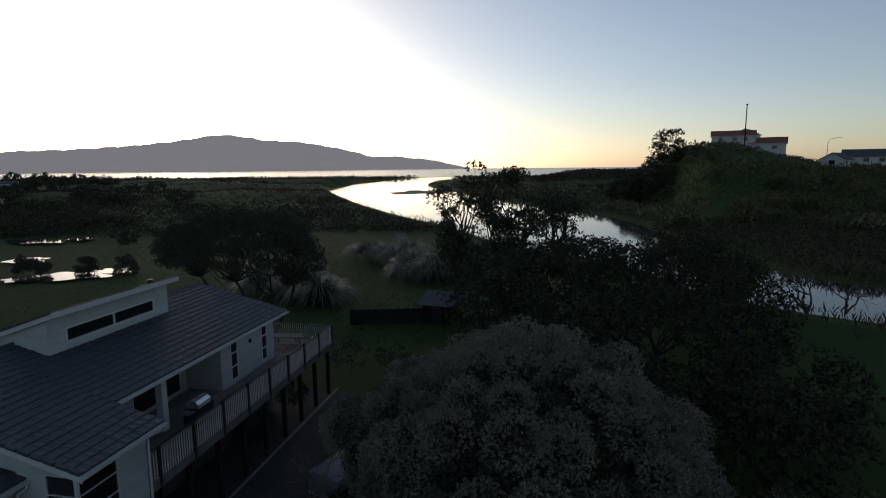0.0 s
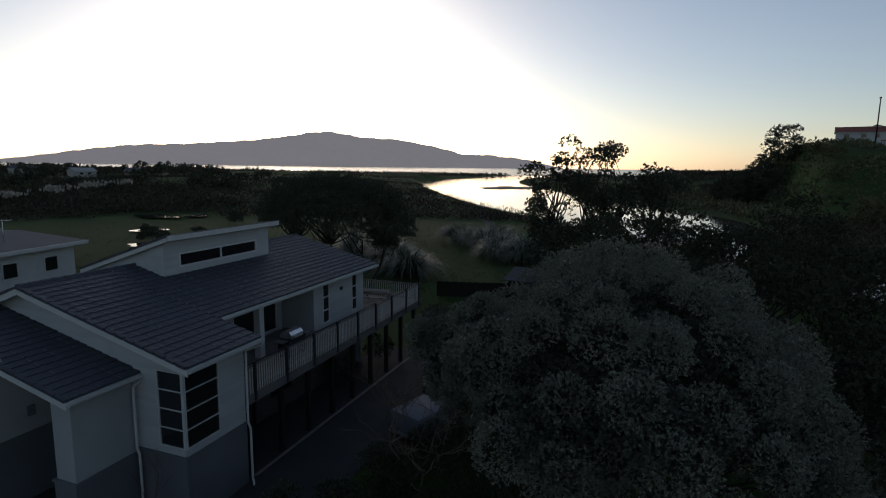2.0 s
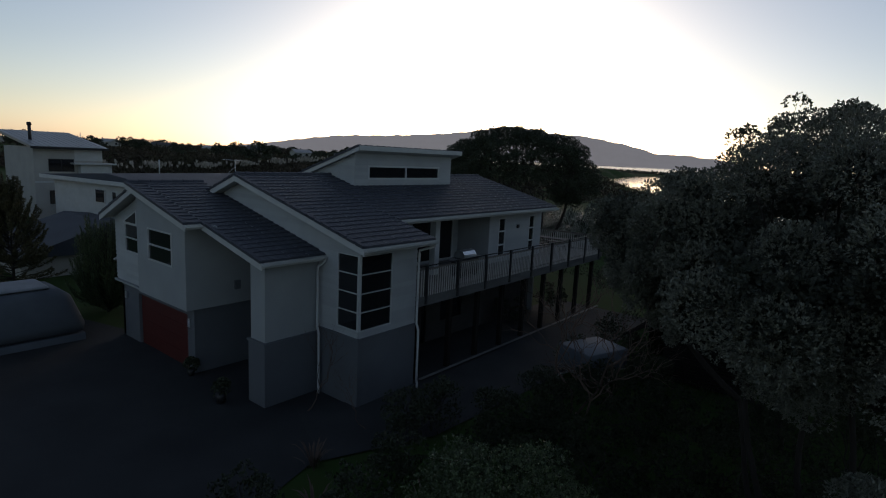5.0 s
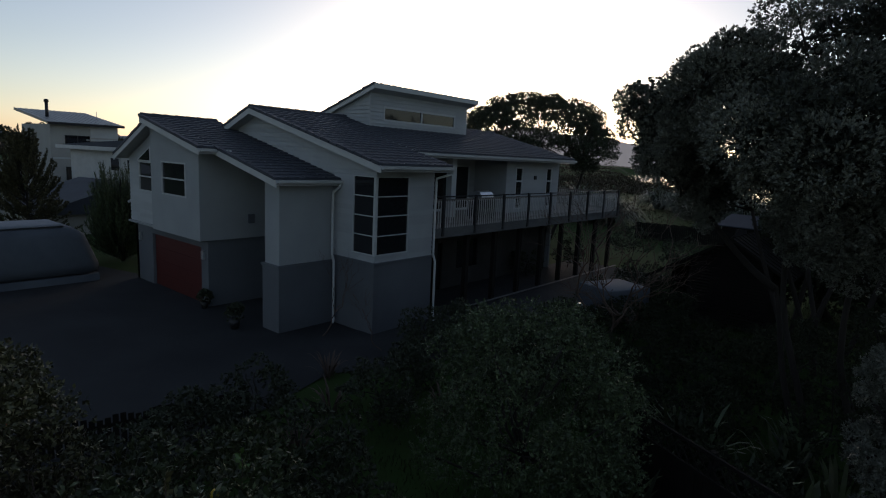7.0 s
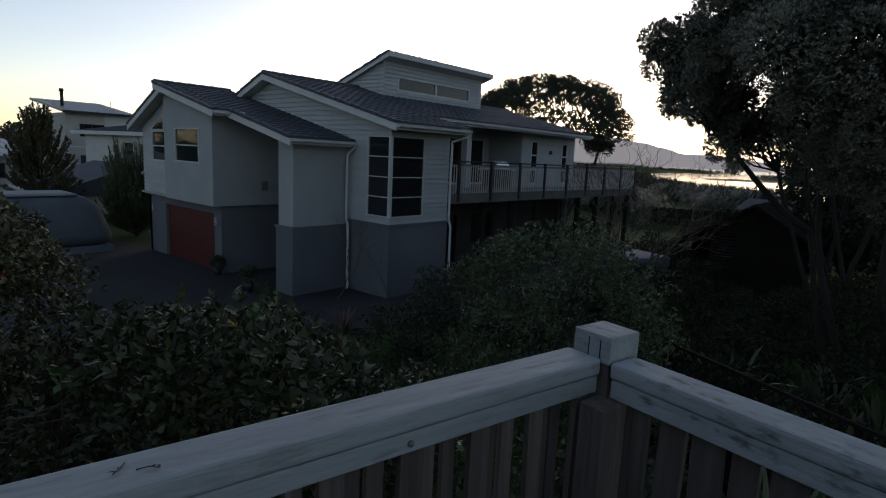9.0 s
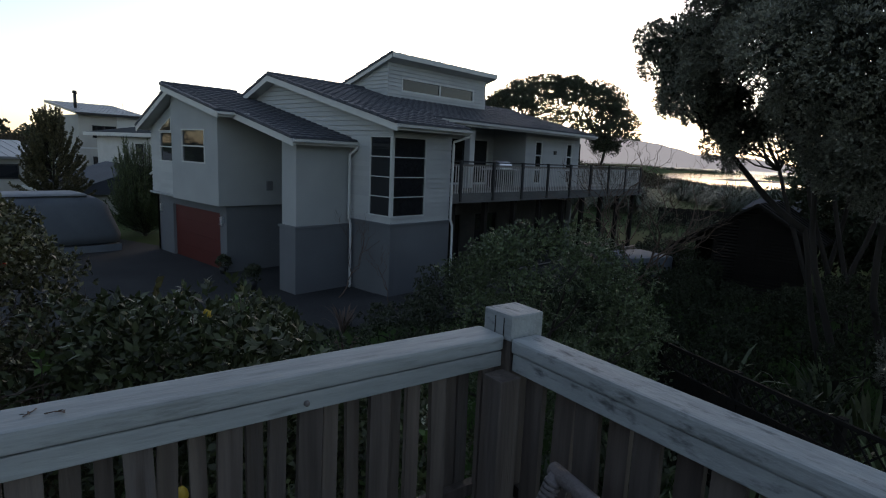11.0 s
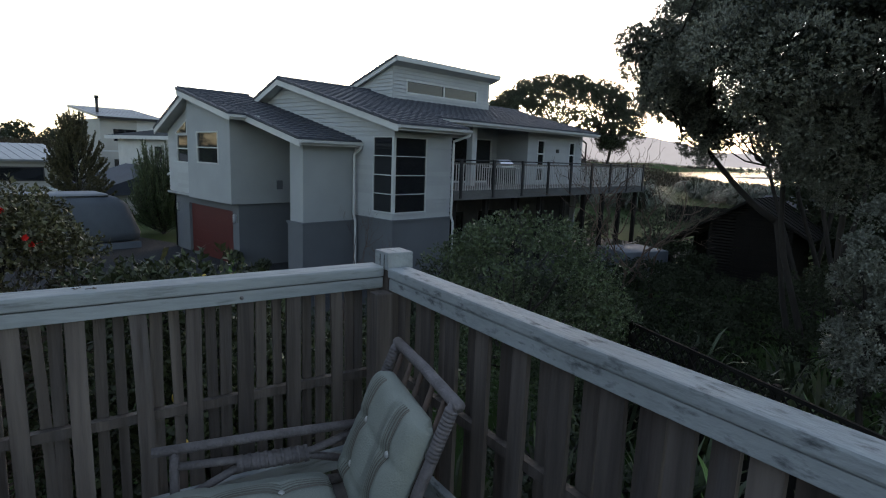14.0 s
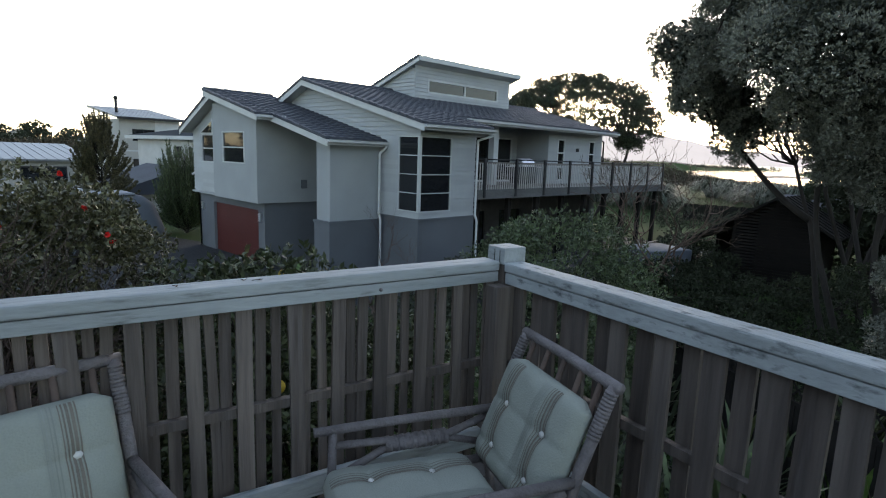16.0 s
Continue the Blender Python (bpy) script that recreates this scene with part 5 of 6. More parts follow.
tree("low_pohutukawa", (0.72, 9.8, 0), [((0, 0, 0), (0, 0, 2.4))], [(0, 0, 3.3, 0.6, 0.7, 1.0), (0.2, 0, 2.0, 0.75, 0.8, 1.1)], 60, 0.2, 0.34, 130, 6, 0.05, 0.24, "silver", "young grey-green pohutukawa under the big tree", 67, limbs=26, trunk_r=0.06, low=-0.8, gap=0.36)

# unseen tall trees behind, added to darken the reflections in the windows
for i, (x, y, top, r) in enumerate([(-62, -14, 8.5, 4.5), (-70, -24, 9.5, 5.0), (-58, -32, 8.0, 4.5), (-78, -38, 10.0, 5.5), (-52, -46, 9.0, 5.0), (-88, -20, 9.0, 5.0), (-40, -50, 8.5, 5.0), (-28, -46, 8.5, 4.6)]):
    tree("reflection_tree", (x, y, 0), [((0, 0, 0), (0.3, 0, top * 0.4))], [(0, 0, top * 0.55, r, r, top * 0.45)], 40, 0.9, 1.4, 26, 4, 0.4, 0.28, "dark_leaf", "unseen dense dark tree added for the window reflections", 700 + i, limbs=8, low=-0.9, group="trees along the street")

# fruit, flowers and pale young shoots
for i, (x, y, z) in enumerate([(-2.95, 2.2, 3.5), (-1.35, 1.4, 3.0), (-1.7, 1.5, 3.12), (-2.1, 2.6, 3.1), (-3.6, 2.5, 2.9)]):
    lm = thing("lemon", (x, y, z), "ripe yellow lemon hanging in the tree", "lemon", "lemons in the tree")
    bm = bmesh.new()
    bmesh.ops.create_uvsphere(bm, u_segments=12, v_segments=8, radius=0.029)
    for v in bm.verts:
        v.co.z *= 1.2 + 0.25 * (abs(v.co.z) / 0.029) ** 4
    part("fruit", bm, "lemon", lm, smooth=True)
    tube_part("stalk", [(0, 0, 0.045), (0.005, 0, 0.09)], 0.004, 0.003, "twig", lm, sides=5)
gf_ = np.random.default_rng(5)
for i in range(16):
    d_ = unit(gf_, 1)[0]
    c_ = ((-5.3, 1.1, 3.0, 1.0), (-5.2, 0.4, 3.5, 0.9), (-5.2, -0.8, 3.6, 1.1))[i % 3]
    x, y, z = (c_[k] + (abs(d_[k]) if k != 1 else d_[k]) * (c_[3] + 0.22) for k in range(3))
    fl = thing("camellia_flower", (x, y, z), "small red camellia flower", "flower", "camellia flowers")
    P = np.zeros((9, 3))
    D = unit(np.random.default_rng(70 + i), 9) * 0.7 + np.array([0.8, -0.1, 0.3])
    leaf_ob("petals", P, D, 0.042, 0.45, "red", fl, seed=i)
for i, (x, y, z, w) in enumerate([(-3.0, 1.3, 3.55, 0), (-3.0, 1.9, 3.85, 2), (-1.6, 2.9, 3.15, 0), (-3.0, 2.12, 3.68, 1), (-2.0, 3.3, 2.95, 1), (-3.3, 2.6, 3.6, 0)]):
    sh = thing("young_shoot", (x, y, z - 0.25), "white blossom cluster on the shrub" if w == 1 else "amber young shoot standing out of the shrub" if w else "pale young leaf shoot standing out of the lemon tree", "blossom" if w == 1 else "shoot", "white blossoms" if w == 1 else "young shoots")
    tube_part("stem", [(0, 0, -0.3), (0.01, 0, 0.1)], 0.006, 0.004, "twig", sh, sides=5)
    g = np.random.default_rng(90 + i)
    P = np.stack([np.zeros(14), np.zeros(14), np.linspace(-0.05, 0.14, 14)], 1)
    leaf_ob("petals" if w == 1 else "leaves", P, unit(g, 14) * 0.9 + np.array([0, 0, 0.7]), 0.05 if w == 1 else 0.075, 0.24, ("bright_leaf", "white_petal", "amber_leaf")[w], sh, seed=i)


def bare_tree(name, at, h, spread, n, label, seed, mat_="twig", r=0.05, group=""):
    """A leafless tree: stems that fork three times."""
    g = np.random.default_rng(seed)
    t = thing(name, at, label, "tree", group)
    bm = bmesh.new()
    def grow(a, d, l, rad, depth):
        b = np.array(a) + d * l
        line = limb(g, a, b, 5, 0.14)
        tube(bm, line, rad, rad * 0.6, 5)
        if depth:
            for _ in range(g.integers(2, 4)):
                nd = d + unit(g, 1)[0] * 0.75 * spread + np.array([0, 0, 0.12])
                grow(line[-1], nd / np.linalg.norm(nd), l * g.uniform(0.6, 0.85), rad * 0.58, depth - 1)
    for _ in range(n):
        d = np.array([g.normal() * 0.35 * spread, g.normal() * 0.35 * spread, 1.0])
        grow((g.normal() * 0.08, g.normal() * 0.08, -0.1), d / np.linalg.norm(d), h * 0.36, r, 4)
    part("bough", bm, mat_, t)
    return t


bare_tree("bare_tree", (-6.9, 17.2, 0), 5.6, 1.0, 3, "small leafless tree with arching twigs before the deck", 3, r=0.05)
bare_tree("bare_tree", (-6.2, 18.8, 0), 3.6, 1.0, 3, "small leafless tree with arching twigs before the deck", 14, r=0.045)
bare_tree("bare_tree", (24.0, 56.5, 0), 5.4, 1.2, 4, "grey leafless tree beside the pond", 4, "twig", 0.13)
bare_tree("bare_tree", (27.5, 57, 0), 5.0, 1.2, 3, "grey leafless tree beside the pond", 5, "twig", 0.12)
bare_tree("bare_sapling", (-13.2, 11.0, 0.0), 2.9, 0.8, 1, "thin leafless sapling against the house wall", 6, r=0.025)
bare_tree("bare_sapling", (-10.9, 11.6, 0.0), 2.2, 0.7, 1, "thin leafless sapling against the house wall", 8, r=0.018)
bare_tree("bare_shrub", (-3.8, 0.1, 0.0), 3.6, 0.75, 9, "tangle of bare brown twigs below the balcony", 9, r=0.03)
bare_tree("bare_shrub", (-4.0, 0.45, 0.0), 3.3, 0.75, 9, "tangle of bare brown twigs below the balcony", 12, r=0.026)
bare_tree("bare_shrub", (-4.2, -0.7, 0.0), 3.9, 0.75, 9, "tangle of bare brown twigs below the balcony", 10, r=0.03)


def blades(name, at, n, length, lift, width, material, label, category, group, seed, lean=0.9, segs=4, droop=0.62):
    """A tuft of arching strap leaves."""
    g = np.random.default_rng(seed)
    t = thing(name, at, label, category, group)
    V, F = [], []
    for i in range(n):
        a = g.uniform(0, math.tau)
        l = length * g.uniform(0.6, 1.1)
        out, up = lean * g.uniform(0.4, 1.0), lift * g.uniform(0.7, 1.1)
        r0 = g.uniform(0, 0.18) * length
        o = len(V)
        for s in range(segs + 1):
            k = s / segs
            rr = r0 + out * l * k ** 1.3
            z = up * l * (k - droop * out * k * k * k)
            w = width * (1 - k) ** 0.5 * (0.5 + k) + 0.002
            x, y = rr * math.cos(a), rr * math.sin(a)
            V += [(x - w * math.sin(a), y + w * math.cos(a), z), (x + w * math.sin(a), y - w * math.cos(a), z)]
        F += [(o + 2 * s, o + 2 * s + 1, o + 2 * s + 3, o + 2 * s + 2) for s in range(segs)]
    mesh_ob("leaves", V, F, material, t)
    return t


gfx = np.random.default_rng(8)
FLAX = [(-36, 64), (-33, 60), (-30, 62.5), (-28.3, 57.5), (-25.3, 54.5), (-31, 55.5), (-22.5, 52), (-27, 80), (-23.5, 77), (-20.5, 74.5), (-17.5, 71), (-14.5, 72.5), (-11.3, 70.5), (-17, 66.5), (-13.5, 65.5), (-21, 81)]
for i, (x, y) in enumerate(FLAX):
    blades("flax_bush", (x, y, -0.05), 620, 4.6 * gfx.uniform(0.85, 1.1), 1.12, 0.055, "flax", "large flax bush with drooping grey-green blades", "flax", "flax bushes on the lawn", 200 + i, 1.0, 6, 1.0)
for i in range(34):
    x, y = gfx.uniform(-3.2, 0.3), gfx.uniform(4.8, 13.0)
    blades("ginger_plant", (x, y, -0.02), 26, gfx.uniform(1.0, 1.5), 1.2, 0.05, ("gloss_leaf", "gloss_leaf", "fine_leaf", "dark_leaf")[i % 4], "broad-leaved ginger clump in the garden below", "plant", "ginger clumps", 240 + i, 0.6, 5)
for i in range(14):
    x, y = gfx.uniform(-0.6, 2.2), gfx.uniform(4.6, 8.6)
    blades("canna_plant", (x, y, -0.02), 22, gfx.uniform(1.2, 1.8), 1.25, 0.045, ("fine_leaf", "bright_leaf", "camellia_leaf")[i % 3], "tall strap-leaved canna below the balcony", "plant", "cannas below the balcony", 640 + i, 0.5, 5)
for i, (x, y) in enumerate([(-10.6, 9.2), (-9.0, 8.0), (-8.0, 6.4), (-7.2, 9.8)]):
    blades("purple_flax", (x, y, -0.02), 30, 0.9, 1.1, 0.025, "twig", "small purple flax beside the drive", "flax", "purple flaxes", 270 + i, 0.7)
for i, (x, y, r, h) in enumerate([(-9.9, 12.0, 0.6, 1.5), (-9.6, 13.3, 0.7, 1.3), (-8.6, 10.4, 0.7, 1.1), (-7.8, 8.4, 0.8, 1.3), (-9.6, 6.5, 0.8, 1.2), (-8.7, 4.6, 0.9, 1.4), (-6.6, 5.6, 0.9, 1.6), (-6.4, 10.6, 0.9, 1.4), (-5.2, 5.0, 0.9, 1.5), (-7.4, 3.2, 1.0, 1.7), (-1.6, 5.6, 0.9, 1.6), (0.6, 4.6, 0.8, 1.4), (2.4, 5.2, 0.9, 1.6), (-5.4, 12.2, 0.9, 1.5), (-8.7, 21.2, 0.8, 1.2), (-8.5, 24.6, 1.0, 1.5), (-8.3, 28.0, 1.1, 1.6), (-12.6, 34.2, 1.3, 2.0), (-9.8, 34.8, 1.2, 1.8), (-14.2, 24.5, 0.8, 1.5), (-14.0, 28.5, 0.8, 1.4), (-7.0, 22.5, 0.9, 1.4), (-6.4, 26.0, 1.0, 1.5), (0.2, 12.4, 1.0, 2.4), (-0.4, 14.6, 1.1, 2.6), (1.4, 10.6, 1.0, 2.2), (-0.9, 9.6, 0.8, 1.3), (-2.2, 10.4, 0.8, 1.2), (-3.6, 11.2, 0.8, 1.3), (-5.6, 14.2, 0.9, 1.2), (-4.4, 13.0, 0.9, 1.3), (-3.0, 14.4, 1.0, 1.2), (-5.0, 16.6, 1.0, 1.1), (-3.2, 16.8, 1.0, 1.2), (-1.6, 15.6, 1.1, 1.8), (-1.4, 17.8, 1.1, 1.8), (-2.4, 19.4, 0.9, 1.2), (-4.6, 19.2, 0.9, 1.0), (-6.2, 18.4, 0.9, 1.2), (0.4, 16.8, 1.2, 2.6), (0.8, 19.0, 1.3, 3.0), (-7.0, 14.8, 0.8, 1.1), (-2.3, 12.5, 0.8, 1.2), (-8.4, 14.6, 0.7, 1.0), (-7.4, 12.8, 0.8, 1.1), (-8.2, 17.2, 0.7, 1.1), (-7.0, 16.4, 0.8, 1.2), (-7.2, 19.8, 0.7, 1.0), (-5.8, 21.2, 0.8, 1.2)]):
    tree("garden_shrub", (x, y, 0), [((0, 0, 0), (0, 0, h * 0.5))], [(0, 0, h * 0.55, r, r, h * 0.5)], 22, 0.2, 0.36, 28, 5, 0.095, 0.24, "thicket_leaf" if y > 9 and x > -7.5 else "dark_leaf", "low dark garden shrub along the drive", 300 + i, limbs=8, trunk_r=0.025, low=-0.8, category="shrub", group="shrubs along the drive")
for i, (x, y, r) in enumerate([(-66, 60, 1.4), (-60, 62, 1.1), (-55, 63, 1.5), (-69, 61, 1.2), (-76, 88, 1.5)]):
    tree("meadow_bush", (x, y, 0), [((0, 0, 0), (0, 0, 0.8))], [(0, 0, 1.0, r, r, 1.2)], 30, 0.35, 0.6, 40, 4, 0.2, 0.22, "dark_leaf", "rounded dark bush standing on the meadow", 330 + i, limbs=4, trunk_r=0.05, low=-0.8, category="shrub", group="meadow bushes")


# ---- wild growth, counted by nobody ----
def scatter(name, label, material, n, size, ratio, place, seed, tuft=6, tall=0.5, category="scrub"):
    """Tufts of leaves over the ground where place(g, n) puts them: (x, y, tuft height)."""
    g = np.random.default_rng(seed)
    X, Y, Hh = place(g, n)
    Z = height(X, Y)
    P = np.repeat(np.stack([X, Y, Z], 1), tuft, axis=0)
    hh = np.repeat(Hh, tuft)
    P = P + np.stack([g.normal(size=len(P)) * hh * 0.5, g.normal(size=len(P)) * hh * 0.5, g.uniform(-0.05, 0.8, len(P)) * hh], 1)
    D = unit(g, len(P)) * 0.7 + np.array([0, 0, tall])
    ob = leaf_ob(name, P, D, size * g.uniform(0.6, 1.3, len(P)) * np.clip(hh, 0.4, 3) ** 0.6, ratio, material, None, seed=seed)
    return tagged(ob, label, category, kind="stuff")


def polar(g, n, a0, a1, r0, r1):
    a, r = np.radians(g.uniform(a0, a1, n)), r0 * (r1 / r0) ** g.random(n)
    return r * np.sin(a), r * np.cos(a)


def lump(x, y, s, seed=0):
    return np.array([noise.noise(Vector((a * s, b * s, seed))) for a, b in zip(x, y)])


def dry(x, y):
    """Clear of the rain pools and of the grass before them."""
    ok = np.ones(len(x), bool)
    for px, py, rx, ry in POOLS:
        ok &= np.hypot((x - px + 2) / (rx + 3), (y - py + 2) / (ry + 5)) > 1
    return ok


def flat_scrub(g, n):
    x, y = polar(g, n * 3, -70, 8, 100, 690)
    keep = (river_gap(x, y) > 7) & (lump(x, y, 0.018) > -0.6) & dry(x, y) & ((np.hypot(x + 20, y) > 118) | (x < -110))
    x, y = x[keep][:n], y[keep][:n]
    return x, y, np.clip(0.8 + 1.8 * np.maximum(lump(x, y, 0.03, 4), 0) * g.uniform(0.4, 1.5, len(x)), 0.4, 3)


def hill_side(g, n):
    x, y = polar(g, n * 4, 4, 44, 95, 330)
    keep = (lump(x, y, 0.05, 2) > -0.25) & (height(x, y) > 0.6)
    x, y = x[keep][:n], y[keep][:n]
    return x, y, np.clip(0.7 + 3.2 * np.maximum(lump(x, y, 0.06, 7), 0), 0.5, 3)


def far_bank(g, n):
    x, y = polar(g, n * 3, -10, 14, 130, 420)
    keep = (river_gap(x, y) > 5) & (x > -60)
    x, y = x[keep][:n], y[keep][:n]
    return x, y, g.uniform(0.7, 2.2, len(x))


def rushes(g, n):
    k = g.integers(2, len(RL) - 2, n)
    s = np.where(g.random(n) < 0.5, -1, 1)
    d = RL[k + 1, :2] - RL[k - 1, :2]
    d /= np.linalg.norm(d, axis=1, keepdims=True)
    off = s * (RL[k, 2] / 2 + g.uniform(3.5, 9, n))
    return RL[k, 0] - d[:, 1] * off + g.normal(size=n) * 2, RL[k, 1] + d[:, 0] * off + g.normal(size=n) * 2, g.uniform(0.5, 1.3, n)


def dune_wood(g, n):
    x, y = polar(g, n * 3, -88, -40, 140, 330)
    keep = lump(x, y, 0.03, 9) > -0.05
    x, y = x[keep][:n], y[keep][:n]
    return x, y, np.clip(1.5 + 4 * np.maximum(lump(x, y, 0.05, 5), 0), 1.0, 4.2)


def far_wood(g, n):
    x, y = polar(g, n * 2, -88, -41.5, 430, 640)
    keep = lump(x, y, 0.02, 19) > -0.25
    x, y = x[keep][:n], y[keep][:n]
    return x, y, np.clip(3.2 + 5 * lump(x, y, 0.035, 8), 1.6, 6.0)


def far_rise(g, n):
    x, y = polar(g, n, -2, 14, 470, 680)
    return x, y, np.clip(2.6 + 4 * lump(x, y, 0.04, 3), 1.2, 5.0)


def lawn(g, n):
    x, y = g.uniform(-9, 6, n), g.uniform(3, 30, n)
    return x, y, g.uniform(0.12, 0.35, n)


def near_flat(g, n):
    x, y = g.uniform(12, 85, n * 2), g.uniform(66, 140, n * 2)
    keep = (river_gap(x, y) > 4) & (lump(x, y, 0.06, 6) > -0.4)
    x, y = x[keep][:n], y[keep][:n]
    return x, y, g.uniform(0.5, 1.6, len(x))


def meadow(g, n):
    x, y = polar(g, n * 2, -72, -6, 42, 125)
    keep = (river_gap(x, y) > 5) & dry(x, y) & ~((x > -60) & (x < -8) & (y < 34))
    x, y = x[keep][:n], y[keep][:n]
    return x, y, np.clip(0.16 + 0.3 * np.maximum(lump(x, y, 0.08, 3), 0), 0.12, 0.45)


def shore_line(g, n):
    x, y = polar(g, n, -62, 14, 640, 780)
    keep = river_gap(x, y) > 4
    return x[keep], y[keep], g.uniform(1.0, 3.2, int(keep.sum()))


scatter("wetland_scrub", "olive rushes and low scrub over the river flat", "scrub", 19000, 0.72, 0.22, flat_scrub, 1)
scatter("hill_scrub", "scrub and rough grass covering the hill", "hill_scrub", 11000, 0.65, 0.22, hill_side, 2)
scatter("far_bank_scrub", "bushes along the far bank of the river", "hill_scrub", 2600, 0.8, 0.22, far_bank, 3)
scatter("river_rushes", "dry rushes along the water's edge", "bank", 2600, 0.8, 0.07, rushes, 4, tall=1.2)
scatter("dune_wood", "dark windblown wood on the inland dunes", "scrub", 8000, 0.6, 0.22, dune_wood, 5)
scatter("far_dune_wood", "dark uneven treeline on the far dunes", "scrub", 5200, 1.1, 0.24, far_wood, 15)
scatter("far_rise_wood", "dark low wood on the rise near the shore", "scrub", 2200, 1.1, 0.24, far_rise, 16)
scatter("lawn_grass", "rough unmown grass below the balcony", "blade", 7000, 0.24, 0.06, lawn, 6, tall=1.4, category="grass")
scatter("meadow_tufts", "uneven green tufts over the wet meadow", "blade", 9000, 0.36, 0.07, meadow, 8, tall=0.9, category="grass")
scatter("hill_foot_scrub", "brown scrub on the flat below the hill", "scrub", 3600, 0.6, 0.2, near_flat, 9)
scatter("shore_scrub", "dark line of dune scrub along the shore", "dark_leaf", 3000, 1.5, 0.25, shore_line, 7)


def plumes():
    """Toetoe with pale plumes in a band across the flat."""
    g = np.random.default_rng(12)
    n = 420
    y = g.uniform(30, 122, n)
    y = y + 4 * np.sin(y * 0.5)
    x = -113 - 0.25 * y + g.normal(size=n) * 1.3
    z = height(x, y)
    P = np.repeat(np.stack([x, y, z + g.uniform(2.1, 3.1, n)], 1), 5, axis=0)
    P = P + g.normal(size=P.shape) * 0.1
    D = unit(g, len(P)) * 0.35 + np.array([0.15, 0, 1.0])
    tagged(leaf_ob("toetoe_plumes", P, D, 0.85, 0.17, "plume", None, seed=3), "pale plumes of toetoe grass on the flat", "grass", kind="stuff")


plumes()
gt = np.random.default_rng(31)


def windswept(x, y, h, i, group):
    z = float(height(x, y))
    tree("windswept_tree", (x, y, z - 0.4), [((0, 0, 0), (h * 0.1, 0, h * 0.35))], [(h * 0.25, 0, h * 0.5, h * 0.62, h * 0.45, h * 0.3), (-h * 0.1, 0, h * 0.35, h * 0.4, h * 0.3, h * 0.3)], 20, h * 0.1, h * 0.17, 18, 4, h * 0.095, 0.28, "dark_leaf", "dark windswept tree on the skyline", 400 + i, limbs=12, trunk_r=h * 0.025, low=-0.6, group=group)


for i in range(26):
    a = radians(-84 + i * 1.9 + gt.uniform(-0.8, 0.8))
    r = gt.uniform(185, 300)
    windswept(r * math.sin(a), r * math.cos(a), gt.uniform(5, 8.5), i, "trees on the dunes")
for i in range(34):
    a = radians(-85 + i * 1.29 + gt.uniform(-0.6, 0.6))
    r = gt.uniform(440, 600)
    windswept(r * math.sin(a), r * math.cos(a), gt.uniform(6, 9.5), 60 + i, "trees on the dunes")
for i, (a, r, h) in enumerate([(-43.5, 380, 8), (-33, 560, 5), (-24.5, 600, 5), (2.5, 360, 4), (4.5, 320, 4), (6.5, 330, 6)]):
    windswept(r * math.sin(radians(a)), r * math.cos(radians(a)), h, 40 + i, "trees on the flat")
def at_az(a, r):
    """A place on the ground by bearing and distance."""
    x, y = r * math.sin(radians(a)), r * math.cos(radians(a))
    return x, y, float(height(x, y))


for i, (a, r, h) in enumerate([(10.2, 235, 18), (9.5, 230, 16), (10.9, 238, 14), (8.6, 226, 15), (9.9, 222, 9), (8.0, 222, 12), (7.2, 216, 11), (11.4, 232, 6), (9.0, 214, 9), (6.4, 226, 9), (5.7, 232, 8), (7.7, 232, 11)]):
    x, y, z = at_az(a, r)
    tree("hill_pine", (x, y, z - 0.3), [((0, 0, 0), (0.2, 0, h * 0.6))], [(0, 0, h * 0.42, h * 0.34, h * 0.3, h * 0.4), (0.3, 0, h * 0.76, h * 0.22, h * 0.2, h * 0.24)], 40, h * 0.08, h * 0.12, 26, 4, 0.7, 0.2, "dark_leaf", "dark rugged pine on the hill", 460 + i, limbs=10, trunk_r=0.2, low=-0.9, group="pines on the hill")
for i in range(75):
    x, y, z = at_az(*((gt.uniform(5, 27), gt.uniform(125, 235)) if i < 40 else (gt.uniform(5.5, 12.5), gt.uniform(165, 240))))
    r = gt.uniform(1.6, 3.6)
    if z < 0.4 or (i >= 40 and math.degrees(math.atan2(x, y)) > 11.5) or (math.degrees(math.atan2(x, y)) > 13 and math.hypot(x, y) > 205):
        continue
    tree("hill_bush", (x, y, z - 0.2), [((0, 0, 0), (0, 0, r * 0.5))], [(0, 0, r * 0.6, r, r, r * 0.8)], 16, r * 0.3, r * 0.45, 18, 4, 0.58, 0.22, "hill_scrub" if i < 40 else "dark_leaf", "rounded bush on the hillside", 480 + i, limbs=4, trunk_r=0.08, low=-0.6, category="shrub", group="bushes on the hill")


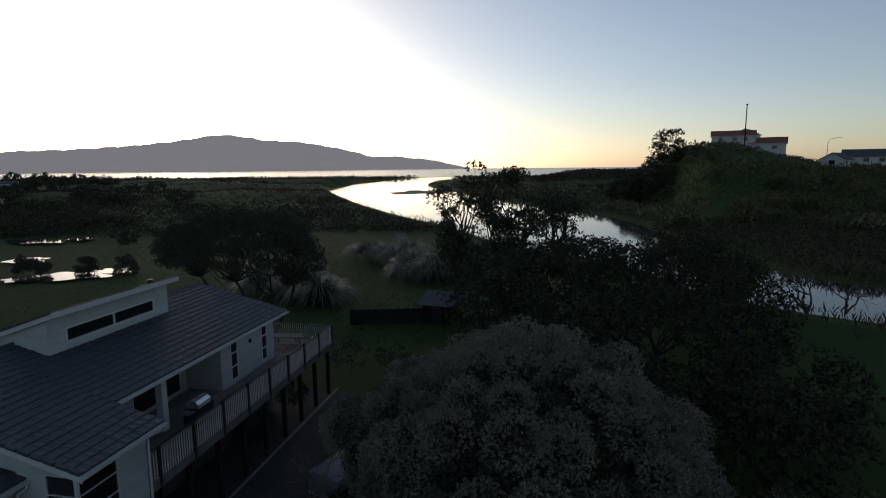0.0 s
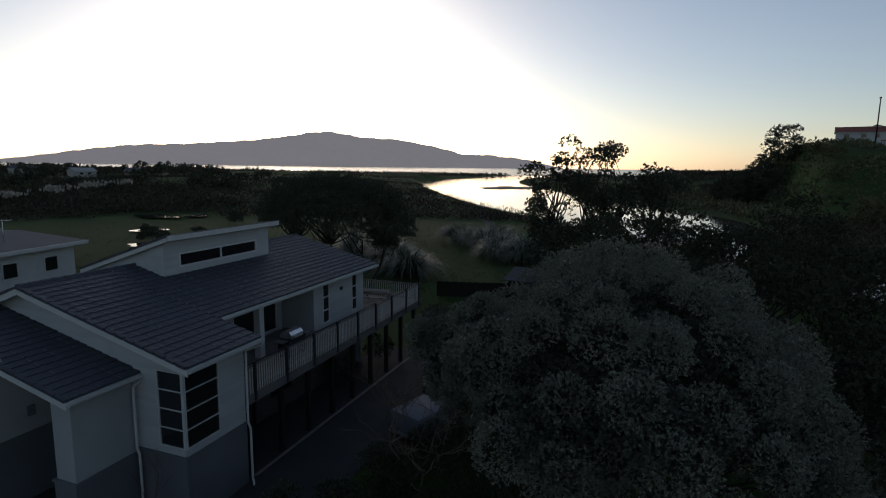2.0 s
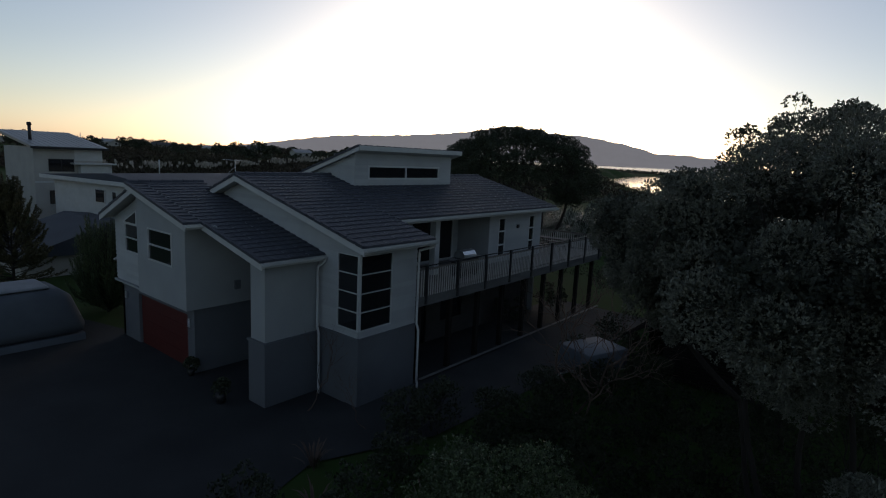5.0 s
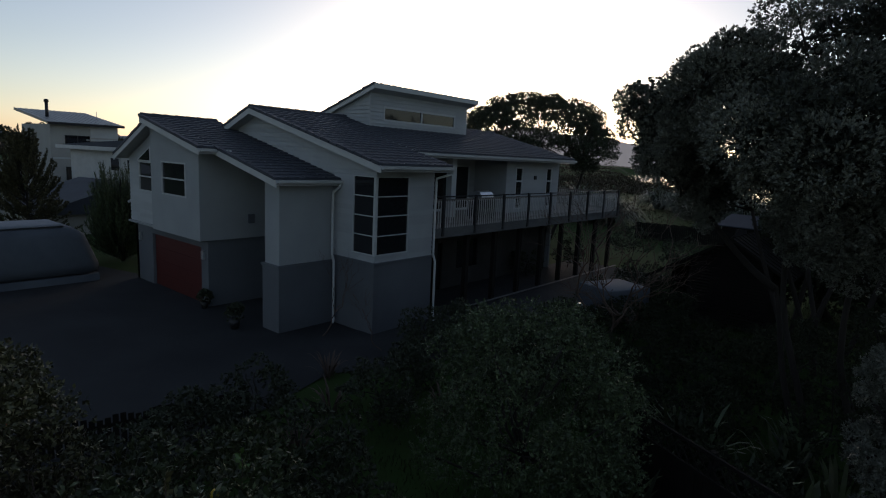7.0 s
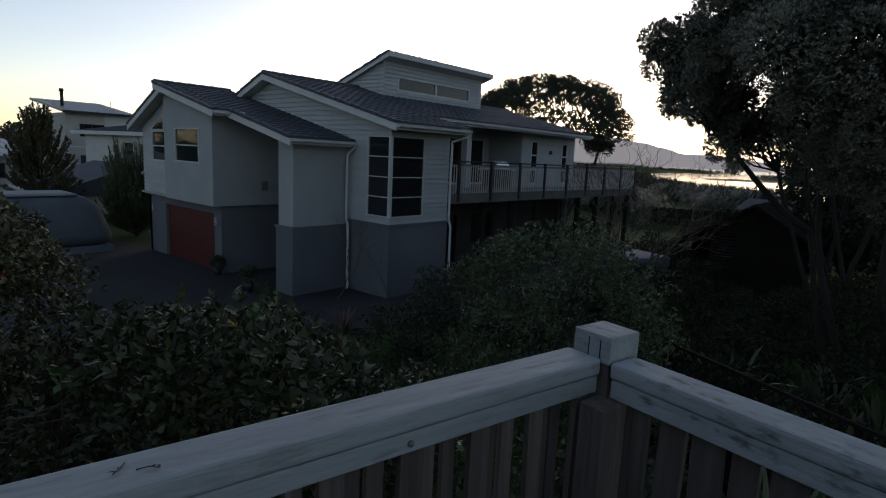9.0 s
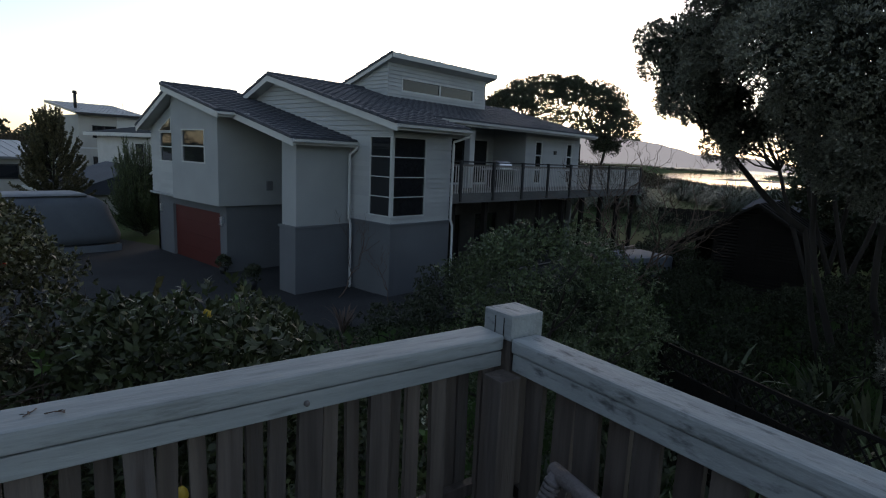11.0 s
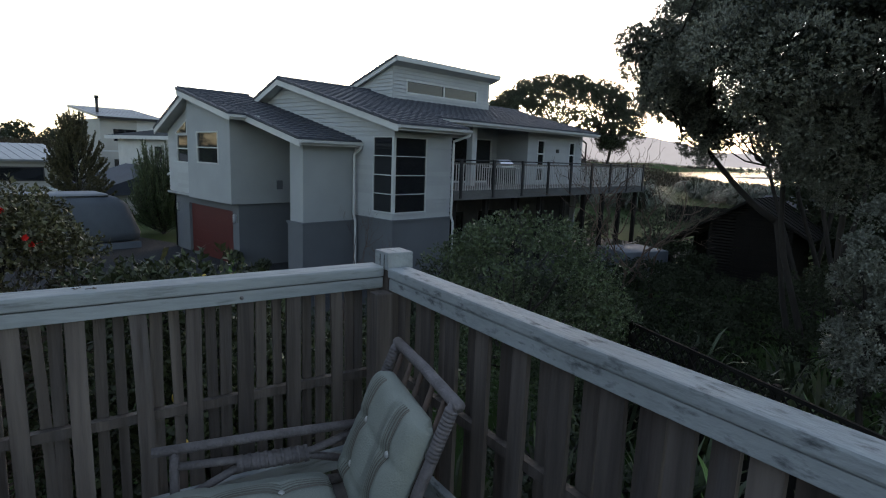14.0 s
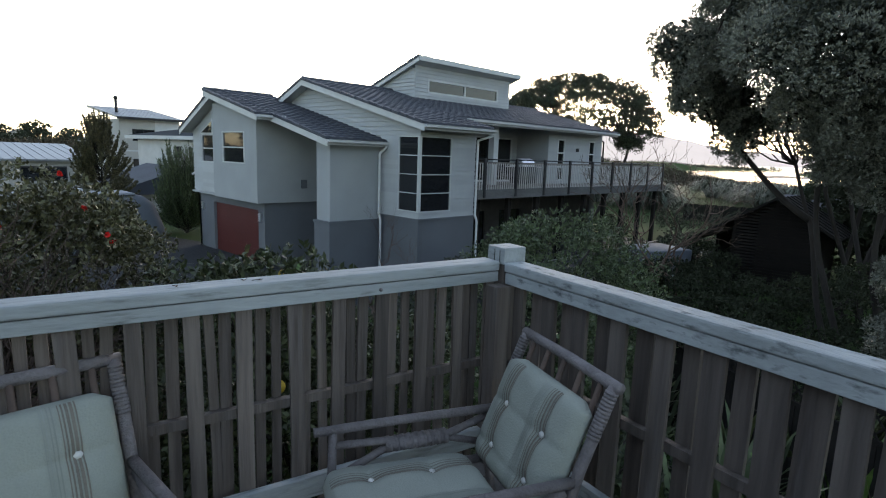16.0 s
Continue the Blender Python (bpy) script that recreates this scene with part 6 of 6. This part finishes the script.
# ---- other buildings ----
def gable_house(name, at, rz, L, W, H, rise, wall_m, roof_m, label, windows, group="", axis="x"):
    """A plain house: walls, a gabled roof with eaves, windows in their frames. windows: (side, along, z, w, h)."""
    h = thing(name, at, label, "house", group, rz)
    bm = bmesh.new()
    prism(bm, [(-W / 2, -1.0), (W / 2, -1.0), (W / 2, H), (0, H + rise), (-W / 2, H)], "x", -L / 2, L / 2)
    part("wall", bm, wall_m, h)
    for s in (-1, 1):
        bm = bmesh.new()
        e = 0.45
        k = rise / (W / 2)
        prism(bm, [(0, H + rise + 0.02), (s * (W / 2 + e), H - e * k + 0.02), (s * (W / 2 + e), H - e * k + 0.16), (0, H + rise + 0.18)], "x", -L / 2 - 0.4, L / 2 + 0.4)
        r = part("roof", bm, roof_m, h)
        box_part("gutter", (-L / 2 - 0.4, L / 2 + 0.4, s * (W / 2 + e) - 0.05, s * (W / 2 + e) + 0.05, H - e * k - 0.1, H - e * k + 0.06), "trim", h)
    for side, u, z, w, hh in windows:
        sgn = 1 if side[0] == "+" else -1
        d = [(u - w / 2, u + w / 2, *sorted((sgn * (W / 2 - 0.05), sgn * (W / 2 + 0.03))), z, z + hh)] if side[1] == "y" else [(*sorted((sgn * (L / 2 - 0.05), sgn * (L / 2 + 0.03))), u - w / 2, u + w / 2, z, z + hh)]
        fr = box_part("window", d[0], "trim", h)
        x0, x1, y0, y1, z0, z1 = d[0]
        if side[1] == "y":
            box_part("pane", (x0 + 0.08, x1 - 0.08, *sorted((sgn * (W / 2 + 0.02), sgn * (W / 2 + 0.045))), z0 + 0.08, z1 - 0.08), "glass", fr)
        else:
            box_part("pane", (*sorted((sgn * (L / 2 + 0.02), sgn * (L / 2 + 0.045))), y0 + 0.08, y1 - 0.08, z0 + 0.08, z1 - 0.08), "glass", fr)
    return h


# the low house next along
low = thing("flat_roofed_house", (-39.5, 18.3, 0), "white house with a low slate-grey roof behind the garage", "house", rz=9.5)
box_part("wall", (-15.4, -0.7, 0.7, 12.7, -0.5, 5.0), "trim", low)
bm = bmesh.new()
prism(bm, [(-16.1, 5.05), (0, 5.05), (0, 5.25), (-6.5, 5.85), (-16.1, 5.3)], "y", 0.0, 13.4)
part("roof", bm, "slate", low)
box_part("fascia", (-16.15, 0.05, -0.08, 0.0, 5.0, 5.3), "trim", low, "white fascia board")
box_part("fascia", (0.0, 0.08, 0.0, 13.4, 5.0, 5.27), "trim", low, "white fascia board")
for u0, u1, z0, z1 in ((-9.2, -7.9, 3.4, 4.55), (-6.9, -6.3, 3.2, 4.5), (-4.6, -4.0, 3.1, 4.45)):
    fr = box_part("window", (u0, u1, 0.62, 0.72, z0, z1), "trim", low)
    box_part("pane", (u0 + 0.1, u1 - 0.1, 0.59, 0.618, z0 + 0.1, z1 - 0.1), "glass", fr)
for k in range(3):
    fr = box_part("window", (-0.72, -0.62, 3.3 + k * 3.3, 4.5 + k * 3.3, 3.2, 4.4), "trim", low)
    box_part("pane", (-0.618, -0.59, 3.4 + k * 3.3, 4.4 + k * 3.3, 3.3, 4.3), "glass", fr)
tube_part("vent_pipe", [(-7.5, 5.0, 5.6), (-7.5, 5.0, 6.9)], 0.05, 0.05, "trim", low, "white vent pipe")
tube_part("aerial", [(-3.0, 9.0, 5.4), (-3.0, 9.0, 7.2)], 0.03, 0.02, "steel", low, "thin roof aerial")
tube_part("aerial_arm", [(-4.4, 9.0, 7.15), (-2.4, 9.0, 7.15)], 0.015, 0.015, "steel", low, sides=5)
for k in range(6):
    tube_part("aerial_arm", [(-4.3 + 0.36 * k, 8.7, 7.15), (-4.3 + 0.36 * k, 9.3, 7.15)], 0.01, 0.01, "steel", low, sides=5)
tube_part("aerial_arm", [(-3.9, 9.0, 6.0), (-3.0, 9.0, 6.6)], 0.015, 0.015, "steel", low, sides=5)
# dark garage beside it
dg = thing("dark_garage", (0, 0, 0), "low garage with a dark slate roof beyond the drive", "garage")
box_part("wall", (-46, -38.5, 9.8, 15.8, -0.3, 1.35), "cream", dg)
bm = bmesh.new()
prism(bm, [(9.4, 1.3), (16.2, 1.3), (16.2, 2.9), (14.5, 3.1)], "x", -46.4, -38.1)
part("roof", bm, "slate", dg)
box_part("gutter", (-46.4, -38.05, 9.32, 9.42, 1.2, 1.36), "trim", dg)
# two-storey house further off
far = thing("upright_house", (-71.6, 22.6, 0.3), "two-storey cream house with a pale iron roof", "house", rz=0)
box_part("wall", (-6, 4.2, -4.2, 2.1, -1.3, 6.9), "cream", far)
bm = bmesh.new()
prism(bm, [(-7.0, 8.4), (5.0, 6.9), (5.0, 7.1), (-7.0, 8.65)], "y", -4.6, 2.5)
part("roof", bm, "iron", far)
for k in range(13):
    y = -4.55 + k * 0.54
    bm = bmesh.new()
    prism(bm, [(-7.0, 8.652), (5.0, 7.102), (5.0, 7.14), (-7.0, 8.69)], "y", y, y + 0.04)
    part("roof_rib", bm, "iron", far)
box_part("gutter", (5.0, 5.12, -4.6, 2.5, 6.86, 7.1), "black", far)
for y0, y1, z0, z1 in ((-2.95, -0.65, 4.55, 5.85), (-3, -1, 1.2, 2.6)):
    fr = box_part("window", (4.15, 4.26, y0, y1, z0, z1), "black", far, "dark-framed window")
    for j in range(2):
        m_ = (y0 + y1) / 2
        box_part("pane", (4.262, 4.28, (y0, m_)[j] + 0.06, (m_, y1)[j] - 0.06, z0 + 0.07, z1 - 0.07), "glass", fr)
box_part("belt", (4.2, 4.24, -4.2, -0.34, 3.4, 3.55), "trim", far)
box_part("wall_panel", (4.2, 4.23, -0.55, 2.1, 5.7, 6.88), "trim", far, "white panel beside the window")
box_part("porch_wall", (4.24, 5.1, -0.3, 2.7, -1.3, 5.34), "trim", far)
box_part("porch_roof", (4.24, 5.5, -1.0, 3.0, 5.345, 5.5), "cream", far)
box_part("porch_gutter", (5.5, 5.6, -1.0, 3.0, 5.36, 5.53), "trim", far, "white gutter")
tube_part("flue", [(0.5, -3.4, 7.4), (0.5, -3.4, 9.2)], 0.16, 0.16, "black", far, "black chimney flue")
tube_part("flue_cowl", [(0.5, -3.4, 9.2), (0.5, -3.4, 9.5)], 0.24, 0.2, "black", far)
tube_part("aerial", [(-1, 1.8, 7.7), (-1, 1.8, 8.7)], 0.03, 0.03, "steel", far)
# long shed with a pale iron roof
ls = thing("iron_roofed_shed", (-56, 6.6, 0), "long low building under a pale ribbed iron roof", "shed")
box_part("wall", (-5, 5, -9, 5.0, -0.5, 3.0), "cream", ls)
bm = bmesh.new()
prism(bm, [(-5.6, 4.1), (5.6, 3.0), (5.6, 3.15), (-5.6, 4.3)], "y", -9.5, 5.5)
part("roof", bm, "iron", ls)
for k in range(22):
    y = -9.4 + k * 0.68
    bm = bmesh.new()
    prism(bm, [(-5.6, 4.302), (5.6, 3.152), (5.6, 3.19), (-5.6, 4.34)], "y", y, y + 0.05)
    part("roof_rib", bm, "iron", ls)
fr = box_part("window", (4.95, 5.06, 0.5, 3.5, 1.5, 2.6), "black", ls)
box_part("pane", (5.062, 5.08, 0.6, 3.4, 1.6, 2.5), "glass", fr)
# houses on the hill
WHITE_RED, WHITE_DARK = "white hilltop house with a red tiled roof", "white gabled house with a dark roof on the hill"
def on_hill(a, r, down):
    x, y, z = at_az(a, r)
    return x, y, z - down


gable_house("hill_house", on_hill(15.9, 232, -0.2), -14, 14, 8, 3.4, 1.7, "trim", "redroof", WHITE_RED, [("-y", -4, 1.4, 1.6, 1.3), ("-y", 0.5, 1.4, 1.6, 1.3), ("-y", 4, 1.4, 1.2, 1.3)], "houses on the hill")
gable_house("hill_house", on_hill(17.0, 235, 0.0), 62, 7, 7.5, 5.2, 1.9, "trim", "redroof", WHITE_RED, [("-x", -1.6, 3.6, 1.4, 1.2), ("-x", 1.6, 3.6, 1.4, 1.2)], "houses on the hill")
gable_house("hill_house", on_hill(18.7, 232, 0.0), -20, 11, 8, 4.0, 1.9, "trim", "redroof", WHITE_RED, [("-y", -3, 1.8, 1.6, 1.3), ("-y", 2, 1.8, 1.6, 1.3)], "houses on the hill")
gable_house("hill_house", on_hill(23.7, 222, 0.4), 50, 8, 7, 2.8, 2.0, "trim", "darkroof", WHITE_DARK, [("-y", -2, 1, 1.4, 1.2), ("-y", 2, 1, 1.4, 1.2), ("-x", 0, 1.2, 1.8, 1.4)], "houses on the hill")
gable_house("hill_house", on_hill(25.6, 230, 0.2), -20, 12, 8, 4.2, 2.2, "trim", "darkroof", WHITE_DARK, [("-y", -4, 2.4, 1.6, 1.3), ("-y", 0, 2.4, 1.6, 1.3), ("-y", 4, 2.4, 1.6, 1.3)], "houses on the hill")
gable_house("hill_house", on_hill(28.4, 236, 0.0), -30, 11, 8, 6.4, 2.2, "cream", "darkroof", "pale gabled house with a dark roof on the hill", [("-y", -3, 4, 1.6, 1.3), ("-y", 2, 4, 2.2, 1.3)], "houses on the hill")
pole = thing("flag_pole", at_az(16.86, 222), "tall dark bare pole on the hilltop", "pole")
tube_part("mast", [(0, 0, -0.3), (0, 0, 14.6)], 0.22, 0.16, "shed", pole)
tube_part("cap", [(0, 0, 14.6), (0, 0, 15.0)], 0.36, 0.3, "shed", pole)
lampy = thing("street_lamp", at_az(23.0, 240), "curved grey street lamp on the hill road", "street lamp")
tube_part("mast", [(0, 0, 0), (0, 0, 8.5), (0.6, 0, 9.8), (3.0, 0, 10.4)], 0.12, 0.08, "steel", lampy)
box_part("lamp_head", (3.0, 4.2, -0.2, 0.2, 10.3, 10.5), "steel", lampy)
# far houses on the dunes
for i in range(9):
    a, r = radians(-82 + i * 4.1), 345 + (i * 53) % 90
    x, y = r * math.sin(a), r * math.cos(a)
    gable_house("dune_house", (x, y, float(height(x, y)) + 0.6), (i * 37) % 90, 11, 7.5, 2.8, 1.6, "cream", "iron" if i % 2 else "darkroof", "small far-off house among the dune trees", [("-y", -2, 0.9, 1.8, 1.2), ("-y", 2, 0.9, 1.8, 1.2), ("+x", 0, 0.9, 1.8, 1.2)], "houses on the dunes")
# small hut and dark wall on the lawn
hut = thing("garden_hut", (-9.2, 48.0, 0), "dark garden hut with a grey roof and pale end wall", "hut", rz=-8)
box_part("wall", (-1.42, 1.5, -1.2, 1.2, -0.1, 1.6), "shed", hut)
bm = bmesh.new()
prism(bm, [(-1.25, -0.1), (-0.75, -0.1), (-0.75, 1.72), (-1.25, 1.5)], "x", -1.5, -1.424)
part("end_wall", bm, "cream", hut, "pale end wall")
bm = bmesh.new()
prism(bm, [(-1.45, 1.6), (1.3, 2.35), (1.3, 2.43), (-1.45, 1.68)], "x", -1.8, 1.9)
part("roof", bm, "slate", hut)
box_part("door", (-0.4, 0.4, -1.24, -1.203, 0, 1.5), "black", hut)
fence = thing("paling_fence", (-16.8, 45.2, 0), "dark stained paling fence across the lawn", "fence", rz=16)
for k in range(44):
    box_part("paling", (k * 0.15, k * 0.15 + 0.14, -0.02, 0.0, -0.1, 1.35 + 0.03 * math.sin(k * 7.7)), "shed", fence)
for z in (0.35, 1.05):
    box_part("fence_rail", (0, 6.6, 0.002, 0.05, z, z + 0.08), "shed", fence)

# ---- slatted shed under the trees ----
shed = thing("slatted_shed", (-4.5, 22.7, 0), "dark slatted garden shed with an open lean-to under the trees", "shed")
SW, SA, SLOPE = 1.4, 3.4, 0.63
for k in range(28):
    z = 0.1 + k * 0.115
    lim = min(SW, (SA - 0.1 - z) / SLOPE)
    if lim < 0.12:
        break
    box_part("slat", (-lim, lim, -0.03, 0.0, z, z + 0.08), "shed", shed)
for x in (-SW + 0.06, 0, SW - 0.06):
    box_part("stud", (x - 0.05, x + 0.05, 0.002, 0.1, -0.1, SA - SLOPE * abs(x) - 0.12), "shed", shed)
for y in (0.0, 2.6):
    box_part("post", (-2.85, -2.75, y, y + 0.1, -0.1, SA - SLOPE * 2.8 - 0.06), "shed", shed)
bm = bmesh.new()
prism(bm, [(-2.8, 0), (SW, 0), (SW, SA - SLOPE * SW - 0.1), (0, SA - 0.1), (-2.8, SA - SLOPE * 2.8 - 0.1)], "y", 2.85, 2.95)
part("back_wall", bm, "shed", shed)
for s in (-1, 1):
    box_part("side_wall", (*sorted((s * (SW - 0.1), s * SW)), 0.11, 2.8, 0, SA - SLOPE * SW - 0.1), "shed", shed)
    run = 2.95 if s < 0 else 2.0
    bm = bmesh.new()
    prism(bm, [(0, SA - 0.06), (s * run, SA - SLOPE * run - 0.06), (s * run, SA - SLOPE * run), (0, SA)], "y", -0.3, 3.2)
    rs = part("roof", bm, "shed", shed, "dark shed roof toned for tree shade")
    for k in range(8):
        y = -0.28 + k * 0.48
        bm = bmesh.new()
        prism(bm, [(0, SA + 0.002), (s * run, SA - SLOPE * run + 0.002), (s * run, SA - SLOPE * run + 0.045), (0, SA + 0.045)], "y", y, y + 0.05)
        part("batten", bm, "shed", rs)

# ---- trellis fence in the garden below ----
trellis = thing("trellis_fence", (-2.6, 9.35, 0), "dark paling fence with a lattice top across the garden", "fence", rz=-27)
for k in range(29):
    box_part("paling", (k * 0.15, k * 0.15 + 0.14, -0.012, 0.012, -0.1, 1.42), "shed", trellis)
for k in range(4):
    box_part("post", (k * 1.41 - 0.045, k * 1.41 + 0.045, 0.014, 0.1, -0.2, 1.86), "shed", trellis)
for z in (1.43, 1.8):
    box_part("fence_rail", (0, 4.34, -0.03, 0.012, z, z + 0.05), "shed", trellis)
for k in range(24):
    for s_ in (-1, 1):
        u = 0.02 + k * 0.18
        lean = 0.14 * s_
        bm = bmesh.new()
        y0, y1 = (-0.014, -0.004) if s_ < 0 else (-0.003, 0.007)
        prism(bm, [(u - lean, 1.482), (u - lean + 0.03, 1.482), (u + lean + 0.03, 1.798), (u + lean, 1.798)], "y", y0, y1)
        part("lattice_slat", bm, "shed", trellis)

# ---- things about the house ----
cv = thing("covered_caravan", (-26.4, 5.6, 0.0), "caravan under a fitted grey-blue cloth cover", "caravan")
bm = bmesh.new()
box(bm, -1.25, 1.25, -3.4, 3.2, 0.3, 2.35, 0.42)
for v in bm.verts:
    k_ = max(0.0, v.co.z - 0.9) / 1.45
    v.co.x *= 1 - 0.14 * k_
    if v.co.y > 0:
        v.co.y -= 0.9 * k_ * k_
    v.co.x += 0.03 * math.sin(v.co.y * 5 + v.co.z * 3)
    v.co.z += 0.02 * math.sin(v.co.y * 3.1)
part("cover", bm, "tarp", cv, smooth=True)
bm = bmesh.new()
box(bm, -0.95, 0.95, -3.1, 2.0, 2.28, 2.44, 0.12)
part("cover_top", bm, "tarp_top", cv, "paler sagging cover top", True)
box_part("skirt", (-1.2, 1.2, -3.3, 3.1, 0.03, 0.32), "tarp", cv)
tr = thing("garden_trailer", (-8.0, 20.8, 0.0), "low steel trailer with a pale tarpaulin over its load", "trailer", rz=-18)
box_part("bed", (-0.75, 0.75, -1.2, 1.2, 0.42, 0.5), "steel", tr)
bm = bmesh.new()
box(bm, -0.8, 0.8, -1.1, 1.1, 0.5, 1.3, 0.05)
for v in bm.verts:
    v.co.z += 0.03 * math.sin(v.co.x * 3 + v.co.y * 2)
part("tarpaulin", bm, "tarp", tr, "silver tarpaulin", True)
for s in (-1, 1):
    w_ = tube_part("wheel", [(s * 0.82, 0, 0.28), (s * 0.95, 0, 0.28)], 0.28, 0.28, "black", tr, sides=16)
    tube_part("rim", [(s * 0.94, 0, 0.28), (s * 0.965, 0, 0.28)], 0.15, 0.13, "steel", w_, sides=12)
tube_part("drawbar", [(0, -1.2, 0.45), (0, -2.1, 0.4), (0, -2.15, 0.02)], 0.035, 0.035, "steel", tr)
bbq = thing("barbecue", (-13.5, 19.4, 3.32), "barbecue with a rounded steel hood on the deck", "barbecue", rz=90)
box_part("cabinet", (-0.6, 0.6, -0.28, 0.28, 0.12, 0.82), "black", bbq)
bm = bmesh.new()
prism(bm, [(-0.3, 0.84), (0.3, 0.84), (0.28, 1.0), (0.17, 1.13), (0.0, 1.18), (-0.17, 1.13), (-0.28, 1.0)], "x", -0.42, 0.42)
part("hood", bm, "steel", bbq, "shining curved steel hood")
tube_part("hood_handle", [(-0.3, -0.36, 0.95), (0.3, -0.36, 0.95)], 0.015, 0.015, "steel", bbq)
for s in (-1, 1):
    box_part("side_shelf", (*sorted((s * 0.61, s * 0.95)), -0.25, 0.25, 0.8, 0.84), "steel", bbq)
    for y in (-0.22, 0.22):
        tube_part("castor", [(s * 0.5 - 0.02, y, 0.055), (s * 0.5 + 0.02, y, 0.055)], 0.055, 0.055, "black", bbq, sides=10)
tb = thing("picnic_table", (-14.6, 29.2, 3.32), "pale timber picnic table with benches on the deck", "table", rz=8)
for k in range(5):
    box_part("top_plank", (-0.9, 0.9, -0.36 + k * 0.145, -0.225 + k * 0.145, 0.70, 0.74), "pale_timber", tb)
for s in (-1, 1):
    box_part("bench", (-0.9, 0.9, *sorted((s * 0.55, s * 0.8)), 0.42, 0.46), "pale_timber", tb)
    tube_part("leg", [(s * 0.65, -0.62, 0.0), (s * 0.65, -0.2, 0.7)], 0.035, 0.035, "pale_timber", tb, sides=6)
    tube_part("leg", [(s * 0.65, 0.62, 0.0), (s * 0.65, 0.2, 0.7)], 0.035, 0.035, "pale_timber", tb, sides=6)
    box_part("bearer", (s * 0.65 - 0.04, s * 0.65 + 0.04, -0.75, 0.75, 0.36, 0.42), "pale_timber", tb)
for i, (x, y, s) in enumerate([(-15.8, 9.5, 0.8), (-18.6, 9.9, 0.6)]):
    pt = thing("potted_plant", (x, y, 0.03), "dark shrub in a round pot by the entry", "pot plant", "pots by the entry")
    bm = bmesh.new()
    tube(bm, [(0, 0, 0), (0, 0, 0.2 * s), (0, 0, 0.4 * s)], 0.16 * s, 0.24 * s, 14)
    part("pot", bm, "black", pt, smooth=True)
    g = np.random.default_rng(600 + i)
    P, D, N = foliage(g, np.array([(0, 0, 0.6 * s, 0.26), (0.1, 0, 0.8 * s, 0.22), (-0.08, 0.05, 0.75 * s, 0.2)]), 60, 5)
    leaf_ob("leaves", P, D, 0.09, 0.25, "dark_leaf", pt, seed=i)
edge = thing("drive_fence", (-11.2, 2.4, 0), "low dark paling fence along the drive", "fence", rz=76)
for k in range(34):
    box_part("paling", (k * 0.13, k * 0.13 + 0.1, -0.02, 0.0, -0.05, 0.62 + 0.04 * math.sin(k * 5.1)), "shed", edge)
box_part("fence_rail", (0, 4.4, 0.002, 0.04, 0.4, 0.47), "shed", edge)
ribbon("kerb_plinth", [(-12.35, 15.4, 0.16), (-12.35, 31.2, 0.16)], 0.14, "kerb", "pale concrete edging under the deck", "kerb")
